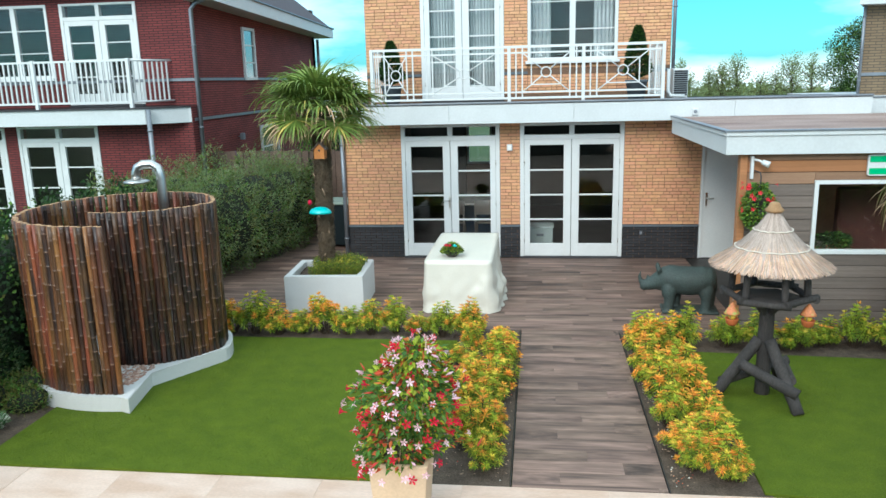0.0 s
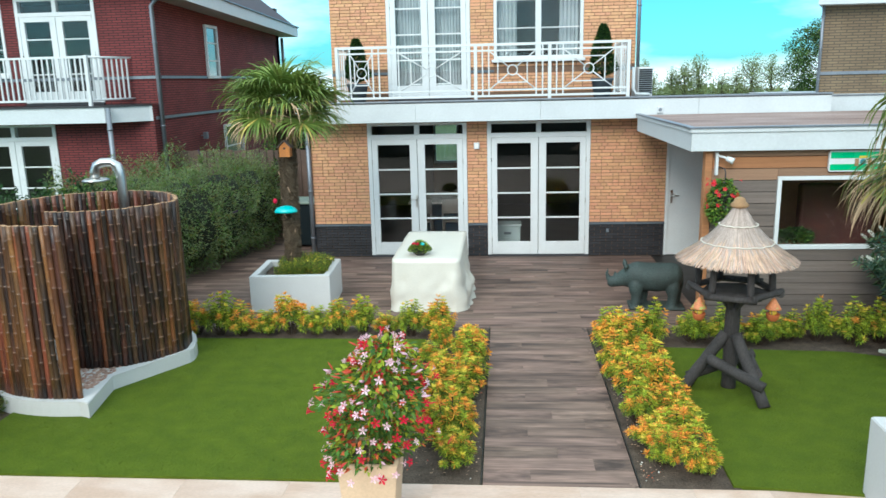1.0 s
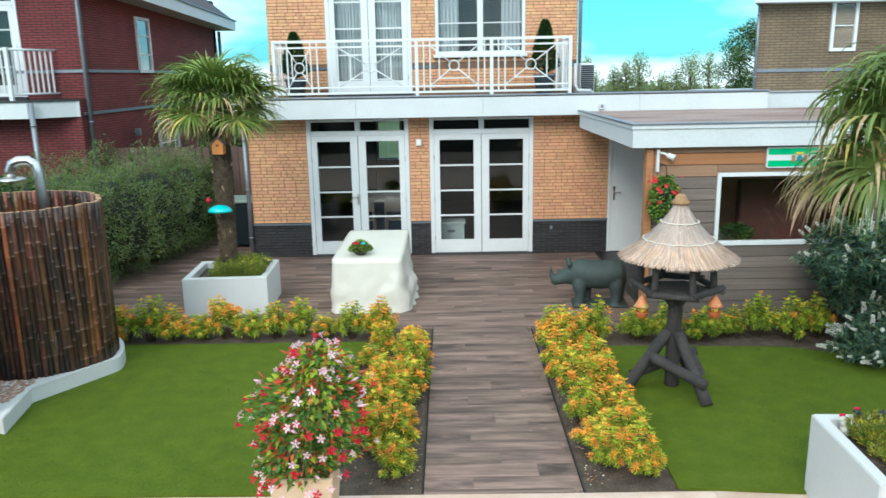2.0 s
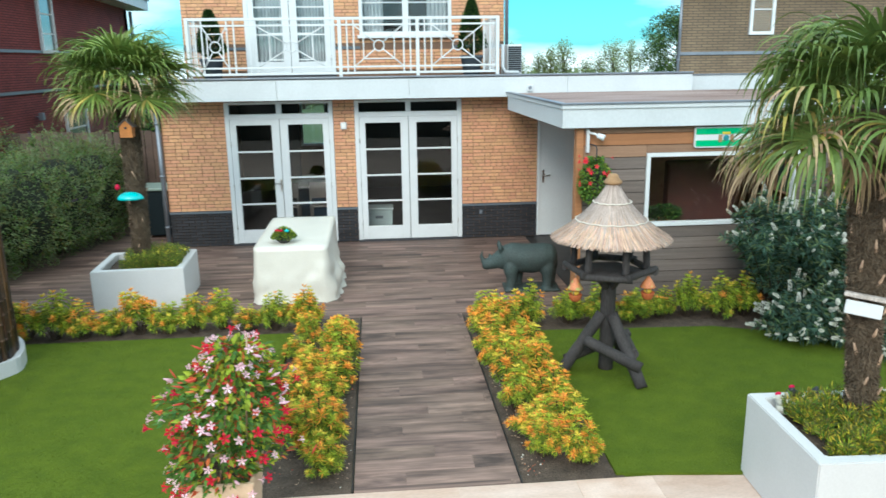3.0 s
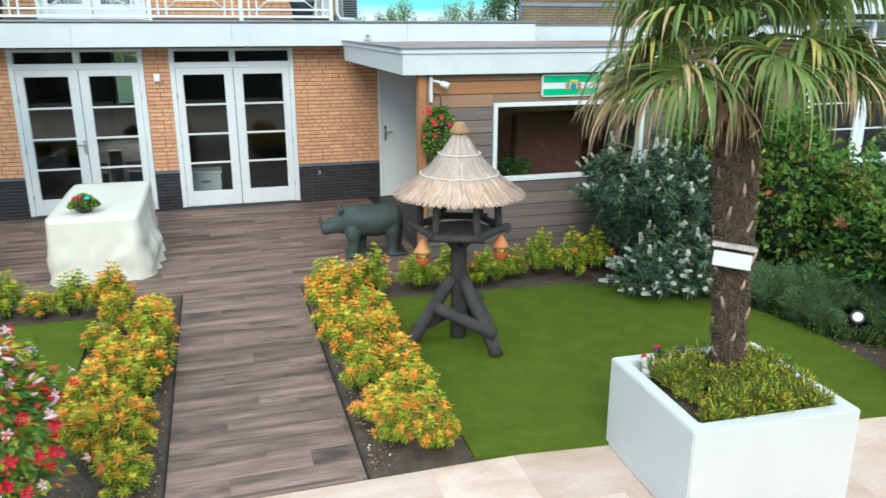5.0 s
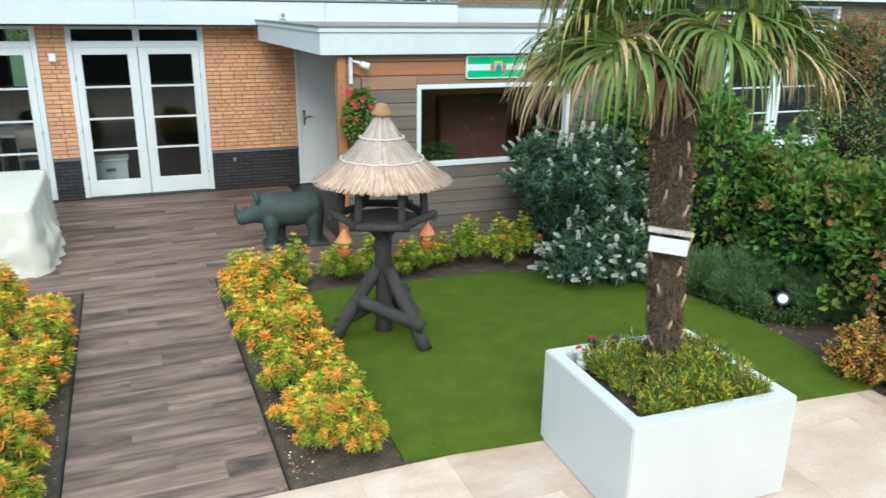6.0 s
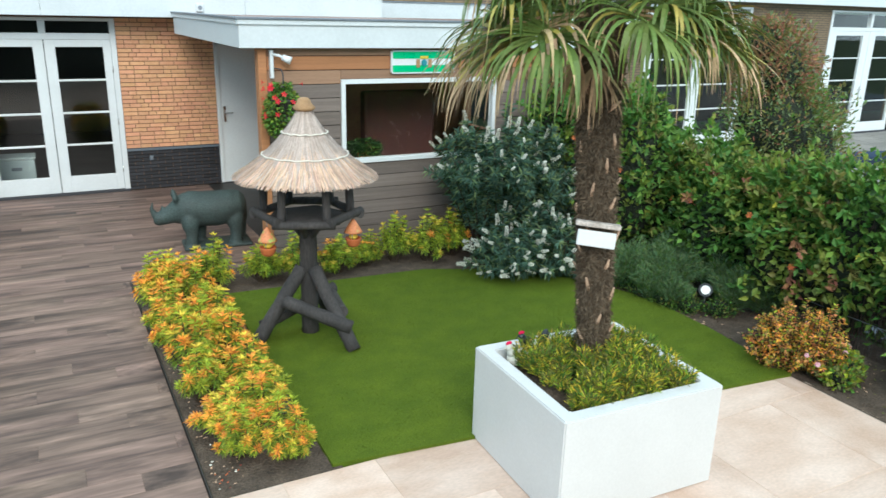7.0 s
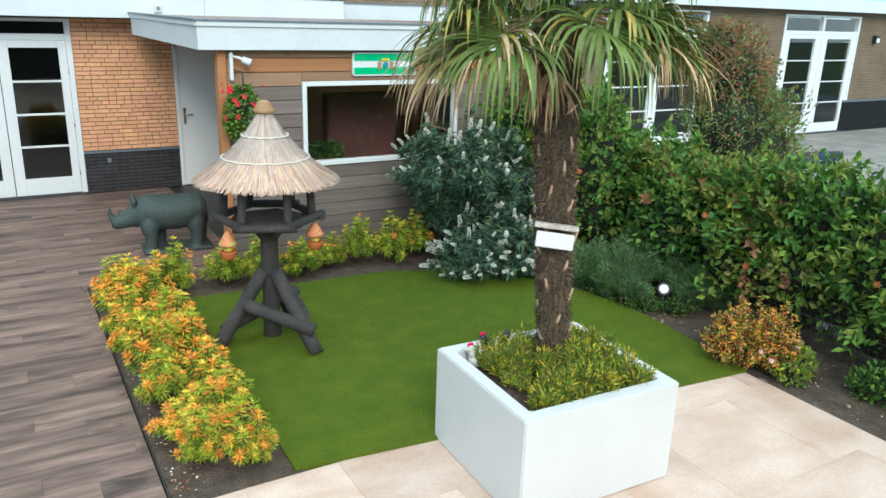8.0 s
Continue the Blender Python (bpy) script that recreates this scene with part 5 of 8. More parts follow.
tube(bm, [(hx, hy, 0.18), (hx, hy, 2.24), (hx - 0.03, hy, 2.34), (hx - 0.10, hy - 0.01, 2.385), (hx - 0.20, hy - 0.03, 2.385), (hx - 0.27, hy - 0.04, 2.35), (hx - 0.30, hy - 0.04, 2.27), (hx - 0.30, hy - 0.04, 2.20)], 0.055, 16)
part("shower_pipe", bm, M_STEEL, shower, "bent stainless steel shower pipe")
bm = B()
lathe(bm, [(0.05, 2.21), (0.12, 2.195), (0.155, 2.18), (0.155, 2.166), (0.14, 2.16)], 28, (hx - 0.30, hy - 0.04, 0))
part("shower_head", bm, M_STEEL, shower, "flat round steel shower head")


# ---- white planters ----
def planter(at, hx, hy, high, turn, wall, label):
    t = thing("planter_box", (0, 0, 0), label, "planter", "white planters")
    bm = B()
    def ring(w, z):
        return [bm.verts.new((sx * (hx - w), sy * (hy - w), z)) for sx, sy in ((-1, -1), (1, -1), (1, 1), (-1, 1))]
    rings = [ring(0, 0), ring(0, high), ring(wall, high), ring(wall, high - 0.14)]
    bm.faces.new(rings[0][::-1])
    bm.faces.new(rings[3])
    for a, b in zip(rings, rings[1:]):
        for i in range(4):
            bm.faces.new((a[i], a[(i + 1) % 4], b[(i + 1) % 4], b[i]))
    bmesh.ops.bevel(bm, geom=list(bm.edges), offset=0.008, segments=2, affect="EDGES")
    part("box", bm, M_PLASTER, t)
    bm = B()
    g = 12
    grid = [[bm.verts.new(((hx - wall) * (2 * i / g - 1), (hy - wall) * (2 * j / g - 1), high - 0.09 + 0.02 * noise.noise((i * 0.7, j * 0.7, high)))) for j in range(g + 1)] for i in range(g + 1)]
    for i in range(g):
        for j in range(g):
            bm.faces.new((grid[i][j], grid[i + 1][j], grid[i + 1][j + 1], grid[i][j + 1]))
    part("soil", bm, M_SOIL, t, "dark soil")
    t.matrix_basis = pose(*at, 0, 0, turn)
    return t


PA, PB = (-2.83, -2.98, 0.0), (3.64, -8.785, 0.0)
planter(PA, 0.585, 0.53, 0.54, 3, 0.10, "square white planter box on the plank terrace, holding a palm")
planter(PB, 0.562, 0.520, 0.66, -2.5, 0.095, "square white planter box on the sandstone paving, holding a palm")


def ground_cover(name, at, half, turn, n, mats, weights, label, high=0.16, mound=0.05, seed=1, leaf_long=(0.018, 0.04), uneven=(0.6, 1.25)):
    """Low dense sprigs that fill a planter."""
    g = np.random.default_rng(seed)
    t = thing(name, (0, 0, 0), label, "ground cover")
    m = 280
    sx, sy = g.uniform(-half, half, m), g.uniform(-half, half, m)
    P, D, L, I = [], [], [], []
    for i in range(m):
        k = n // m
        h = (high * g.uniform(*uneven)) * (1 - 0.3 * (abs(sx[i]) + abs(sy[i])) / (2 * half))
        a = g.random(k) * 2 * math.pi
        u = g.random(k)
        lean = 0.55 * g.random(k)
        r = 0.026 * np.sqrt(g.random(k)) + lean * u * 0.06
        P.append(np.stack([np.clip(sx[i] + r * np.cos(a), -half * 1.02, half * 1.02), np.clip(sy[i] + r * np.sin(a), -half * 1.02, half * 1.02), 0.005 + u * h + mound * 0.5], 1))
        D.append(unit(np.stack([np.cos(a) * (0.3 + lean), np.sin(a) * (0.3 + lean), np.full(k, 0.8)], 1) + g.normal(size=(k, 3)) * 0.25))
        L.append(g.uniform(*leaf_long, k))
        I.append(g.choice(len(mats), k, p=weights))
    for c in range(14):
        q = slice(c, None, 14)
        put_under(new("clump", leaf_mesh("clump", np.concatenate(P[q]), np.concatenate(D[q]), np.concatenate(L[q]), 0.0075, mats, np.concatenate(I[q]))), t)
    t.matrix_basis = pose(*at, 0, 0, turn)
    return t


ground_cover("ground_cover", (PA[0] + 0.13, PA[1] - 0.01, 0.46), 0.37, 3, 22000, [M_LEAF_MID, M_LEAF_OLIVE, M_LEAF_LIME, M_LEAF_YELLOW], [0.34, 0.44, 0.14, 0.08], "low green ground cover with small yellow flowers around the palm trunk", high=0.21, seed=3)
ground_cover("ground_cover", (PB[0] + 0.03, PB[1] - 0.01, 0.572), 0.405, -2.5, 30000, [M_LEAF_MID, M_LEAF_OLIVE, M_LEAF_LIME, M_LEAF_YELLOW], [0.30, 0.34, 0.20, 0.16], "yellow-green sprigs around the palm trunk in the planter", high=0.10, seed=4, leaf_long=(0.025, 0.06), uneven=(0.2, 2.1))


# ---- fan palms ----
def frond(t, root, turn, rise, long, stalk, old, g, sag=1.0, wide=1.0, green=None):
    """One fan leaf: a stalk that arches out, then narrow segments that spread from its end and hang at their tips."""
    out = np.array([math.cos(turn), math.sin(turn), 0.0])
    d = out * math.cos(rise) + np.array([0, 0, math.sin(rise)])
    p, line = np.array(root, float), []
    for i in range(7):
        line.append(p.copy())
        d = d + np.array([0, 0, -0.055 - 0.03 * (rise < 0.4)])
        d /= np.linalg.norm(d)
        p = p + d * stalk / 6
    hub = line[-1]
    side = np.cross(d, [0, 0, 1.0])
    side /= np.linalg.norm(side)
    tip_roll = g.uniform(-0.45, 0.45)
    nrm = np.cross(side, d)
    side = side * math.cos(tip_roll) + nrm * math.sin(tip_roll)
    nrm = np.cross(side, d)
    seg, k = {2: (18, 9), 3: (32, 9)}.get(old, (44, 9))
    open_to = {2: 0.75, 3: 1.5}.get(old, 2.25)
    ang = np.linspace(-open_to, open_to, seg) + g.normal(size=seg) * (0.15 if old > 1 else 0.025)
    length = long * (0.70 + 0.30 * np.cos(ang * 0.6)) * g.uniform(0.80, 1.10, seg)
    pull = g.uniform(0.06, 0.40, seg) * (1.2 if old else 1.0) * sag * g.uniform(0.75, 1.25)
    fold = np.where(np.arange(seg) % 2, 0.05, -0.05)
    D = np.cos(ang)[:, None] * d + np.sin(ang)[:, None] * side + nrm * (0.22 * np.abs(np.sin(ang)) + fold)[:, None]
    D = unit(D)
    P = np.repeat(hub[None], seg, 0)
    paths, widths = np.zeros((seg, k, 3)), np.zeros((seg, k))
    prof = (0.006, 0.017, 0.027, 0.030, 0.026, 0.020, 0.014, 0.008, 0.002)
    for j in range(k):
        paths[:, j] = P
        widths[:, j] = prof[j] * wide * long / 0.62
        u = j / (k - 1)
        D = unit(D + np.array([0, 0, -1.0]) * (pull * (0.08 + 3.4 * max(0.0, u - 0.28)))[:, None])
        P = P + D * (length / (k - 1))[:, None]
    mi = np.zeros((seg, k - 1), dtype=np.int32)
    yellow = g.random(seg) < (0.08 if old else 0.015)
    mi[yellow] = 1
    dry_tip = g.random(seg) < (0.28 if old else 0.04)
    mi[dry_tip, 7:] = 2
    if old:
        mi[g.random(seg) < 0.08, 4:] = 2
    if old > 1:
        mi[:] = np.where(g.random((seg, 1)) < (0.85 if old == 2 else 0.30), 2, 1)
    if old == 3:
        mi[g.random(seg) < 0.35] = 0
        mi[:, 5:] = 2
    face = np.repeat((nrm + 0.001)[None], seg * k, 0)
    lf = new("frond", strip_mesh("frond", paths, widths, [green or M_PALMLEAF, M_PALMYELLOW, M_PALMDRY], mi, face))
    put_under(lf, t)
    bm = B()
    tube(bm, line, [0.013, 0.011, 0.010, 0.009, 0.008, 0.008, 0.007], 5)
    st = new("stalk", mesh_of("stalk", bm, M_PALMDRY if old > 1 else M_PALMLEAF))
    st.parent = lf
    return lf


def palm(at, top, r0, count, label, seed, lean, dead, reach=1.0, stubs=22, sag=1.0, low=72, wide=1.0, steep=66, aged=(), green=None, taper=(0.93, 0.16)):
    g = np.random.default_rng(seed)
    t = thing("fan_palm", at, label, "palm tree", "fan palms")
    bm = B()
    high = top - at[2]
    rings, sides, rows = 60, 26, []
    for i in range(rings + 1):
        u = i / rings
        c = Vector(at) + Vector((lean[0] * u, lean[1] * u, u * high))
        row = []
        for k in range(sides):
            a = 2 * math.pi * k / sides
            r = r0 * (0.94 + 0.06 * math.sin(u * 14 + seed) + 0.06 * math.sin(u * 5)) * (taper[0] + taper[1] * u)
            r *= 1 + 0.14 * noise.noise((math.cos(a) * 2.2, math.sin(a) * 2.2, u * high * 9 + seed)) + 0.05 * math.sin(a * 5 + u * 40)
            row.append(bm.verts.new(c + Vector((r * math.cos(a), r * math.sin(a), 0))))
        rows.append(row)
    for p, q in zip(rows, rows[1:]):
        for k in range(sides):
            bm.faces.new((p[k], p[(k + 1) % sides], q[(k + 1) % sides], q[k])).smooth = True
    bm.faces.new(rows[-1])
    part("trunk", bm, M_PALMTRUNK, t, "shaggy brown fibrous trunk")
    # hairy fibre over the trunk, and cut stalk ends
    n = 20000
    a, u = g.random(n) * 2 * math.pi, g.random(n)
    r = r0 * (taper[0] + taper[1] * u)
    P = np.stack([at[0] + lean[0] * u + r * np.cos(a), at[1] + lean[1] * u + r * np.sin(a), at[2] + u * high], 1)
    tang = np.stack([-np.sin(a), np.cos(a), np.zeros(n)], 1) * g.normal(size=(n, 1)) * 0.45
    D = unit(np.stack([np.cos(a) * 0.22, np.sin(a) * 0.22, g.uniform(-1.0, 0.2, n)], 1) + tang)
    me = leaf_mesh("fibre", P, D, g.uniform(0.025, 0.06, n), 0.0018, [M_PALMTRUNK, M_PALMFIBRE], g.random(n) < 0.45)
    tagged(put_under(new("fibre", me), t), kind="stuff")
    m = int(high * stubs)
    for i in range(m):
        u = (i + 0.5) / m
        a = i * 2.4 + g.uniform(-0.3, 0.3)
        r = r0 * (taper[0] + 0.03 + taper[1] * u)
        c = Vector((at[0] + lean[0] * u + r * math.cos(a), at[1] + lean[1] * u + r * math.sin(a), at[2] + u * high))
        out, tan = Vector((math.cos(a), math.sin(a), 0)), Vector((-math.sin(a), math.cos(a), 0))
        skew, h = g.uniform(-0.06, 0.06), g.uniform(0.05, 0.12)
        bm = B()
        tube(bm, [c - out * 0.015, c + out * 0.012 + Vector((0, 0, h * 0.5)) + tan * skew * 0.5, c + out * g.uniform(0.015, 0.04) + Vector((0, 0, h)) + tan * skew], [0.013, 0.012, 0.006], 6)
        part("stalk_stub", bm, M_PALMSTUB, t)
    head = np.array([at[0] + lean[0], at[1] + lean[1], top])
    for i in range(count):
        f = (i + 0.5) / count
        turn = i * 2.39996 + g.uniform(-0.2, 0.2)
        rise = radians(steep - low * f ** 0.9 + g.uniform(-8, 8))
        frond(t, head + np.array([0, 0, 0.12 * (1 - f) - 0.10 * f]), turn, rise, reach * g.uniform(0.52, 0.64), reach * (0.30 + 0.24 * f) * g.uniform(0.85, 1.15), 1 if f > 0.62 else 0, g, sag, wide, green)
    for turn, rise, size in aged:      # yellowing fronds that hang at their ends
        frond(t, head - np.array([0, 0, 0.06]), radians(turn), radians(rise), 0.62 * size, 0.50 * size, 3, g, 1.5, wide)
    for turn, rise in dead:
        frond(t, head - np.array([0, 0, 0.14]), radians(turn), radians(rise), 0.34, 0.20, 2, g)
    return t


palm((PA[0] - 0.05, PA[1] + 0.03, 0.44), 2.88, 0.108, 36, "tall fan palm with shaggy trunk in a white terrace planter", 11, (0.02, 0.0), ((-40, -30), (-150, -35)), 1.08, stubs=9, sag=0.85, low=52, wide=1.12, steep=58, green=M_PALMFRESH, aged=((-105, 14, 0.66), (-40, 12, 0.7), (-150, 8, 0.85), (-10, 8, 0.8), (178, 4, 0.95)))
palm((PB[0] + 0.10, PB[1] + 0.13, 0.55), 2.80, 0.107, 35, "fan palm with drooping green and dry fronds in a white planter", 12, (-0.20, -0.03), ((-128, -52), (-175, -40), (20, -45)), 0.98, sag=2.3, low=54, wide=0.98, taper=(0.76, 0.38), aged=((-168, 6, 1), (140, 8, 1), (160, 2, 1), (-30, 16, 1), (-50, 10, 1), (-15, 6, 1)))

# small things on the palm trunks
bm = B()
bx, by, bz = -2.80, -3.26, 2.24
v = [(-0.075, 0), (0.075, 0), (0.075, 0.14), (0, 0.21), (-0.075, 0.14)]
fr = [bm.verts.new((bx + x, by - 0.06, bz + z)) for x, z in v]
bk = [bm.verts.new((bx + x, by + 0.07, bz + z)) for x, z in v]
bm.faces.new(fr)
bm.faces.new(bk[::-1])
for i in range(5):
    bm.faces.new((fr[i], fr[(i + 1) % 5], bk[(i + 1) % 5], bk[i]))
nest = solid("nest_box", bm, M_ORANGEWOOD, "small orange wooden nest box hung on the palm trunk", "nest box")
bm = B()
for sx in (-1, 1):
    q = [(0, 0.225), (sx * 0.10, 0.125), (sx * 0.10, 0.14), (0, 0.24)]
    a = [bm.verts.new((bx + x, by - 0.08, bz + z)) for x, z in q]
    b = [bm.verts.new((bx + x, by + 0.08, bz + z)) for x, z in q]
    bm.faces.new(a)
    bm.faces.new(b[::-1])
    for i in range(4):
        bm.faces.new((a[i], a[(i + 1) % 4], b[(i + 1) % 4], b[i]))
part("roof", bm, M_CEDAR, nest)
bm = B()
tube(bm, [(bx, by - 0.058, bz + 0.12), (bx, by - 0.063, bz + 0.12)], 0.016, 14)
part("entrance_hole", bm, M_BITUMEN, nest)
bm = B()
lathe(bm, [(0.13, 0.005), (0.152, -0.004), (0.150, 0.02), (0.125, 0.055), (0.08, 0.082), (0.02, 0.094)], 24, (-2.85, -3.27, 1.44), (1.1, 0.8))
dish = solid("feeder_cap", bm, M_TURQUOISE, "turquoise domed feeder cap on the palm trunk", "bird feeder")
bm = B()
lathe(bm, [(0.008, 0), (0.03, 0.02), (0.034, 0.045), (0.02, 0.07), (0.006, 0.08)], 12, (-3.0, -3.27, 1.56))
part("ornament", bm, M_CRIMSON, dish, "small red ornament")
bm = B()
box(bm, -0.112, 0.112, -0.012, 0.012, -0.055, 0.04, 0.008)
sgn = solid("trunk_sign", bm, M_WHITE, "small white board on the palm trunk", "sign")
sgn.matrix_basis = pose(3.555, -8.80, 1.50, -8, 4, -38)
bm = B()
box(bm, -0.13, 0.13, -0.035, 0.045, 0.062, 0.092, 0.008)
part("cover_board", bm, M_PALEWOOD, sgn, "weathered pale cover board")

# ---- covered table ----
TX0, TX1, TY0, TY1, TZ = -1.30, -0.34, -3.45, -1.36, 0.75
bm = B()
n, rows = 150, 16
per = 2 * (TX1 - TX0 + TY1 - TY0)


def round_table(u, out):
    """A point on the table's outline, u from 0 to 1, pushed out by out."""
    d = u * per
    w, l = TX1 - TX0, TY1 - TY0
    if d < w:
        p, nrm = (TX0 + d, TY0), (0, -1)
    elif d < w + l:
        p, nrm = (TX1, TY0 + d - w), (1, 0)
    elif d < 2 * w + l:
        p, nrm = (TX1 - (d - w - l), TY1), (0, 1)
    else:
        p, nrm = (TX0, TY1 - (d - 2 * w - l)), (-1, 0)
    cx, cy = (TX0 + TX1) / 2, (TY0 + TY1) / 2
    corner = max(0.0, min(abs(p[0] - cx) / (w / 2), abs(p[1] - cy) / (l / 2)) - 0.93) / 0.07
    k = 1 - 0.02 * corner
    return cx + (p[0] - cx) * k + nrm[0] * out, cy + (p[1] - cy) * k + nrm[1] * out


grid = []
for j in range(rows + 1):
    f = j / rows
    row = []
    for i in range(n):
        u = i / n
        fold = noise.noise((math.cos(u * 6.283) * 2.6, math.sin(u * 6.283) * 2.6, 0.4)) * 0.6 + noise.noise((u * 26, f * 1.4, 3.0)) * 0.5 + noise.noise((u * 60, f * 3, 8.0)) * 0.30 + noise.noise((u * 34 + f * 2.2, f * 5, 5.0)) * 0.35
        right = max(0.0, 1 - abs(u - 0.26) / 0.16)
        ridge = abs(noise.noise((u * 22 + f, f * 2.5, 2.0))) - 0.25
        out = 0.012 + f ** 1.2 * (0.05 + (0.075 + 0.08 * right) * fold + (0.06 + 0.22 * right) * ridge + 0.13 * right)
        x, y = round_table(u, out)
        row.append(bm.verts.new((x, y, TZ * (1 - f) + 0.004 + (0.010 * noise.noise((u * 14, 1, 1)) if j == 0 else 0))))
    grid.append(row)
for j in range(rows):
    for i in range(n):
        bm.faces.new((grid[j][i], grid[j][(i + 1) % n], grid[j + 1][(i + 1) % n], grid[j + 1][i])).smooth = True
cen = bm.verts.new(((TX0 + TX1) / 2, (TY0 + TY1) / 2, TZ + 0.012))
inner = [bm.verts.new(((TX0 + TX1) / 2 + (v.co.x - (TX0 + TX1) / 2) * 0.9, (TY0 + TY1) / 2 + (v.co.y - (TY0 + TY1) / 2) * 0.9, TZ + 0.012)) for v in grid[0]]
for i in range(n):
    bm.faces.new((inner[i], inner[(i + 1) % n], grid[0][(i + 1) % n], grid[0][i])).smooth = True
    bm.faces.new((cen, inner[(i + 1) % n], inner[i])).smooth = True
solid("tablecloth", bm, M_CLOTH, "cream plastic cloth hanging in folds to the ground over a table", "tablecloth")
tab = thing("garden_table", (-0.84, -2.3, 0), "garden table hidden below the cream cloth", "table")
bm = B()
box(bm, TX0 + 0.05, TX1 - 0.05, TY0 + 0.05, TY1 - 0.05, TZ - 0.05, TZ - 0.02, 0.005)
part("tabletop", bm, M_CEDAR, tab)
for x in (TX0 + 0.12, TX1 - 0.12):
    for y in (TY0 + 0.12, TY1 - 0.12):
        bm = B()
        box(bm, x - 0.04, x + 0.04, y - 0.04, y + 0.04, 0, TZ - 0.05, 0.004)
        part("leg", bm, M_CEDAR, tab)
bowl_at = (-0.93, -3.14, TZ + 0.013)
bowl = thing("flower_bowl", bowl_at, "small bowl of red and blue flowers on the cream tablecloth", "flower bowl")
bm = B()
lathe(bm, [(0.06, 0.0), (0.11, 0.045), (0.125, 0.075), (0.11, 0.075), (0.05, 0.03)], 20, bowl_at)
part("bowl", bm, M_WOODLOG, bowl)
n = 900
a, h = rng.random(n) * 6.283, rng.random(n)
r = 0.155 * np.sqrt(rng.random(n))
P = np.stack([bowl_at[0] + r * np.cos(a), bowl_at[1] + r * np.sin(a), bowl_at[2] + 0.05 + 0.15 * (1 - (r / 0.165) ** 2) * rng.random(n) ** 0.4], 1)
D = unit(np.stack([np.cos(a) * r * 6, np.sin(a) * r * 6, np.full(n, 0.7)], 1) + rng.normal(size=(n, 3)) * 0.4)
put_under(new("foliage", leaf_mesh("foliage", P, D, 0.045, 0.014, [M_LEAF_MID, M_LEAF_DARK, M_LEAF_LIME], rng.integers(0, 3, n))), bowl)
for k in range(9):
    bm = B()
    q = rng.uniform(-0.07, 0.07, 2)
    red_one = k < 6
    c = (bowl_at[0] - (0.075 if red_one else -0.01) + q[0] * 0.7, bowl_at[1] - 0.05 + q[1] * 0.5, bowl_at[2] + 0.155)
    lathe(bm, [(0.006, 0), (0.026, 0.010), (0.029, 0.024), (0.010, 0.036)], 9, c)
    part("blossom", bm, M_CRIMSON if red_one else M_TURQUOISE, bowl)

# ---- rhino statue: one cast piece ----
bm = B()


def ball(c, r, turn=(0, 0, 0)):
    m = pose(c[0], c[1], c[2], *turn) @ Matrix.Diagonal((r[0], r[1], r[2], 1))
    bmesh.ops.create_icosphere(bm, subdivisions=3, radius=1.0, matrix=m)


# the barrel of the body with neck and head: rings from nose to rump
rings = []
for x, zc, ry, rz in ((-0.475, 0.375, 0.05, 0.055), (-0.42, 0.375, 0.085, 0.082), (-0.33, 0.405, 0.095, 0.10), (-0.24, 0.45, 0.118, 0.135), (-0.15, 0.475, 0.158, 0.178), (-0.04, 0.478, 0.195, 0.212), (0.10, 0.462, 0.215, 0.213), (0.26, 0.455, 0.222, 0.215), (0.42, 0.468, 0.21, 0.212), (0.54, 0.478, 0.17, 0.185), (0.60, 0.482, 0.11, 0.13), (0.63, 0.482, 0.04, 0.05)):
    ring = []
    for q in range(24):
        t = 2 * math.pi * q / 24
        fold = 1 + 0.035 * math.exp(-((x + 0.13) / 0.03) ** 2) - 0.03 * math.exp(-((x - 0.40) / 0.03) ** 2)
        ring.append(bm.verts.new((x, ry * fold * math.cos(t), zc + rz * fold * math.sin(t))))
    rings.append(ring)
for p, q in zip(rings, rings[1:]):
    for i in range(24):
        bm.faces.new((p[i], p[(i + 1) % 24], q[(i + 1) % 24], q[i]))
bm.faces.new(rings[0][::-1])
bm.faces.new(rings[-1])
for x, y in ((-0.06, -0.12), (0.06, 0.12), (0.47, -0.11), (0.55, 0.11)):
    ball((x, y, 0.33), (0.11, 0.09, 0.15))
    tube(bm, [(x, y, 0.33), (x + 0.01, y, 0.18), (x, y, 0.08), (x, y, 0.03)], [0.095, 0.078, 0.075, 0.085], 14)
tube(bm, [(-0.45, 0, 0.42), (-0.485, 0, 0.50), (-0.465, 0, 0.60)], [0.045, 0.028, 0.006], 10)
tube(bm, [(-0.36, 0, 0.49), (-0.365, 0, 0.545)], [0.03, 0.006], 8)
for y in (-0.085, 0.085):
    tube(bm, [(-0.20, y, 0.56), (-0.215, y * 1.25, 0.64), (-0.225, y * 1.3, 0.71)], [0.026, 0.042, 0.010], 8)
tube(bm, [(0.59, 0, 0.52), (0.63, 0, 0.44), (0.63, 0, 0.34)], [0.022, 0.014, 0.018], 8)
box(bm, -0.16, 0.66, -0.21, 0.21, 0.0, 0.045, 0.01)
rhino = solid("rhino_statue", bm, M_BRONZE, "dark green bronze rhinoceros statue on a flat base on the terrace", "statue")
rm = rhino.modifiers.new("join", "REMESH")
rm.mode, rm.voxel_size, rm.use_smooth_shade = "VOXEL", 0.012, True
sm = rhino.modifiers.new("smooth", "SMOOTH")
sm.factor, sm.iterations = 0.5, 9
rhino.matrix_basis = pose(2.23, -3.22, 0.0, 0, 0, -4) @ Matrix.Diagonal((0.95, 0.95, 0.97, 1))

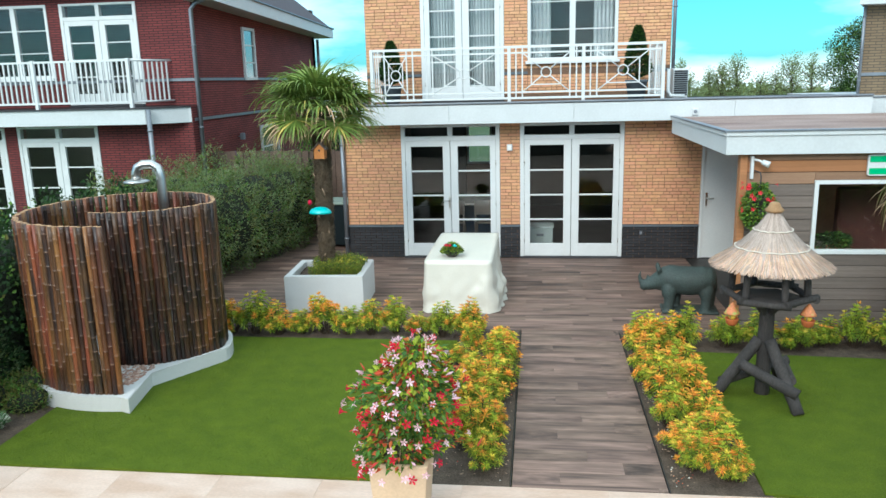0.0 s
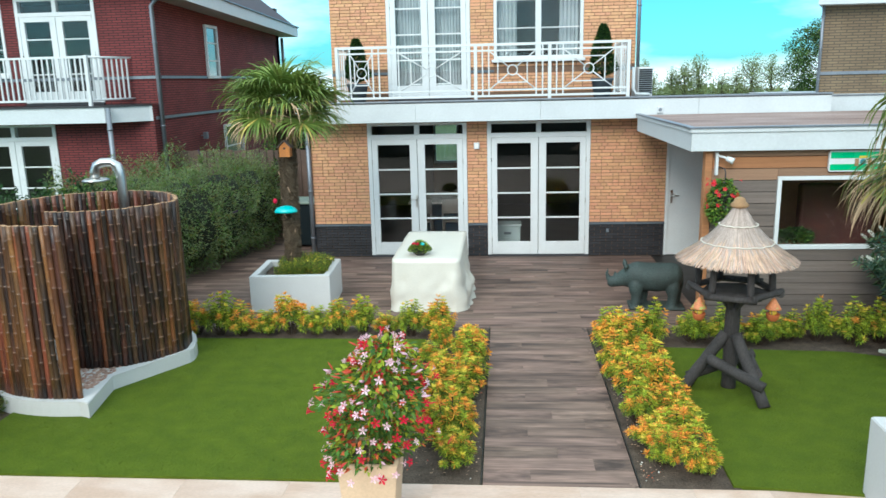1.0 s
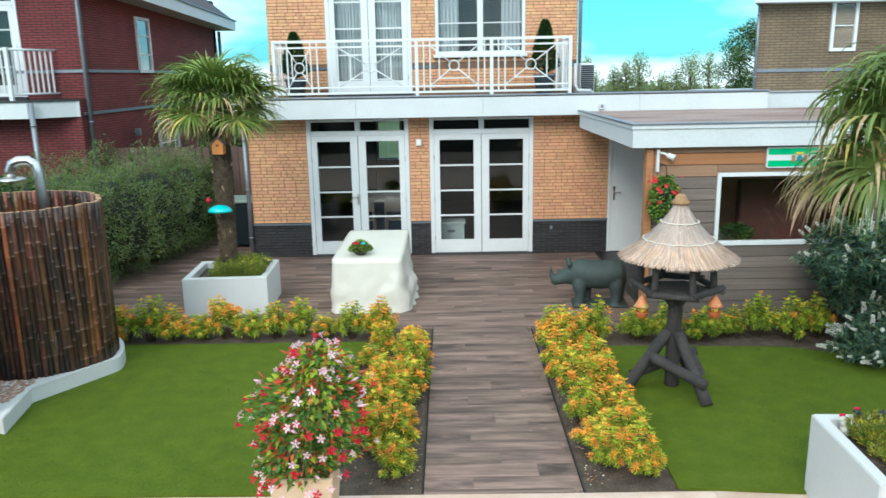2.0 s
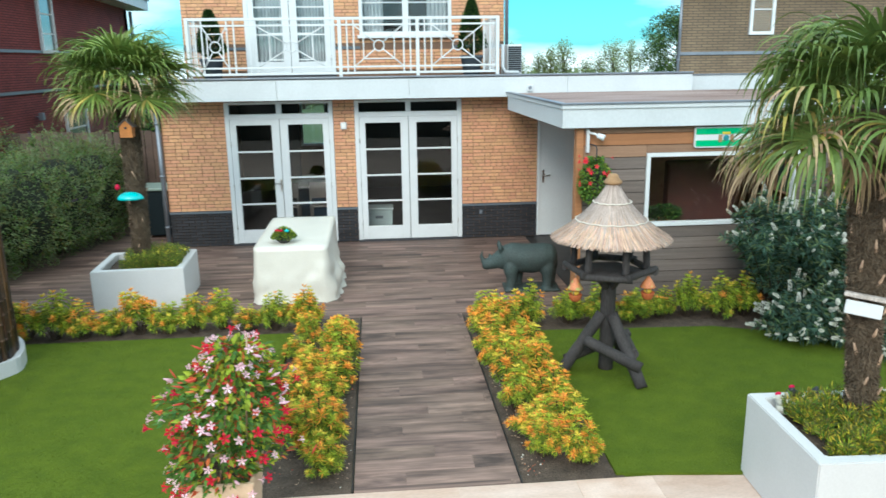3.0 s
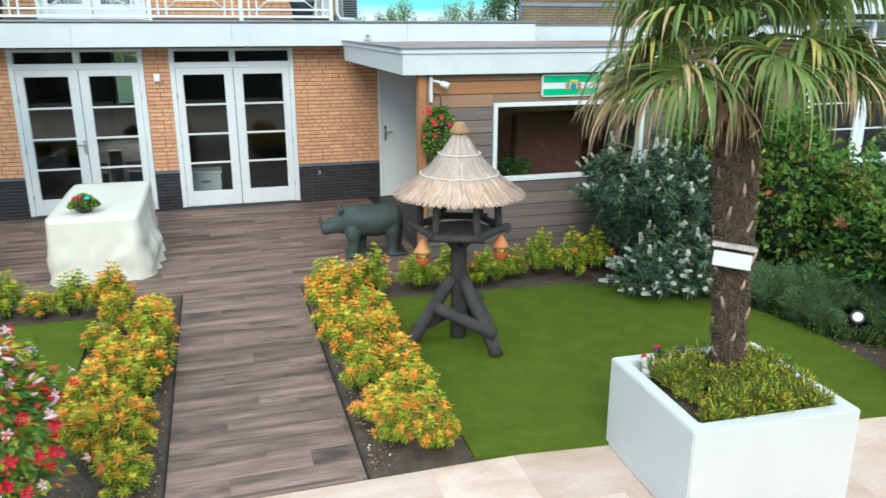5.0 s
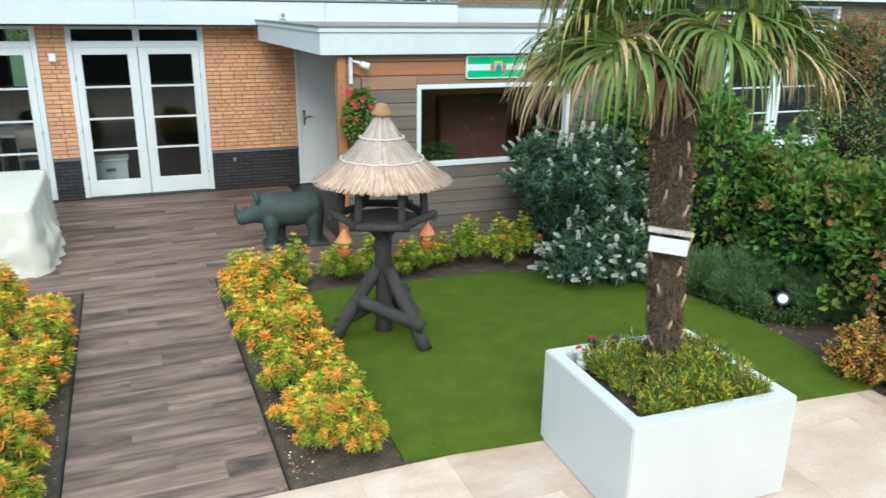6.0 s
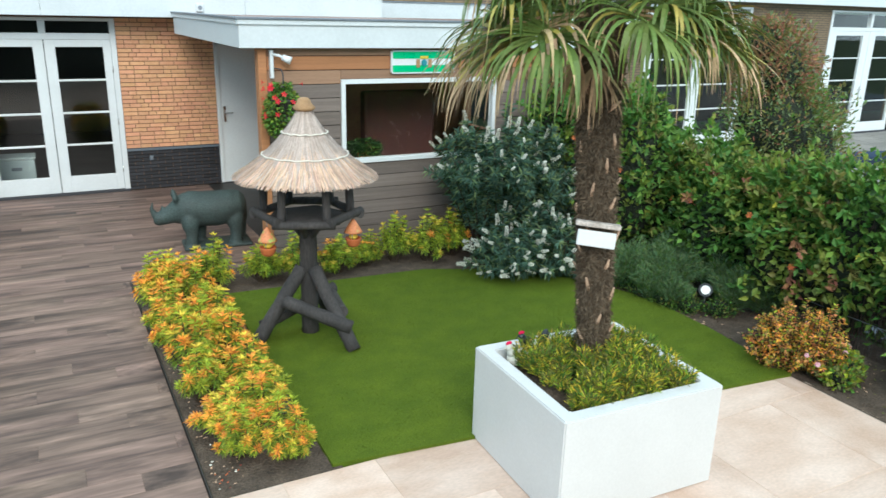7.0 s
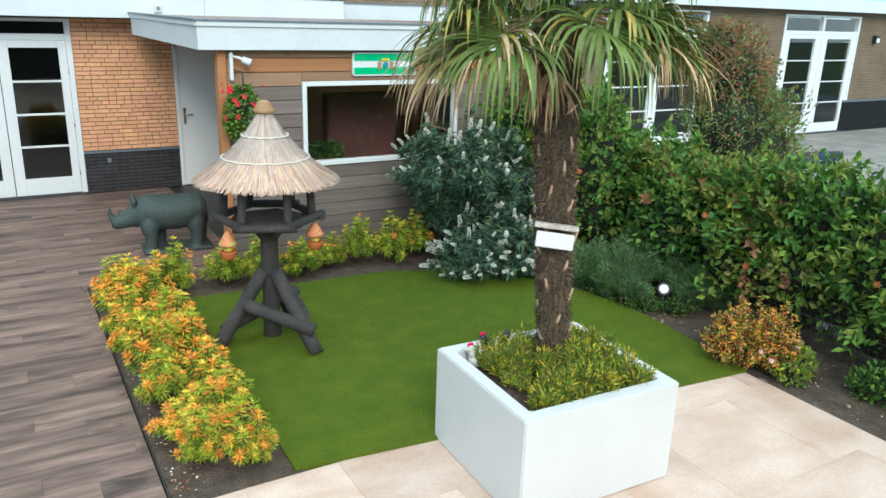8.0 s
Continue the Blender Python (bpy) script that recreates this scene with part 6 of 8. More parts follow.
# ---- thatched bird table ----
BT = Vector((2.655, -6.17, 0))
bird = thing("bird_table", BT, "rustic log bird table with a conical straw roof on the lawn", "bird table")
g = np.random.default_rng(5)
EDGE_R, EDGE_Z, TOP_Z = 0.552, 1.43, 1.96


def roof_r(z):
    """Radius of the flared thatch cone at height z."""
    f = (TOP_Z - z) / (TOP_Z - EDGE_Z)
    return 0.05 + 0.25 * f + (EDGE_R - 0.30) * f ** 2.3


bm = B()
prof = [(roof_r(TOP_Z - (TOP_Z - EDGE_Z) * k / 14) - 0.02, TOP_Z - (TOP_Z - EDGE_Z) * k / 14) for k in range(15)]
lathe(bm, [(r, z) for r, z in prof] + [(0.45, EDGE_Z + 0.01), (0.1, 1.55)], 40, (BT.x, BT.y, 0))
roofp = part("roof", bm, M_THATCH, bird, "flared roof of pale straw")
n, k = 5200, 6
ang = g.random(n) * 2 * math.pi
start = g.random(n) ** 0.7
zs0 = TOP_Z - (TOP_Z - EDGE_Z) * start * 0.9
zl = np.minimum((TOP_Z - EDGE_Z) * g.uniform(0.25, 0.5, n), zs0 - EDGE_Z + g.uniform(-0.005, 0.035, n))
paths = np.zeros((n, k, 3))
twist = g.normal(size=n) * 0.03
lift = g.uniform(0.0, 0.014, n)
for j in range(k):
    z = zs0 - zl * j / (k - 1)
    r = roof_r(np.maximum(z, EDGE_Z - 0.02)) + lift * (0.4 + j / k)
    a = ang + twist * j / k
    paths[:, j] = np.stack([BT.x + r * np.cos(a), BT.y + r * np.sin(a), z + 0.004], 1)
nrm = np.repeat(np.stack([np.cos(ang), np.sin(ang), np.full(n, 0.7)], 1)[:, None], k, 1).reshape(-1, 3)
wid = np.broadcast_to(np.linspace(0.008, 0.005, k), (n, k)) * g.uniform(0.7, 1.6, (n, 1))
me = strip_mesh("straw", paths, wid, [M_THATCH, M_THATCH_END], (zs0 - zl < EDGE_Z + 0.10) & (g.random(n) < 0.75), nrm)
ob = new("straw", me)
ob.parent = roofp
tagged(ob, "loose straw stalks", kind="stuff")
for z in (TOP_Z - 0.19, EDGE_Z + 0.165):
    bm = B()
    r = roof_r(z) + 0.022
    tube(bm, [(BT.x + r * math.cos(q * 0.1309), BT.y + r * math.sin(q * 0.1309), z + 0.004 * math.sin(q * 1.9)) for q in range(49)], 0.007, 6, False)
    part("binding_rope", bm, M_ROPE, roofp, "pale rope tied round the thatch")
bm = B()
lathe(bm, [(0.065, 0.0), (0.085, 0.012), (0.092, 0.03), (0.06, 0.06), (0.05, 0.09), (0.03, 0.105)], 18, (BT.x, BT.y, TOP_Z - 0.02))
part("straw_cap", bm, M_STRAWCAP, roofp, "tied straw cap")


def log(name, a, b, r, parent=bird, bumps=0.08):
    """A knotty round log from a to b."""
    bm = B()
    a, b = Vector(a), Vector(b)
    m = 8
    pts = [a.lerp(b, i / m) + Vector((noise.noise((a.x * 9 + i, 1, 0)), noise.noise((a.y * 9 + i, 2, 0)), 0)) * r * 0.12 for i in range(m + 1)]
    tube(bm, pts, [r * (1 + bumps * noise.noise((i * 1.3, a.x * 7, b.z * 5))) for i in range(m + 1)], 12)
    return part(name, bm, M_WOODLOG, parent)


log("post", (BT.x, BT.y, 0.0), (BT.x, BT.y, 1.03), 0.076)
for dx, dy, hz in ((0.20, -0.54, 0.62), (-0.50, -0.08, 0.62), (0.30, 0.40, 0.62)):
    log("leg", (BT.x + dx, BT.y + dy, 0.02), (BT.x + dx * 0.12, BT.y + dy * 0.12, hz), 0.059)
log("cross_log", (BT.x - 0.27, BT.y - 0.16, 0.40), (BT.x + 0.20, BT.y - 0.48, 0.20), 0.056)
log("cross_log", (BT.x - 0.42, BT.y + 0.02, 0.13), (BT.x + 0.30, BT.y + 0.20, 0.32), 0.05)
log("cross_log", (BT.x + 0.17, BT.y - 0.35, 0.30), (BT.x + 0.27, BT.y + 0.25, 0.28), 0.048)
for q in range(6):
    a = radians(60 * q + 8)
    c, d = (math.cos(a), math.sin(a)), (-math.sin(a), math.cos(a))
    rr = 0.37
    log("frame_log", (BT.x + c[0] * rr - d[0] * 0.25, BT.y + c[1] * rr - d[1] * 0.25, 1.085 + 0.02 * (q % 2)), (BT.x + c[0] * rr + d[0] * 0.25, BT.y + c[1] * rr + d[1] * 0.25, 1.085 + 0.02 * (q % 2)), 0.034)
    a2 = radians(60 * q + 38)
    log("roof_post", (BT.x + 0.36 * math.cos(a2), BT.y + 0.36 * math.sin(a2), 1.10), (BT.x + 0.34 * math.cos(a2), BT.y + 0.34 * math.sin(a2), 1.46), 0.034)
bm = B()
lathe(bm, [(0.05, 1.02), (0.35, 1.045), (0.35, 1.07), (0.03, 1.07)], 6, (BT.x, BT.y, 0))
part("platform", bm, M_WOODLOG, bird)
for sx, sy in ((0.16, 0.0), (-0.14, 0.08), (-0.1, -0.12), (0.06, -0.15)):
    log("brace", (BT.x + sx * 0.3, BT.y + sy * 0.3, 0.90), (BT.x + sx, BT.y + sy, 1.04), 0.03)


def hanging_feeder(at, label):
    """A terracotta feeder: a pot under a cone, hung on wire."""
    t = thing("hanging_feeder", at, label, "bird feeder", "feeders on the bird table")
    bm = B()
    lathe(bm, [(0.035, 0.0), (0.055, 0.02), (0.066, 0.065), (0.068, 0.075), (0.058, 0.07), (0.03, 0.03)], 16, at)
    part("pot", bm, M_TERRACOTTA, t)
    bm = B()
    lathe(bm, [(0.078, 0.125), (0.07, 0.14), (0.045, 0.185), (0.02, 0.225), (0.006, 0.24)], 16, at)
    part("cone", bm, surface("painted_terracotta", (0.62, 0.22, 0.09), 0.2, 26, 60, rough=0.6, second=(0.40, 0.44, 0.12), contrast=(0.55, 0.62)), t, "painted cone with a leaf pattern")
    for k in range(3):
        a = k * 2.094
        bm = B()
        tube(bm, [(at[0] + 0.062 * math.cos(a), at[1] + 0.062 * math.sin(a), at[2] + 0.07), (at[0] + 0.06 * math.cos(a), at[1] + 0.06 * math.sin(a), at[2] + 0.14)], 0.003, 5)
        part("wire", bm, M_ZINC, t)
    bm = B()
    tube(bm, [(at[0], at[1], at[2] + 0.235), (at[0], at[1], 1.08)], 0.003, 5)
    part("hanger", bm, M_ZINC, t)
    bm = B()
    lathe(bm, [(0.02, 0.06), (0.04, 0.085), (0.03, 0.105), (0.005, 0.115)], 10, at)
    part("seed", bm, M_LEAF_YELLOW, t, "yellow seed")


hanging_feeder((BT.x - 0.375, BT.y - 0.12, 0.80), "terracotta hanging feeder with a painted cone, under the bird table")
hanging_feeder((BT.x + 0.34, BT.y - 0.18, 0.81), "terracotta hanging feeder with yellow seed, under the bird table")

# ---- sign, camera lamp and basket on the annex ----
sx0, sx1, sz0, sz1 = 4.28, 5.08, 2.045, 2.30
def rounded_plate(bm, x0, x1, z0, z1, y0, y1, r):
    """An upright plate with rounded corners."""
    pts = []
    for qx, qz, a0 in ((x1 - r, z1 - r, 0), (x0 + r, z1 - r, 90), (x0 + r, z0 + r, 180), (x1 - r, z0 + r, 270)):
        pts += [(qx + r * math.cos(radians(a0 + k * 18)), qz + r * math.sin(radians(a0 + k * 18))) for k in range(6)]
    fr, bk = [bm.verts.new((x, y0, z)) for x, z in pts], [bm.verts.new((x, y1, z)) for x, z in pts]
    bm.faces.new(fr)
    bm.faces.new(bk[::-1])
    for i in range(len(pts)):
        bm.faces.new((fr[i - 1], fr[i], bk[i], bk[i - 1]))


bm = B()
rounded_plate(bm, sx0, sx1, sz0, sz1, AY - 0.04, AY - 0.012, 0.03)
flag = solid("wall_sign", bm, M_WHITE, "green and white striped enamel sign above the annex window", "sign")
h = (sz1 - sz0)
for z0, z1 in ((sz0 + 0.016, sz0 + h * 0.36), (sz1 - h * 0.36, sz1 - 0.016)):
    bm = B()
    rounded_plate(bm, sx0 + 0.018, sx1 - 0.018, z0, z1, AY - 0.044, AY - 0.040, 0.012)
    part("stripe", bm, M_GREENSIGN, flag, "green stripe")
bm = B()
cx, cz = (sx0 + sx1) / 2, (sz0 + sz1) / 2
tube(bm, [(cx, AY - 0.055, cz - 0.01), (cx, AY - 0.050, cz - 0.01)], 0.036, 18)
crest = part("crest", bm, surface("crest_green_blue", (0.02, 0.22, 0.26), 0.2, 40, 90, rough=0.4), flag, "small round crest")
for sx in (-1, 1):
    bm = B()
    box(bm, cx + sx * 0.075 - 0.022, cx + sx * 0.075 + 0.022, AY - 0.054, AY - 0.050, cz - 0.06, cz + 0.03, 0.004)
    ob = part("supporter", bm, M_STRAWCAP, crest)
bm = B()
box(bm, cx - 0.05, cx + 0.05, AY - 0.054, AY - 0.050, cz + 0.035, cz + 0.065, 0.004)
part("crown", bm, M_LEAF_YELLOW, crest)
bm = B()
box(bm, 2.92, 2.955, AY - 0.06, AY, 2.02, 2.30, 0.004)
seccam = solid("security_lamp", bm, M_WHITE, "white bracket with a small round spotlight at the annex corner", "spotlight")
bm = B()
tube(bm, [(2.945, AY - 0.05, 2.26), (3.00, AY - 0.10, 2.25), (3.06, AY - 0.13, 2.22)], 0.014, 8)
part("arm", bm, M_WHITE, seccam)
bm = B()
tube(bm, [(3.03, AY - 0.115, 2.235), (3.11, AY - 0.15, 2.20)], [0.03, 0.042], 14)
part("lamp_head", bm, M_WHITE, seccam)


def flower_mesh(name, mat_petal, size, petals=5, cup=0.25):
    """A flat star of pointed petals round a short throat."""
    bm = B()
    for k in range(petals):
        a = 2 * math.pi * k / petals
        def at(r, da, z):
            return bm.verts.new((r * math.cos(a + da) * size, r * math.sin(a + da) * size, z * size))
        v = [at(0.10, -0.5, 0), at(0.10, 0.5, 0), at(0.62, 0.50, cup), at(1.0, 0.12, cup * 0.8), at(0.62, -0.32, cup)]
        bm.faces.new(v)
    tube(bm, [(0, 0, 0.02 * size), (0, 0, -0.75 * size)], [0.13 * size, 0.05 * size], 6)
    return mesh_of(name, bm, mat_petal)


basket = thing("hanging_basket", (3.0, AY - 0.22, 1.95), "hanging basket with trailing green leaves and red flowers", "hanging basket")
bm = B()
lathe(bm, [(0.02, 1.70), (0.10, 1.73), (0.14, 1.82), (0.145, 1.83), (0.12, 1.82)], 16, (3.0, AY - 0.22, 0))
part("basket", bm, M_WOODLOG, basket)
bm = B()
tube(bm, [(2.97, AY - 0.02, 2.12), (2.99, AY - 0.2, 2.12), (3.0, AY - 0.22, 2.08), (3.0, AY - 0.22, 1.82)], 0.008, 6)
part("hook", bm, M_BITUMEN, basket)
n = 1600
a, u = g.random(n) * 6.283, g.random(n)
r = 0.06 + 0.14 * np.sin(np.clip(u * 1.15, 0, 1) * 3.14) ** 0.6 * g.random(n) ** 0.4
P = np.stack([2.99 + r * np.cos(a), AY - 0.22 + r * np.sin(a) * 0.8, 1.44 + 0.55 * u], 1)
D = unit(np.stack([np.cos(a), np.sin(a), g.uniform(-0.9, 0.5, n)], 1))
put_under(new("foliage", leaf_mesh("foliage", P, D, g.uniform(0.03, 0.06, n), 0.03, [M_LEAF_MID, M_LEAF_SHRUB, M_LEAF_FRESH], g.integers(0, 3, n))), basket)
REDFLOWER = flower_mesh("blossom", M_PINKRED, 0.034)
for k in range(20):
    a, u = g.uniform(3.0, 6.2), g.uniform(0.35, 1.05)
    r = 0.20
    piece("blossom", REDFLOWER, basket, pose(2.99 + r * math.cos(a), AY - 0.22 + r * math.sin(a) * 0.8, 1.44 + 0.55 * u, 70 + g.uniform(-20, 20), 0, math.degrees(a) + 90))

# ---- planting ----
def whorl_shrub_mesh(k, warm, radius=0.20, high=0.38):
    """A low shrub: stems that fan out of one root, each with leaf whorls, young leaves at the tips in orange and yellow."""
    g = np.random.default_rng(300 + k)
    stems = 32
    P, D, L, W, I = [], [], [], [], []
    tubes = []
    for i in range(stems):
        f = math.sqrt((i + 0.5) / stems)
        a = i * 2.39996 + g.uniform(-0.3, 0.3)
        top = np.array([radius * f * math.cos(a) * g.uniform(0.85, 1.15), radius * f * math.sin(a) * g.uniform(0.85, 1.15), high * (1 - 0.5 * f ** 2) * g.uniform(0.6, 1.3)])
        root = np.array([0.04 * math.cos(a), 0.04 * math.sin(a), 0.0])
        axis = top - root
        axis = axis / np.linalg.norm(axis)
        tip_kind = g.random()
        rows = 6
        for j in range(rows):
            u = 1 - j * 0.085
            c = root + (top - root) * u
            m = 10 if j < 2 else 7
            b = np.arange(m) * 2 * math.pi / m + j * 0.4 + g.uniform(0, 1)
            side1 = np.cross(axis, [0.3, 0.2, 0.9])
            side1 /= np.linalg.norm(side1)
            side2 = np.cross(axis, side1)
            out = np.cos(b)[:, None] * side1 + np.sin(b)[:, None] * side2
            rise = (0.75, 0.35, 0.15, 0.0, -0.1, -0.2)[j]
            d = out + axis * rise + g.normal(size=(m, 3)) * 0.13
            P.append(np.repeat(c[None], m, 0))
            D.append(d / np.linalg.norm(d, axis=1, keepdims=True))
            size = (0.046, 0.060, 0.066, 0.064, 0.060, 0.056)[j]
            L.append(size * g.uniform(0.8, 1.2, m))
            W.append(np.full(m, 0.0135))
            if j == 0:
                kind = 3 if tip_kind < warm else (2 if tip_kind < warm + 0.30 else 1)
                I.append(np.full(m, kind))
            elif j == 1:
                kind = 3 if tip_kind < warm * 0.62 else (2 if tip_kind < warm * 0.9 else 1)
                I.append(np.full(m, kind))
            elif j == 2:
                I.append(g.choice([0, 1, 2, 3], m, p=[0.18, 0.36, 0.22, 0.24] if warm > 0.3 else [0.40, 0.50, 0.08, 0.02]))
            else:
                I.append(g.choice([0, 1], m, p=[0.62, 0.38]))
        tubes.append((root, top))
    me = leaf_mesh("foliage", np.concatenate(P), np.concatenate(D), np.concatenate(L), np.concatenate(W), [M_LEAF_SHRUB, M_LEAF_LIME, M_LEAF_YELLOW, M_LEAF_ORANGE], np.concatenate(I), droop=0.05)
    bm = B()
    for a, b in tubes:
        tube(bm, [a, a + (b - a) * 0.9], [0.005, 0.003], 4, False)
    return me, mesh_of("stems", bm, M_TWIG)


WARM = [whorl_shrub_mesh(k, (0.38, 0.60, 0.48, 0.68, 0.42)[k]) for k in range(5)]
FRESH = [whorl_shrub_mesh(20 + k, 0.14) for k in range(4)]


def shrub_proto(pair, label, group):
    t = thing("low_shrub", (0, 0, 0), label, "shrub", group)
    for nm, me in zip(("foliage", "stem_fan"), pair):
        put_under(new(nm, me), t)
    return t


P_WARM = [shrub_proto(p, "low shrub with orange and yellow tips beside the plank path", "shrubs along the path") for p in WARM]
P_FRESH = [shrub_proto(p, "low bright green shrub with a few yellow tips", "shrubs in the back beds") for p in FRESH]
g = np.random.default_rng(77)
used = set()


def plant(protos, k, x, y, s, sz=1.0):
    p = protos[k % len(protos)]
    m = pose(x, y, 0.0, g.uniform(-5, 5), g.uniform(-5, 5), g.uniform(0, 360))
    if p.name not in used:
        used.add(p.name)
        p.matrix_basis = m @ Matrix.Diagonal((s, s, s * sz * 1.1, 1))
        return
    q = copy_thing(p, m)
    q.scale = (s, s, s * sz * g.uniform(0.85, 1.2))


k = 0
y = -7.92
while y < -4.3:
    for x, jit in ((-0.13 - max(0.0, -7.3 - y) * 0.06, 0.05), (-0.46, 0.11)):
        if x < -0.4 and y < -7.6:
            continue
        plant(P_WARM, k, x + g.uniform(-jit, jit), y + g.uniform(-0.10, 0.10), g.uniform(0.74, 1.18), g.uniform(0.66, 1.08))
        k += 1
    y += 0.41
y = -7.97
while y < -4.6:
    for x, jit in ((1.56 + max(0.0, -7.1 - y) * 0.12, 0.04), (1.86, 0.06)):
        if x < 1.8 and y < -7.8:
            continue
        plant(P_WARM, k, x + g.uniform(-jit, jit), y + g.uniform(-0.10, 0.10), g.uniform(0.72, 1.14), g.uniform(0.70, 1.15))
        k += 1
    y += 0.47
plant(P_WARM, 2, 1.64, -7.82, 0.80)
plant(P_WARM, 3, 1.96, -7.98, 0.70, 0.8)
x = -4.45
while x < -0.55:
    plant(P_FRESH if k % 2 else P_WARM, k, x, -4.46 + g.uniform(-0.06, 0.06), g.uniform(0.88, 1.14), g.uniform(0.66, 1.12))
    k += 1
    x += 0.32
for x, s, tall in ((1.66, 1.15, 0.9), (2.10, 1.1, 1.0), (2.62, 1.1, 0.9), (3.0, 1.1, 0.9), (3.42, 1.1, 0.9), (3.80, 1.0, 0.95), (4.14, 1.0, 1.1), (4.50, 1.1, 1.2), (4.86, 1.05, 1.05)):
    plant(P_FRESH, k, x, -4.72 + g.uniform(-0.08, 0.06), s, tall)
    k += 1


def blob_leaves(name, parent, blobs, n, size, width, mats, weights, seed, out=0.8, up=0.3, thick=0.22, rough=0.35, floor=0.0, patch=0.0, bare=0.0):
    """Leaves over the uneven skin of several joined swellings, and solid cores within, coloured dark as inner shade."""
    g = np.random.default_rng(seed)
    b = np.array(blobs, float)
    area = (b[:, 3] * b[:, 4] + b[:, 4] * b[:, 5] + b[:, 3] * b[:, 5])
    pick = g.choice(len(b), n, p=area / area.sum())
    d = unit(g.normal(size=(n, 3)))
    c, r = b[pick, :3], b[pick, 3:]
    wob = 1 + rough * 0.5 * (np.sin(d[:, 0] * 7 + pick) * np.sin(d[:, 1] * 6 + 2 * pick) + np.sin(d[:, 2] * 9 + pick * 1.7) * 0.6)
    depth = 1 - thick * g.random(n) ** 1.6
    P = c + d * r * (wob * depth)[:, None] + g.normal(size=(n, 3)) * 0.015
    inside = np.zeros(n, bool)
    for i in range(len(b)):
        q = np.linalg.norm((P - b[i, :3]) / b[i, 3:], axis=1)
        inside |= (q < 0.72) & (pick != i)
    keep = ~inside & (P[:, 2] > floor + 0.02) & (g.random(n) > bare * np.clip(1.15 - P[:, 2] / 0.8, 0, 1))
    P, d = P[keep], d[keep]
    m = len(P)
    D = unit(d * out + g.normal(size=(m, 3)) * 0.55 + np.array([0, 0, up]))
    if patch:      # kinds grow in drifts, not leaf by leaf
        drift = 0.5 + 0.25 * (np.sin(P[:, 1] * 3.1 + 1.3 * np.sin(P[:, 2] * 2.7)) + np.sin(P[:, 2] * 4.3 + P[:, 1] * 1.7 + P[:, 0] * 2.0))
        kinds = np.searchsorted(np.cumsum(weights), np.clip((1 - patch) * g.random(m) + patch * drift, 0, 0.9999))
    else:
        kinds = g.choice(len(mats), m, p=weights)
    me = leaf_mesh(name, P, D, size * g.uniform(0.65, 1.3, m), width * g.uniform(0.8, 1.2, m), mats, kinds, N=unit(d + g.normal(size=(m, 3)) * 0.5), droop=0.18)
    put_under(new(name, me), parent)
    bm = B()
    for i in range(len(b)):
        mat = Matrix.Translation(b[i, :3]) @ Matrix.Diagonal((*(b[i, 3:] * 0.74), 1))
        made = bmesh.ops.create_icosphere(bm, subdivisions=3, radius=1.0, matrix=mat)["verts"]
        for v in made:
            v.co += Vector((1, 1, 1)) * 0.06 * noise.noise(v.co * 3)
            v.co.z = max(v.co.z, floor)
    tagged(part("twig_core", bm, M_SHADE_CORE, parent, "solid core coloured dark for the shade inside"), kind="stuff")
    return P


def bush(name, at, blobs, n, size, width, mats, weights, seed, label, category, **kw):
    t = thing(name, at, label, category)
    blob_leaves("foliage", t, blobs, n, size, width, mats, weights, seed, **kw)
    return t


# ivy hedge on the left boundary
g2 = np.random.default_rng(8)
hb = []
y = -10.5
while y < -2.2:
    hb.append((-6.05 + g2.uniform(-0.05, 0.08), y, 0.75 + g2.uniform(-0.05, 0.05), 0.62, 0.55, 1.12 + g2.uniform(-0.08, 0.08)))
    y += 0.42
bush("ivy_hedge", (-6.05, -6.5, 0), hb, 30000, 0.065, 0.05, [M_LEAF_DARK, M_LEAF_MID, M_LEAF_OLIVE], [0.86, 0.11, 0.03], 31, "dark green ivy hedge along the garden boundary", "hedge", up=0.0)
hb_left = [(-6.3, -2.6, 0.95, 0.75, 0.8, 1.12), (-5.75, -1.9, 0.90, 0.75, 0.8, 1.15), (-5.35, -1.1, 0.95, 0.8, 0.85, 1.15), (-5.1, -0.2, 0.95, 0.75, 0.85, 1.16), (-4.95, 0.8, 0.95, 0.7, 0.9, 1.12), (-5.0, 1.7, 0.9, 0.6, 0.7, 1.05), (-6.3, -1.0, 0.95, 0.8, 0.9, 1.2), (-6.2, 0.4, 0.95, 0.8, 0.9, 1.15)]
bush("side_hedge", (-4.6, 3.2, 0), [(-4.75, 3.0, 1.0, 0.5, 0.8, 1.1), (-4.5, 3.9, 1.05, 0.5, 0.8, 1.15)], 7000, 0.07, 0.045, [M_LEAF_DARK, M_LEAF_MID], [0.7, 0.3], 33, "dark green shrub at the end of the side passage", "shrub")
PURPLE = leaf("faded_purple_flower", (0.10, 0.055, 0.13))


def panicle_mesh(name, material, long, r):
    """A tapering flower spike of small florets."""
    g = np.random.default_rng(5)
    n = 110
    u, a = g.random(n), g.random(n) * 6.283
    rr = r * (1 - 0.75 * u)
    P = np.stack([rr * 0.5 * np.cos(a), rr * 0.5 * np.sin(a), u * long], 1)
    D = unit(np.stack([np.cos(a), np.sin(a), np.full(n, 0.5)], 1))
    return leaf_mesh(name, P, D, r * 0.75, r * 0.6, [material])


PSPIKE, WSPIKE = panicle_mesh("flower_spike", PURPLE, 0.13, 0.022), panicle_mesh("flower_spike", M_WHITEFLOWER, 0.13, 0.026)
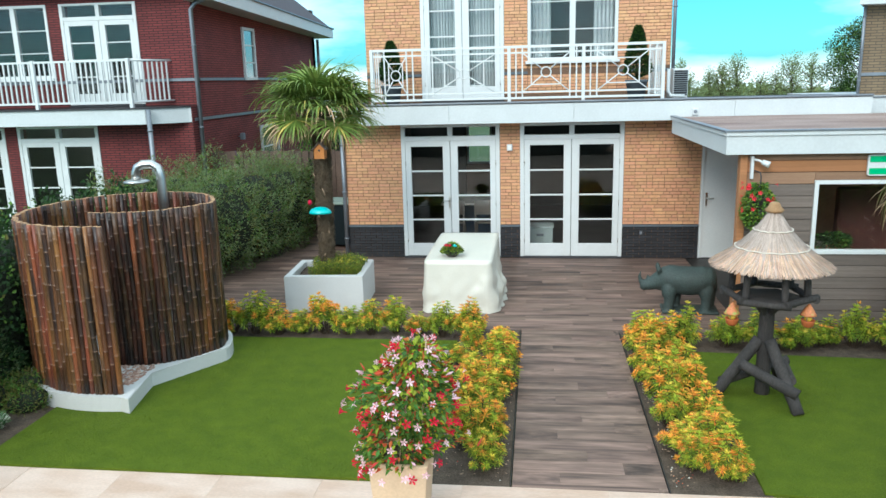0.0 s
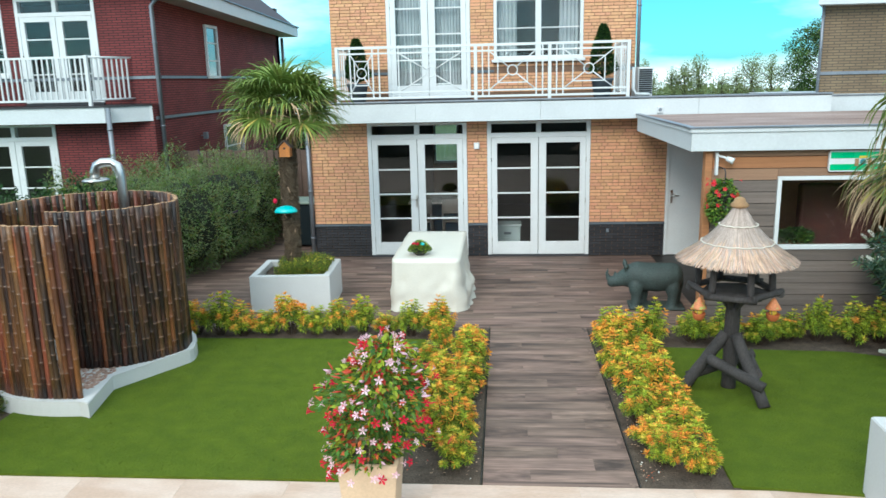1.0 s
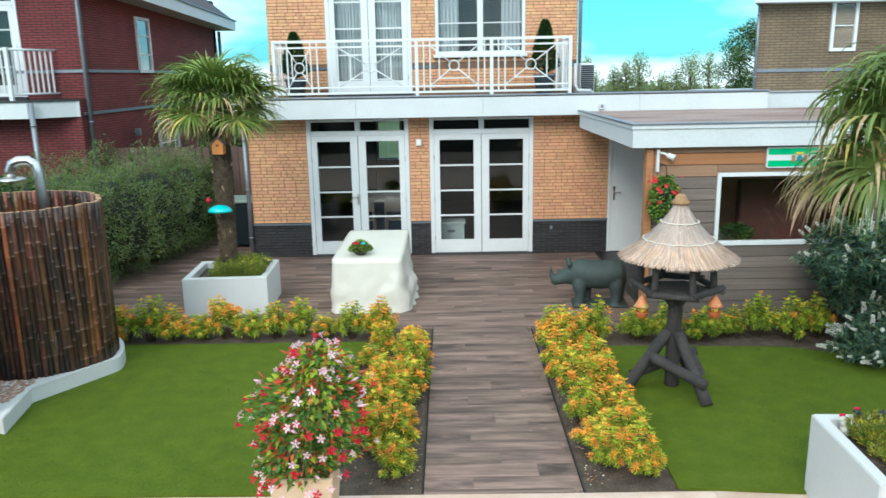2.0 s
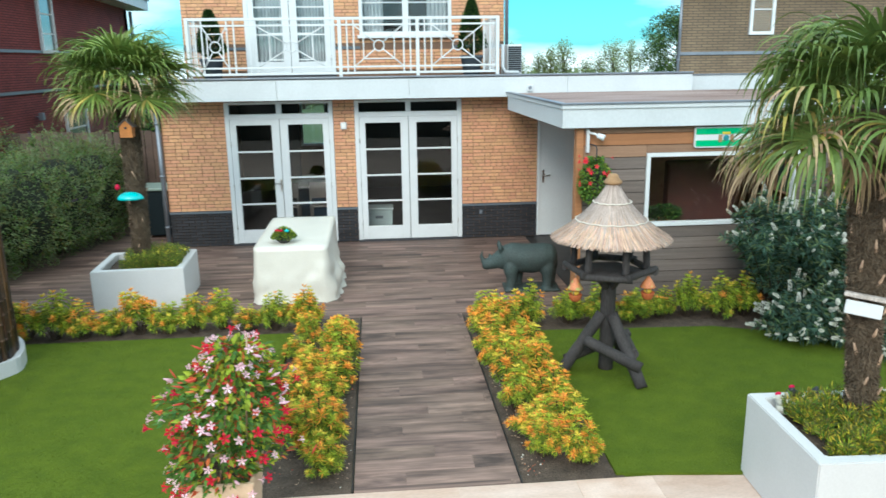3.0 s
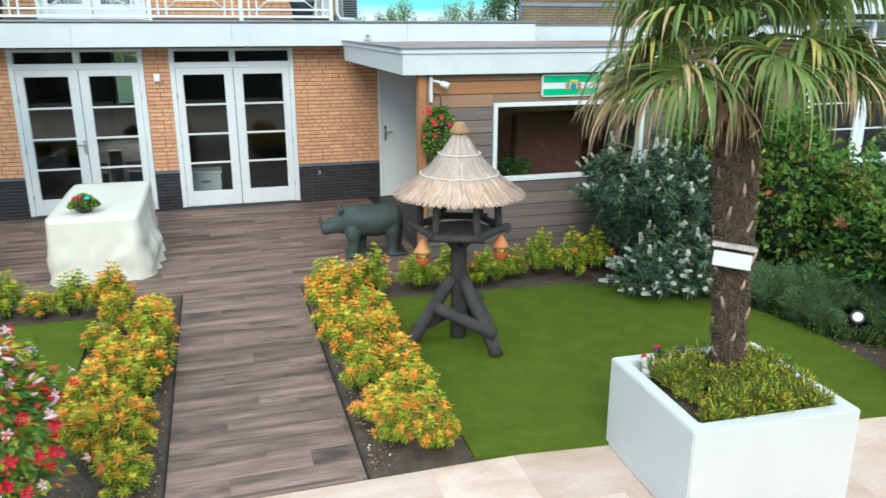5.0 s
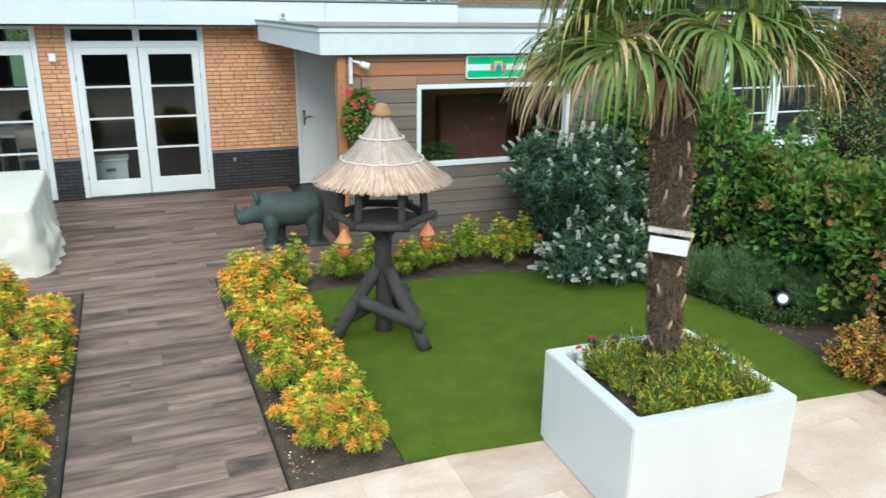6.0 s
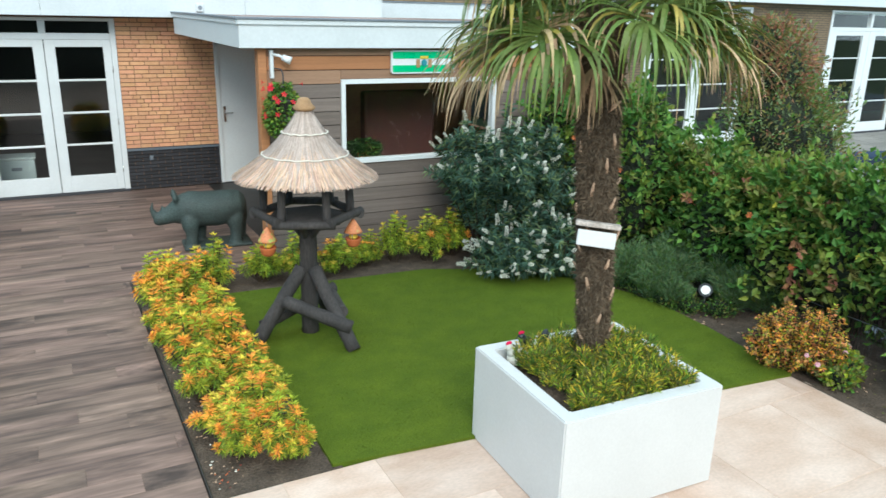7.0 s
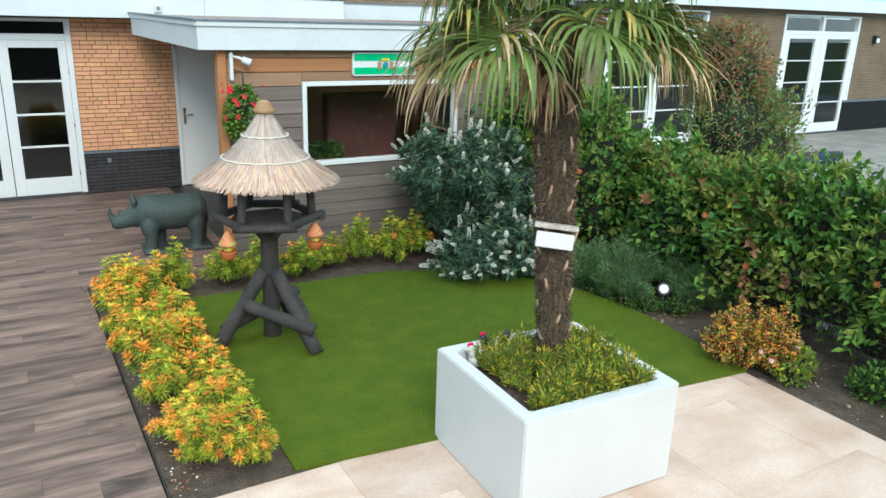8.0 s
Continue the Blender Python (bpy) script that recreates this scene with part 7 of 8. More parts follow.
# white buddleja by the annex
def arching(name, at, roots, stems, low, high, spread, label, category, mats, weights, seed, spike, share, leaf_long=0.095, leaf_wide=0.02, start=0.22, tilt=(0.0, 0.0)):
    """A shrub of arching shoots from its roots, with pairs of lance leaves, and flower spikes at the tips of some."""
    g = np.random.default_rng(seed)
    t = thing(name, at, label, category)
    P, D, L, W = [], [], [], []
    bm = B()
    for i in range(stems):
        r = roots[i % len(roots)]
        a, f = i * 2.39996 + g.uniform(-0.4, 0.4), math.sqrt(g.random())
        top = np.array([r[0] + (spread * f * math.cos(a) + tilt[0] * f) * r[2], r[1] + (spread * f * math.sin(a) + tilt[1] * f) * r[2], (low + (high - low) * (1 - f ** 2.2) * g.uniform(0.75, 1.08)) * r[2]])
        root = np.array([r[0] + 0.08 * math.cos(a), r[1] + 0.08 * math.sin(a), 0.0])
        top = root + (top - root) * g.uniform(0.80, 1.14)
        ctrl = np.array([root[0] * 0.6 + top[0] * 0.4, root[1] * 0.6 + top[1] * 0.4, top[2] * 0.85])
        us = np.linspace(0, 1, 7)
        pts = [(1 - u) ** 2 * root + 2 * u * (1 - u) * ctrl + u * u * top for u in us]
        tube(bm, pts, [0.007, 0.006, 0.006, 0.005, 0.004, 0.003, 0.002], 4, False)
        m = int(np.linalg.norm(top - root) / 0.011)
        u = np.linspace(start, 1.0, m)[:, None]
        q = (1 - u) ** 2 * root + 2 * u * (1 - u) * ctrl + u * u * top
        b = g.random(m) * 6.283
        ax = unit(2 * (1 - u) * (ctrl - root) + 2 * u * (top - ctrl))
        s1 = unit(np.cross(ax, [0.31, 0.17, 0.93]))
        s2 = np.cross(ax, s1)
        dd = unit(np.cos(b)[:, None] * s1 + np.sin(b)[:, None] * s2 + ax * 0.55 + g.normal(size=(m, 3)) * 0.2)
        P.append(q)
        D.append(dd)
        L.append(leaf_long * g.uniform(0.65, 1.2, m))
        W.append(leaf_wide * g.uniform(0.75, 1.15, m))
        if g.random() < share:
            d = ax[-1] + np.array([0.0, 0.0, 0.12])
            piece("flower_spike", spike, t, Matrix.Translation(top) @ Vector((0, 0, 1)).rotation_difference(Vector(d)).to_matrix().to_4x4() @ Matrix.Scale(g.uniform(0.5, 1.1), 4))
    tagged(part("stem_fan", bm, M_TWIG, t), kind="stuff")
    P, D, L, W = (np.concatenate(q) for q in (P, D, L, W))
    N = unit(np.array([0, 0, 1.0]) + g.normal(size=P.shape) * 0.5)
    put_under(new("foliage", leaf_mesh("foliage", P, D, L, W, mats, g.choice(len(mats), len(P), p=weights), N=N, droop=0.25)), t)
    return t


shr = arching("buddleja_hedge", (-5.4, -0.8, 0), [(b[0], b[1], b[2] / 0.95) for b in hb_left], 170, 0.9, 1.78, 0.80, "tall loose grey-green flowering shrubs beside the terrace", "shrub", [M_LEAF_DUSK, M_LEAF_MID, M_LEAF_OLIVE, M_LEAF_DARK], [0.62, 0.16, 0.18, 0.04], 32, PSPIKE, 0.25, 0.085, 0.015)
blob_leaves("foliage_mass", shr, [(*b[:2], b[2] - 0.08, *b[3:5], b[5] - 0.14) for b in hb_left], 76000, 0.062, 0.013, [M_LEAF_DUSK, M_LEAF_MID, M_LEAF_OLIVE, M_LEAF_DARK], [0.60, 0.16, 0.20, 0.04], 132, rough=0.5, thick=0.3, up=0.15)
PINK_TUFT = panicle_mesh("flower_head", M_PINK, 0.03, 0.03)
BUD_MATS = [M_LEAF_BLUE, M_LEAF_DARK, M_LEAF_DUSK]
arching("white_buddleja", (5.2, -4.9, 0), [(5.15, -4.85, 1.0), (5.45, -4.8, 1.05), (5.8, -4.9, 1.0), (5.3, -5.0, 0.9), (5.65, -5.1, 0.92), (6.1, -4.95, 0.95)], 270, 0.95, 1.42, 0.70, "blue-green butterfly bush with white flower spikes beside the annex", "shrub", BUD_MATS, [0.66, 0.14, 0.20], 34, WSPIKE, 0.40, 0.10, 0.017)
arching("dwarf_buddleja", (5.3, -5.6, 0), [(5.2, -5.55, 1.0), (5.48, -5.65, 1.0), (5.72, -5.8, 0.95), (5.12, -5.45, 0.9)], 170, 0.10, 0.66, 0.48, "low blue-green butterfly bush full of white flower spikes", "shrub", BUD_MATS, [0.70, 0.10, 0.20], 35, WSPIKE, 0.72, 0.10, 0.018, tilt=(-0.12, -0.12))
# yellow flowers over the ground cover of the terrace planter
YELLOWSTAR = flower_mesh("blossom", M_LEAF_YELLOW, 0.026, 6)
cover = thing("yellow_flowers", (PA[0] + 0.22, PA[1], 0.66), "small yellow flowers over the ground cover in the terrace planter", "flowers")
for k in range(26):
    piece("blossom", YELLOWSTAR, cover, pose(PA[0] + 0.20 + g2.normal() * 0.13, PA[1] + 0.02 + g2.normal() * 0.13, 0.665 + g2.uniform(-0.03, 0.02), g2.uniform(-30, 40), g2.uniform(-30, 30), 0))

# climbing hedge on the right boundary
hb = []
y = -12.6
while y < -4.3:
    lift = 0.02 * min(1.0, max(0.0, (-7.4 - y) / 0.7))      # the hedge is taller towards the paving
    hb.append((6.98 + g2.uniform(-0.08, 0.08), y, 0.66 + lift, 0.40 + g2.uniform(-0.10, 0.12), 0.42, 0.76 + lift + g2.uniform(-0.14, 0.14)))
    y += 0.36
hb += [(6.45, -5.2, 1.05, 0.42, 0.5, 0.95), (6.55, -5.8, 1.0, 0.42, 0.5, 0.85), (6.2, -4.75, 1.1, 0.3, 0.4, 0.95), (6.75, -4.75, 1.25, 0.45, 0.4, 0.8), (7.3, -4.8, 1.15, 0.5, 0.4, 0.75)]
climb = bush("climbing_hedge", (6.98, -8, 0), hb, 80000, 0.085, 0.050, [M_LEAF_DARK, M_LEAF_MID, M_LEAF_FRESH, M_LEAF_LIVELY, M_LEAF_OLIVE, M_LEAF_RUST], [0.16, 0.16, 0.24, 0.27, 0.14, 0.03], 36, "bright green climbing hedge with red and yellow flowers", "hedge", rough=0.55, thick=0.4, up=0.15, patch=0.6, bare=0.95)
P, D, I = [], [], []
for k in range(820):
    i = int(g2.integers(len(hb)))
    d = unit(np.array([[g2.uniform(-1, 0.3), g2.uniform(-0.8, 0.6), g2.uniform(-0.2, 1.3)]]))[0]
    c = np.array(hb[i][:3]) + d * np.array(hb[i][3:]) * 0.92
    grow = unit((d + np.array([0, 0, 0.25]) + g2.normal(size=3) * 0.35)[None])[0]
    long = g2.uniform(0.12, 0.38)
    m = int(long / 0.016)
    u = np.linspace(0, 1, m)[:, None]
    P.append(c + grow * u * long + np.array([0, 0, -0.30]) * long * u ** 2)
    D.append(unit(grow + g2.normal(size=(m, 3)) * 0.8))
    rusty = 0.06 if c[2] > 0.8 and c[1] < -6.0 else 0.03
    I.append(np.full(m, 4 if g2.random() < rusty else int(g2.choice(4, p=[0.20, 0.30, 0.34, 0.16]))))
P, D, I = np.concatenate(P), np.concatenate(D), np.concatenate(I)
put_under(new("shoot_mass", leaf_mesh("shoot_mass", P, D, g2.uniform(0.055, 0.110, len(P)), 0.044, [M_LEAF_MID, M_LEAF_FRESH, M_LEAF_LIVELY, M_LEAF_OLIVE, M_LEAF_RUST], I)), climb)
ORANGEFLOWER = flower_mesh("blossom", M_CORAL, 0.035, 6)
YELLOWFLOWER = flower_mesh("blossom", M_LEAF_YELLOW, 0.035, 6)
for k in range(34):
    i = int(g2.integers(4, len(hb)))
    d = Vector((-1, g2.uniform(-0.6, 0.3), g2.uniform(-0.4, 1.2))).normalized()
    c = Vector(hb[i][:3]) + Vector((d.x * hb[i][3], d.y * hb[i][4], d.z * hb[i][5])) * 1.05
    piece("blossom", ORANGEFLOWER if k % 3 else YELLOWFLOWER, climb, pose(*c, 60, 0, -70 + g2.uniform(-40, 40)))
wire = thing("reed_fence", (7.02, -8, 0), "brown reed and wire fence inside the climbing hedge", "fence")
V, F = [], []
for k in range(560):
    y = -12.5 + k * 0.0148 + g2.uniform(-0.004, 0.004)
    x, h, w = 6.78 + g2.uniform(-0.012, 0.012), 1.15 + g2.uniform(-0.1, 0.06), 0.004
    i = len(V)
    V += [(x - w, y, 0.0), (x, y - w, 0.0), (x + w, y, 0.0), (x - w, y, h), (x, y - w, h), (x + w, y, h)]
    F += [(i, i + 1, i + 4, i + 3), (i + 1, i + 2, i + 5, i + 4)]
me = bpy.data.meshes.new("reeds")
me.from_pydata(V, [], F)
me.materials.append(M_FENCE)
tagged(put_under(new("reeds", me), wire), kind="stuff")
for z in (0.3, 0.75, 1.05):
    bm = B()
    tube(bm, [(6.76, -12.5, z), (6.76, -4.3, z)], 0.004, 5)
    part("wire", bm, M_ZINC, wire)

# red-tipped shrub in the neighbouring garden
hb = [(9.45, -5.2, 1.4, 0.75, 0.6, 0.7), (9.4, -5.1, 2.1, 0.55, 0.5, 0.55), (10.0, -5.2, 1.0, 0.75, 0.6, 0.75), (10.2, -5.0, 1.5, 0.5, 0.5, 0.5), (9.1, -5.1, 2.4, 0.35, 0.3, 0.35)]
pho = bush("photinia", (9.4, -5.2, 0), [hb[0], hb[2], hb[3]], 15000, 0.07, 0.028, [M_LEAF_DUSK, M_LEAF_OLIVE, M_LEAF_MID, M_LEAF_RUST], [0.30, 0.42, 0.20, 0.08], 37, "tall red-tipped photinia in the neighbouring garden", "shrub", rough=0.6, thick=0.55)
bm = B()
tube(bm, [(9.5, -5.15, -0.02), (9.5, -5.15, 0.7), (9.42, -5.15, 1.5), (9.4, -5.1, 2.2)], [0.04, 0.035, 0.028, 0.015], 7)
part("stem", bm, M_TWIG, pho)
blob_leaves("young_foliage", pho, [hb[1], hb[4]], 8000, 0.07, 0.026, [M_LEAF_RUST, M_LEAF_OLIVE, M_LEAF_DUSK], [0.48, 0.34, 0.18], 137, rough=0.6, thick=0.6)

# lavender, rusty spiraea and small edging plants
def tufted(name, blobs, n, long, wide, mats, weights, seed, label, category, fan=0.9):
    """Fine upright shoots that fan out of several roots."""
    g = np.random.default_rng(seed)
    t = thing(name, (blobs[0][0], blobs[0][1], 0), label, category)
    b = np.array(blobs, float)
    pick = g.integers(0, len(b), n)
    a, f, u = g.random(n) * 6.283, np.sqrt(g.random(n)), g.random(n) ** 0.6
    P = np.stack([b[pick, 0] + b[pick, 2] * f * np.cos(a) * (0.35 + 0.65 * u), b[pick, 1] + b[pick, 2] * f * np.sin(a) * (0.35 + 0.65 * u), b[pick, 3] * u * (1 - 0.35 * f ** 2) + 0.005], 1)
    D = unit(np.stack([np.cos(a) * f * fan, np.sin(a) * f * fan, np.full(n, 1.0)], 1) + g.normal(size=(n, 3)) * 0.32)
    P[:, 2] *= 1 + 0.22 * np.sin(P[:, 0] * 17 + pick) * np.sin(P[:, 1] * 15)
    for c in range(len(b)):
        q = pick == c
        put_under(new("clump", leaf_mesh("clump", P[q], D[q], long * g.uniform(0.5, 1.6, q.sum()), wide, mats, g.choice(len(mats), q.sum(), p=weights))), t)
    return t


tufted("lavender", [(6.05, -6.4, 0.36, 0.46), (6.28, -6.75, 0.38, 0.50), (6.70, -7.12, 0.34, 0.50), (6.78, -7.55, 0.30, 0.42), (6.56, -7.36, 0.26, 0.40), (6.04, -6.80, 0.24, 0.34), (6.10, -7.02, 0.18, 0.24), (6.5, -6.6, 0.38, 0.54), (6.75, -7.1, 0.3, 0.46)], 66000, 0.044, 0.0030, [M_LAVENDER, M_LEAF_MID, M_LEAF_DUSK], [0.62, 0.18, 0.20], 41, "silver-green lavender clump in the far bed beside the lawn", "lavender")
arching("spiraea", (6.0, -8.55, 0), [(5.98, -8.46, 1.0), (6.10, -8.58, 0.92), (5.88, -8.38, 0.85), (6.12, -8.72, 0.5)], 330, 0.14, 0.58, 0.33, "low spiraea with rusty orange leaves at the paving corner", "shrub", [M_LEAF_ORANGE, M_LEAF_PEACH, M_LEAF_OLIVE, M_LEAF_LIME], [0.24, 0.34, 0.24, 0.18], 42, PINK_TUFT, 0.008, 0.038, 0.017, start=0.04)
hb = [(6.45, -9.35, 0.10, 0.2, 0.18, 0.12), (6.35, -9.9, 0.08, 0.16, 0.16, 0.1)]
bush("edging_plant", (6.45, -9.35, 0), hb, 1500, 0.05, 0.03, [M_LEAF_MID, M_LEAF_DARK], [0.6, 0.4], 43, "small dark green plant in the far bed", "plant")
hb = [(-5.05, -7.05, 0.10, 0.22, 0.20, 0.15), (-5.2, -6.75, 0.12, 0.25, 0.2, 0.2), (-5.45, -7.1, 0.15, 0.25, 0.25, 0.22)]
bush("edging_plant", (-5.1, -7.0, 0), hb, 3000, 0.045, 0.012, [M_LEAF_OLIVE, M_LEAF_MID], [0.6, 0.4], 44, "feathery olive green plant beside the white plinth", "plant")
hb = [(-5.75, -6.75, 0.3, 0.35, 0.35, 0.42), (-5.6, -7.5, 0.15, 0.3, 0.3, 0.25)]
bush("edging_plant", (-5.7, -6.9, 0), hb, 4500, 0.06, 0.016, [M_LEAF_DARK, M_LEAF_DUSK], [0.6, 0.4], 45, "grey-green plant at the foot of the ivy hedge", "plant")
bush("edging_plant", (6.06, -6.9, 0), [(6.02, -6.35, 0.07, 0.12, 0.2, 0.12), (6.02, -6.65, 0.07, 0.12, 0.2, 0.11), (6.05, -6.95, 0.07, 0.13, 0.18, 0.12), (6.12, -7.17, 0.06, 0.14, 0.13, 0.10), (6.34, -7.40, 0.06, 0.14, 0.12, 0.10)], 4200, 0.035, 0.016, [M_LEAF_DARK, M_LEAF_MID, M_LEAF_OLIVE], [0.5, 0.35, 0.15], 48, "low dark green plants at the foot of the lavender", "plant")
bush("edging_plant", (6.20, -8.80, 0), [(6.20, -8.80, 0.10, 0.13, 0.13, 0.13), (6.06, -8.86, 0.06, 0.10, 0.10, 0.09)], 1100, 0.045, 0.026, [M_LEAF_LIME, M_LEAF_OLIVE, M_LEAF_MID], [0.3, 0.4, 0.3], 47, "small yellow-green plant at the corner of the paving", "plant")
tufted("silver_plant", [(-5.05, -7.55, 0.12, 0.12), (-5.2, -7.75, 0.14, 0.14), (-5.0, -7.85, 0.10, 0.10), (-5.38, -7.5, 0.14, 0.14), (-5.3, -7.95, 0.13, 0.13)], 2600, 0.05, 0.016, [M_LAVENDER, M_WHITEFLOWER], [0.7, 0.3], 46, "small silvery white-leaved plant on bare soil", "plant")

# ground spotlight
SPX, SPY = 6.275, -7.248
sp = thing("garden_spotlight", (SPX, SPY, 0), "round black garden spotlight with a white lens in the lavender bed", "spotlight")
bm = B()
tube(bm, [(SPX, SPY, 0.0), (SPX, SPY, 0.16)], 0.012, 8)
part("spike", bm, M_BLACKPLASTIC, sp)
d = (Vector((0.6, -12.2, 2.6)) - Vector((SPX, SPY, 0.22))).normalized()
c = Vector((SPX, SPY, 0.22))
bm = B()
tube(bm, [c - d * 0.09, c - d * 0.03, c + d * 0.04], [0.04, 0.062, 0.065], 20)
part("housing", bm, M_BLACKPLASTIC, sp)
bm = B()
tube(bm, [c + d * 0.036, c + d * 0.046], 0.044, 20)
part("lens", bm, M_LAMPGLASS, sp, "white lens")

# fallen petals and pale stones on the soil
n = 600
side = rng.random(n) < 0.5
x = np.where(side, rng.uniform(PX1 + 0.04, 1.62, n), rng.uniform(-0.55, PX0 - 0.04, n))
y = rng.uniform(FRONT + 0.04, -4.5, n)
P = np.stack([x, y, np.full(n, 0.035)], 1)
D = unit(np.stack([rng.normal(size=n), rng.normal(size=n), np.full(n, 0.06)], 1))
me = leaf_mesh("fallen_petals", P, D, rng.uniform(0.008, 0.026, n), 0.012, [M_WHITEFLOWER, M_CORAL, M_PALMSTUB], rng.choice(3, n, p=[0.18, 0.10, 0.72]))
tagged(new("fallen_petals", me), "fallen white and orange petals and dry leaves on the soil", "petals", kind="stuff")

n = 700
P = np.stack([rng.uniform(5.95, 6.7, n), rng.uniform(-11.5, -5.7, n), np.full(n, 0.014)], 1)
D = unit(np.stack([rng.normal(size=n), rng.normal(size=n), np.full(n, 0.1)], 1))
me = leaf_mesh("dry_litter", P, D, rng.uniform(0.015, 0.05, n), 0.014, [M_PALMSTUB, M_TWIG, M_LEAF_OLIVE], rng.choice(3, n, p=[0.25, 0.55, 0.2]))
tagged(new("dry_litter", me), "dry leaves and twigs on the soil below the hedge", "leaf litter", kind="stuff")

# ---- potted mandevilla ----
MP = (-0.715, -8.66)
pot = thing("flower_pot", (*MP, 0), "tall square cream stone flower pot on the paving", "flower pot")
bm = B()
rings = []
for h, z in ((0.185, 0.0), (0.222, 0.495), (0.228, 0.50), (0.228, 0.52), (0.195, 0.52), (0.19, 0.44)):
    rings.append([bm.verts.new((MP[0] + sx * h, MP[1] + sy * h, z)) for sx, sy in ((-1, -1), (1, -1), (1, 1), (-1, 1))])
bm.faces.new(rings[0][::-1])
bm.faces.new(rings[-1])
for a, b in zip(rings, rings[1:]):
    for i in range(4):
        bm.faces.new((a[i], a[(i + 1) % 4], b[(i + 1) % 4], b[i]))
bmesh.ops.bevel(bm, geom=list(bm.edges), offset=0.005, segments=2, affect="EDGES")
part("body", bm, M_POT, pot)
bm = B()
box(bm, MP[0] - 0.19, MP[0] + 0.19, MP[1] - 0.19, MP[1] + 0.19, 0.43, 0.47)
part("soil", bm, M_SOIL, pot)
man = thing("mandevilla", (*MP, 0.5), "climbing mandevilla with pale pink and crimson trumpet flowers", "flowering plant")
g = np.random.default_rng(91)


def man_r(u):
    """Half width of the plant at height fraction u."""
    return 0.305 * math.sin(math.pi * min(1.0, 0.22 + u * 0.68)) ** 0.8 * (1 + 0.16 * math.sin(u * 13)) + 0.02


n = 2900
u, a = g.random(n) ** 0.9, g.random(n) * 6.283
r = np.array([man_r(q) for q in u]) * (0.40 + 0.65 * np.sqrt(g.random(n))) * (1 + 0.24 * np.sin(a * 3 + u * 8))
P = np.stack([MP[0] + 0.13 * u + r * np.cos(a), MP[1] + r * np.sin(a), 0.50 + 0.88 * u], 1)
D = unit(np.stack([np.cos(a), np.sin(a), g.uniform(-0.7, 0.7, n)], 1) + g.normal(size=(n, 3)) * 0.35)
top = ((u > 0.72) & (g.random(n) < 0.5)) | (g.random(n) < 0.22)
I = np.where(top, 2, g.choice([0, 1], n, p=[0.6, 0.4]))
I[g.random(n) < 0.17] = 3
put_under(new("foliage", leaf_mesh("foliage", P, D, g.uniform(0.045, 0.085, n), g.uniform(0.024, 0.04, n), [M_LEAF_FRESH, M_LEAF_MID, M_LEAF_LIME, M_CORAL], I)), man)
for k in range(3):
    bm = B()
    a = k * 2.1 + 0.5
    tube(bm, [(MP[0] + 0.15 * math.cos(a), MP[1] + 0.15 * math.sin(a), 0.48), (MP[0] + 0.12 + 0.10 * math.cos(a), MP[1] + 0.10 * math.sin(a), 1.44 - 0.05 * k)], 0.006, 6)
    part("cane", bm, M_PALMSTUB, man, "thin bamboo support cane")
PINKF, PINKF2 = flower_mesh("flower", M_PINK, 0.036), flower_mesh("flower", M_PINK, 0.031, 5, 0.6)
CRIMF = flower_mesh("flower", M_CRIMSON, 0.040, 5, 0.8)
bm = B()
tube(bm, [(0, 0, 0), (0, 0, 0.03), (0.004, 0, 0.075)], [0.004, 0.008, 0.002], 6)
BUD = mesh_of("bud", bm, M_CORAL)
bm = B()
tube(bm, [(0, 0, 0), (0, 0, 0.035), (0.004, 0, 0.065)], [0.004, 0.011, 0.003], 6)
PBUD = mesh_of("bud", bm, M_PINK)
for k in range(250):
    uu = g.uniform(0.10, 1.06) if k % 12 else g.uniform(0.0, 0.1)
    a = g.random() * 6.283
    r = man_r(min(uu, 1)) * g.uniform(0.85, 1.28) * (1 + 0.20 * math.sin(a * 3 + uu * 8)) + 0.02
    if uu < 0.14:
        r *= 1.15
    p = (MP[0] + 0.13 * uu + r * math.cos(a), MP[1] + r * math.sin(a), 0.45 + 0.94 * uu)
    tilt, hd = g.uniform(45, 100), math.degrees(a) + 90 + g.uniform(-35, 35)
    if k % 4 == 3:
        piece("bud", (BUD, PBUD)[k % 3 == 0], man, pose(*p, tilt + g.uniform(-30, 30), 0, hd))
    else:
        low = g.random() < (0.58 if uu < 0.65 else 0.25)
        piece("flower", CRIMF if low else (PINKF, PINKF2)[k % 2], man, pose(*p, tilt, g.uniform(-20, 20), hd))

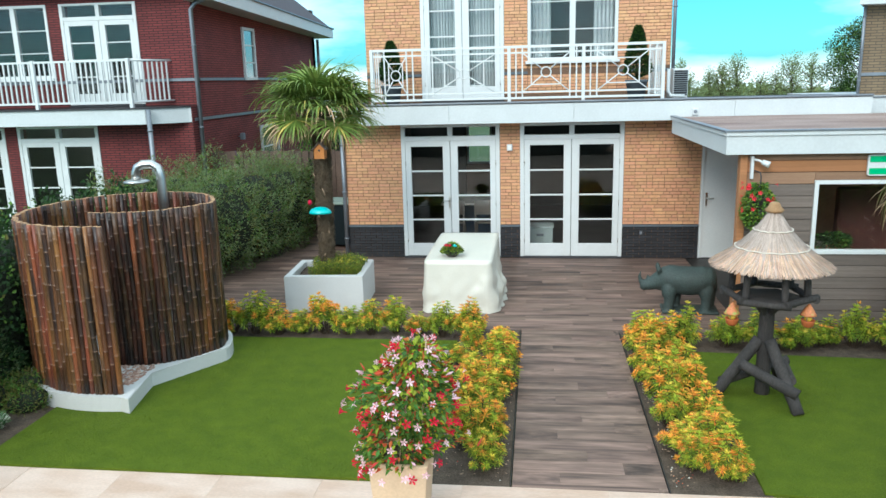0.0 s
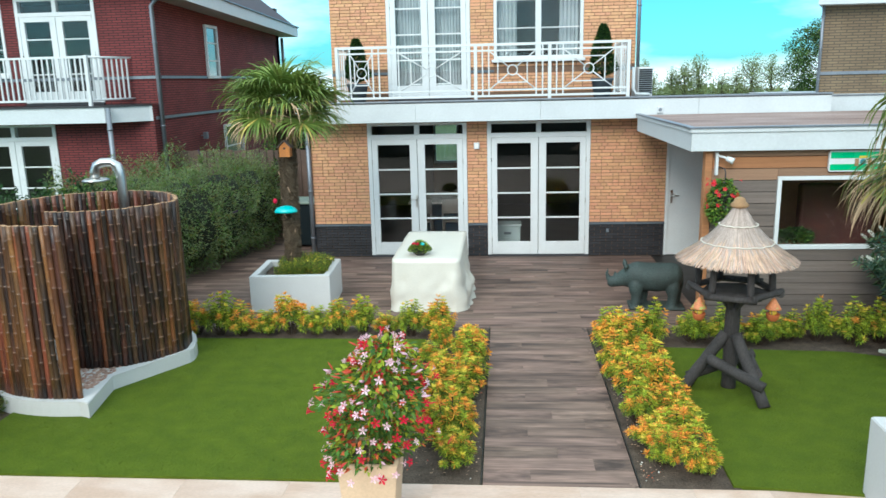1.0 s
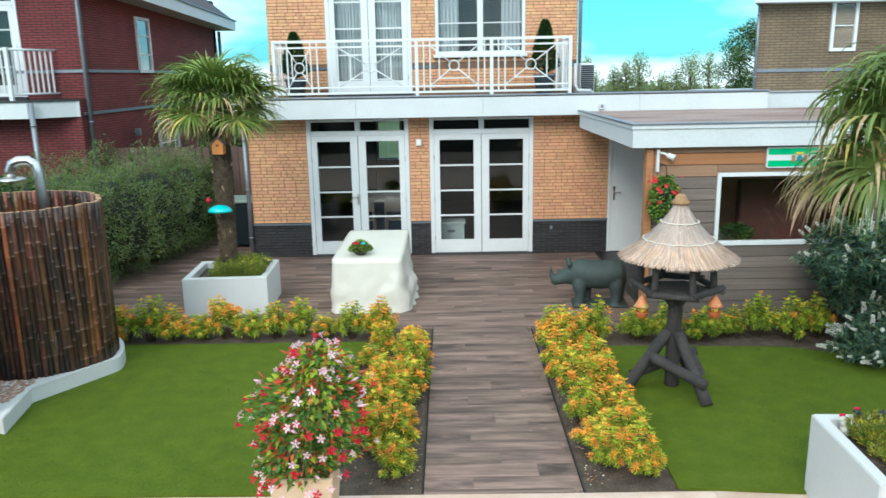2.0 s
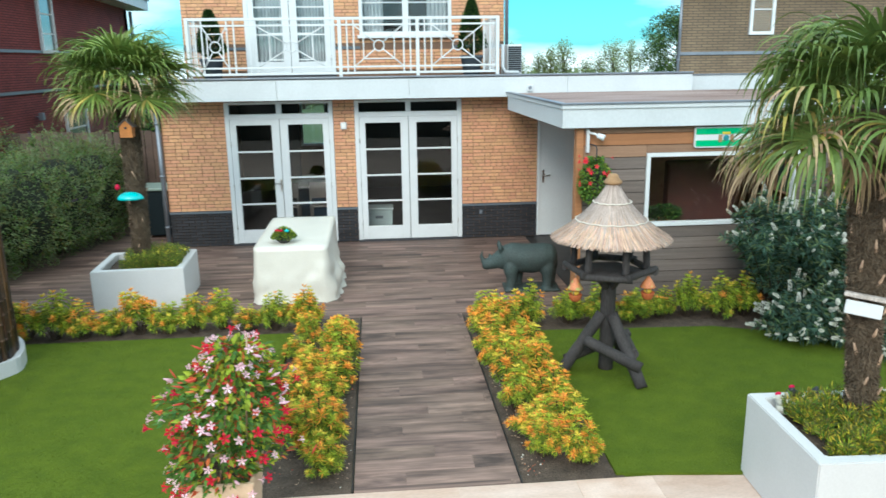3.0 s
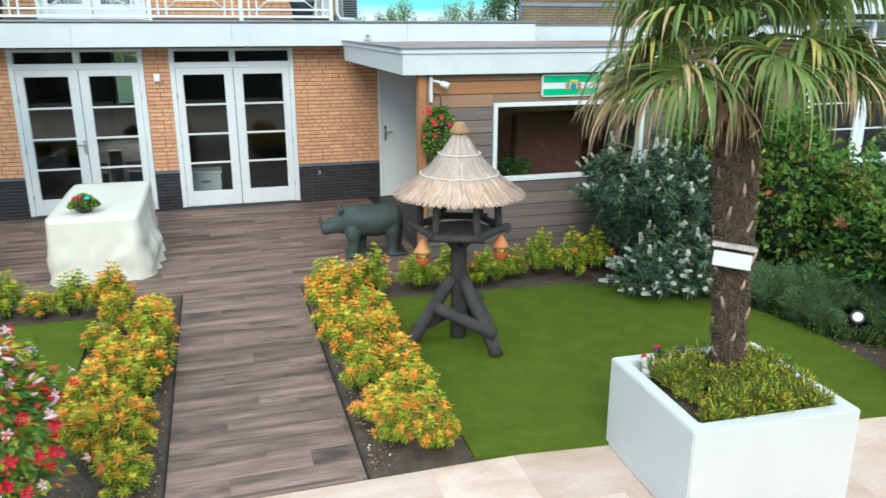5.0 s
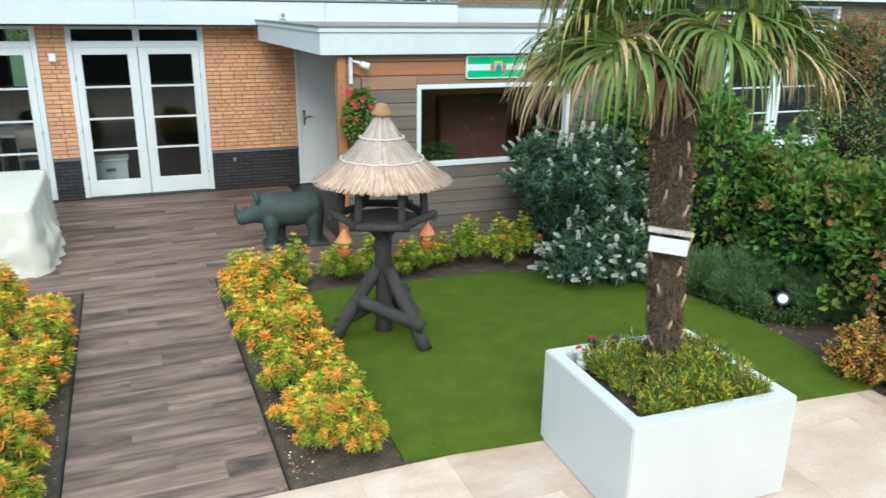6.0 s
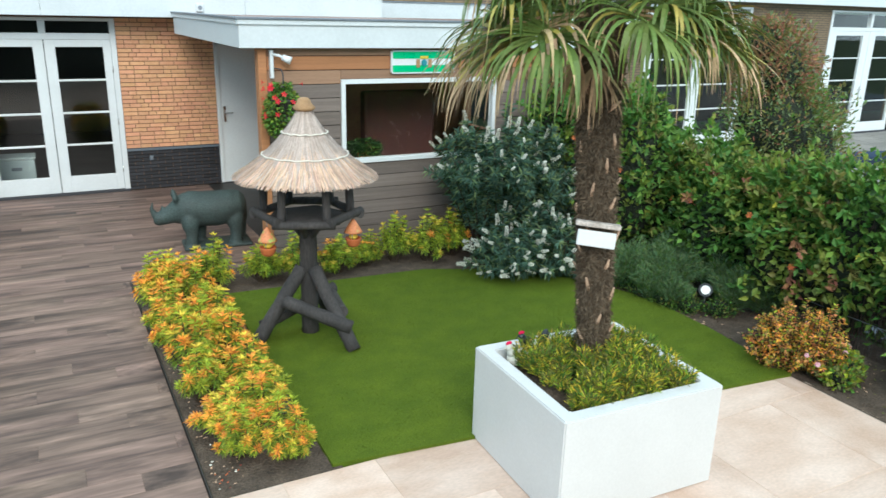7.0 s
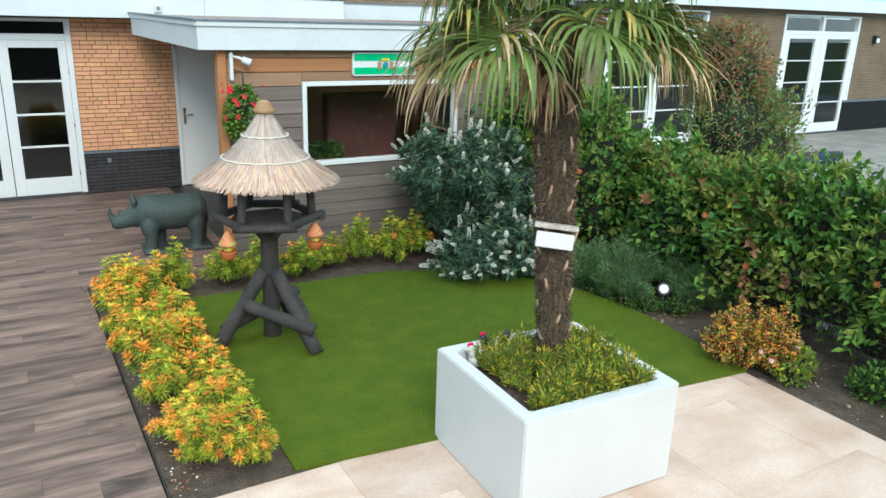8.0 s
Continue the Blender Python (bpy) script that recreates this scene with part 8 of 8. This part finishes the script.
# ---- hen ornaments in the planter ----
for c, m, lab in (((3.32, -8.43, 0.572), M_WHITEFLOWER, "small white hen ornament with a red comb in the planter corner"), ((3.48, -8.33, 0.575), M_BLACKPLASTIC, "small dark rooster ornament in the planter corner")):
    bm = B()
    for q, r, tip in (((0, 0, 0.055), (0.092, 0.064, 0.058), -12), ((-0.058, 0, 0.095), (0.034, 0.032, 0.056), -28), ((-0.082, 0, 0.135), (0.027, 0.024, 0.026), 0), ((0.088, 0, 0.098), (0.020, 0.030, 0.066), 32), ((0.10, 0, 0.085), (0.018, 0.022, 0.060), 48), ((0, 0.05, 0.062), (0.062, 0.018, 0.036), -10), ((0, -0.05, 0.062), (0.062, 0.018, 0.036), -10)):
        bmesh.ops.create_icosphere(bm, subdivisions=2, radius=1.0, matrix=pose(c[0] + q[0], c[1] + q[1], c[2] + q[2], 0, tip, 0) @ Matrix.Diagonal((*r, 1)))
    tube(bm, [(c[0] - 0.105, c[1], c[2] + 0.135), (c[0] - 0.128, c[1], c[2] + 0.128)], [0.008, 0.002], 6)
    made = bmesh.ops.create_icosphere(bm, subdivisions=2, radius=1.0, matrix=Matrix.Translation(Vector(c) + Vector((-0.084, 0, 0.163))) @ Matrix.Diagonal((0.024, 0.008, 0.015, 1)))["verts"]
    for f in {f for v in made for f in v.link_faces}:
        f.material_index = 1
    for f in bm.faces:
        f.smooth = True
    solid("hen_ornament", bm, [m, M_CRIMSON], lab, "ornament", "hen ornaments")

# ---- distance: trees and a low wood behind the houses ----
def tree(at, high, wide, seed, mats, weights, label, n=5000, airy=None):
    """A tapered trunk with limbs, and a crown of leaf clumps with gaps."""
    g = np.random.default_rng(seed)
    t = thing("tree", at, label, "tree", "trees behind the houses")
    bm = B()
    tube(bm, [at, (at[0] + 0.1, at[1], at[2] + high * 0.5), (at[0], at[1], at[2] + high * 0.92)], [high * 0.022, high * 0.015, high * 0.003], 8)
    P, D = [], []
    clumps = 34 if airy is None else 80
    for i in range(clumps):
        u = (0.25 if airy is None else 0.10) + (0.75 if airy is None else 0.90) * (i + 0.5) / clumps
        a = i * 2.4 + g.uniform(-0.4, 0.4)
        r = wide * math.sin(math.pi * min(1, (u - 0.16) / 0.9)) ** 0.7 * g.uniform(0.35, 1.0)
        if airy:      # slender upright crowns
            r = wide * (1.02 - u) ** 0.5 * 1.9 * g.uniform(0.10, 1.0)
        c = np.array([at[0] + r * math.cos(a), at[1] + r * math.sin(a), at[2] + high * (u + (g.uniform(-0.07, 0.05) if airy else 0.0))])
        tube(bm, [(at[0], at[1], at[2] + high * (u - 0.12)), tuple(c)], [high * 0.006, high * 0.002], 5)
        m = n // clumps
        d = unit(g.normal(size=(m, 3)))
        P.append(c + d * (wide * (0.24 if airy else 0.30) * g.random((m, 1)) ** 0.5) * np.array([1, 1, 2.0 if airy else 0.75]))
        D.append(unit(d + g.normal(size=(m, 3)) * 0.5))
    part("trunk", bm, M_TWIG, t)
    P, D = np.concatenate(P), np.concatenate(D)
    s = high * (0.030 if airy else 0.021)
    put_under(new("crown", leaf_mesh("crown", P, D, s * g.uniform(0.6, 1.3, len(P)), s * 0.55, mats, g.choice(len(mats), len(P), p=weights))), t)


gt = np.random.default_rng(13)
TM, TWT = [M_LEAF_HAZE, M_LEAF_DUSK, M_LEAF_OLIVE], [0.7, 0.15, 0.15]
for x, y, h, w in ((11.3, 48, 4.4, 0.9), (12.2, 49, 3.4, 0.8), (13.9, 50, 3.8, 0.8), (14.9, 50, 4.2, 0.8), (16.0, 50, 4.7, 0.9), (18.4, 52, 3.3, 1.2), (19.6, 52, 3.6, 1.2), (20.8, 52, 4.6, 1.1), (23.0, 54, 4.6, 1.3), (-9.0, 60, 7.0, 1.9), (-6.2, 58, 6.0, 1.7), (-11.5, 62, 6.5, 2.0)):
    fall_away = 0.027 * (y - 24)
    tree((x, y, -0.05 - fall_away), (h + fall_away) * 0.93, w * 1.35, int(gt.integers(1000)), TM, TWT, "slender grey-green tree in the distance", 3600, True)
tree((20.0, 36, -0.37), 6.2, 2.6, 5, [M_LEAF_DARK, M_LEAF_MID, M_LEAF_DUSK], [0.6, 0.25, 0.15], "broad dark oak behind the houses", 20000)
tree((23.2, 38, -0.43), 6.6, 2.4, 6, [M_LEAF_DARK, M_LEAF_MID, M_LEAF_DUSK], [0.6, 0.25, 0.15], "broad dark oak behind the houses", 9000)
n = 26000
x = gt.uniform(-60, 110, n)
y = 75 + gt.uniform(-6, 6, n)
hgt = 2.5 + 0.4 * np.sin(x * 0.35) + 0.5 * np.sin(x * 1.3 + 1)
P = np.stack([x, y, -0.05 - 0.027 * (y - 24) + gt.random(n) * hgt], 1)
D = unit(gt.normal(size=(n, 3)) + np.array([0, -0.3, 0.4]))
tagged(new("far_wood", leaf_mesh("far_wood", P, D, gt.uniform(0.5, 1.1, n), 0.6, [M_LEAF_HAZE, M_LEAF_DUSK, M_LEAF_OLIVE], gt.choice(3, n, p=[0.6, 0.25, 0.15]))), "low wood along the horizon, haze put into its colour", "wood", kind="stuff")

# ---- pieces of the setting: cladding boards, bricks, planks, slabs ----
rng = np.random.default_rng(21)


def brick_mesh(w):
    bm = B()
    box(bm, 0.005, w - 0.005, 0, 0.024, 0, 0.05)
    return mesh_of("brick", bm, M_BRICK)


BRICKS = {w: brick_mesh(w) for w in (0.205, 0.105, 0.155)}
V, F = [], []
for a, b in ((WL, DOORS[0][0]), (DOORS[0][1], DOORS[1][0]), (DOORS[1][1], WR)):
    for x, z, w in brick_run(bond, a, b, 0.64, 2.53):
        y = float(rng.uniform(-0.003, 0.003))
        if a > WL:
            near = min(BRICKS, key=lambda q: abs(q - w))
            piece("brick", BRICKS[near], wall_front, Matrix.Translation((x, y, z)) @ Matrix.Diagonal((w / near, 1, 1, 1)))
        else:
            i = len(V)
            p, q, c, d = x + 0.005, x + w - 0.005, z, z + 0.05
            V += [(p, y, c), (q, y, c), (q, y, d), (p, y, d), (p, 0.02, c), (q, 0.02, c), (q, 0.02, d), (p, 0.02, d)]
            F += [(i, i + 1, i + 2, i + 3), (i, i + 4, i + 5, i + 1), (i + 1, i + 5, i + 6, i + 2), (i + 2, i + 6, i + 7, i + 3), (i + 3, i + 7, i + 4, i)]
me = bpy.data.meshes.new("pier_bricks")
me.from_pydata(V, [], F)
me.materials.append(M_BRICK_I)
tagged(put_under(new("pier_bricks", me), wall_front), kind="stuff")


def board_piece(x0, x1, z, high, material):
    bm = B()
    box(bm, x0, x1, AY, AY + 0.022, z + 0.004, z + high - 0.004, 0.003)
    part("board", bm, material, annex)


z, k = 0.02, 0
while z < 2.33:
    high = min(0.148, 2.34 - z)
    mat_b = M_CEDAR_NEW if k == 14 else (M_CEDAR_MID if k == 13 or k == 15 else M_CEDAR)
    if z + high < WZ0 or z > WZ1:
        board_piece(AX0 + 0.10, AX1, z, high, mat_b)
    else:
        if z < WZ1 < z + high - 0.012:
            board_piece(WX0, WX1, WZ1, z + high - WZ1, mat_b)
        if z + 0.012 < WZ0 < z + high:
            board_piece(WX0, WX1, z, WZ0 - z, mat_b)
        board_piece(AX0 + 0.10, WX0 - 0.002, z, high, mat_b)
        board_piece(WX1 + 0.002, AX1, z, high, mat_b)
    z += 0.148
    k += 1


def lay_planks(x0, x1, y0, y1, parent, long=1.2, wide=0.198):
    y, row = y1, 0
    while y > y0 + 0.02:
        w = min(wide, y - y0)
        x = x0 - (0.0, 0.55, 0.25, 0.8)[row % 4]
        while x < x1:
            a, b = max(x, x0), min(x + long, x1)
            if b - a > 0.03:
                piece("plank", PLANK, parent, Matrix.Translation(((a + b) / 2, y - w / 2, rng.uniform(-0.0006, 0.0006))) @ Matrix.Diagonal(((b - a - 0.0015) / 1.2, (w - 0.0015) / 0.2, 1, 1)))
            x += long
        y -= wide
        row += 1


bm = B()
box(bm, -0.6, 0.6, -0.1, 0.1, -0.015, 0.0, 0.0008)
PLANK = mesh_of("plank", bm, M_PLANK)
terrace = bpy.data.objects["terrace_base"]
path_base = bpy.data.objects["path_base"]
lay_planks(-5.6, 3.4, -4.19, -0.02, terrace)
lay_planks(-4.7, -3.36, 0.0, 5.0, terrace)
lay_planks(PX0, PX1, FRONT, -4.19, path_base)

bm = B()
box(bm, -0.5, 0.5, -0.5, 0.5, -0.03, 0.0, 0.003)
SLAB = mesh_of("slab", bm, M_SAND)
paving = bpy.data.objects["paving_base"]
y, row = FRONT, 0
while y > -15.5:
    high = (0.6, 0.9, 0.6)[row % 3]
    x = -6.0 + (0.0, -0.37, -0.71)[row % 3]
    while x < 5.85:
        w = (0.9, 0.6, 1.2)[int(rng.integers(3))]
        b = min(x + w, 5.86)
        if b - x > 0.1:
            piece("slab", SLAB, paving, Matrix.Translation(((x + b) / 2, y - high / 2, rng.uniform(-0.001, 0.001))) @ Matrix.Diagonal((b - x - 0.004, high - 0.004, 1, 1)))
        x += w
    y -= high
    row += 1
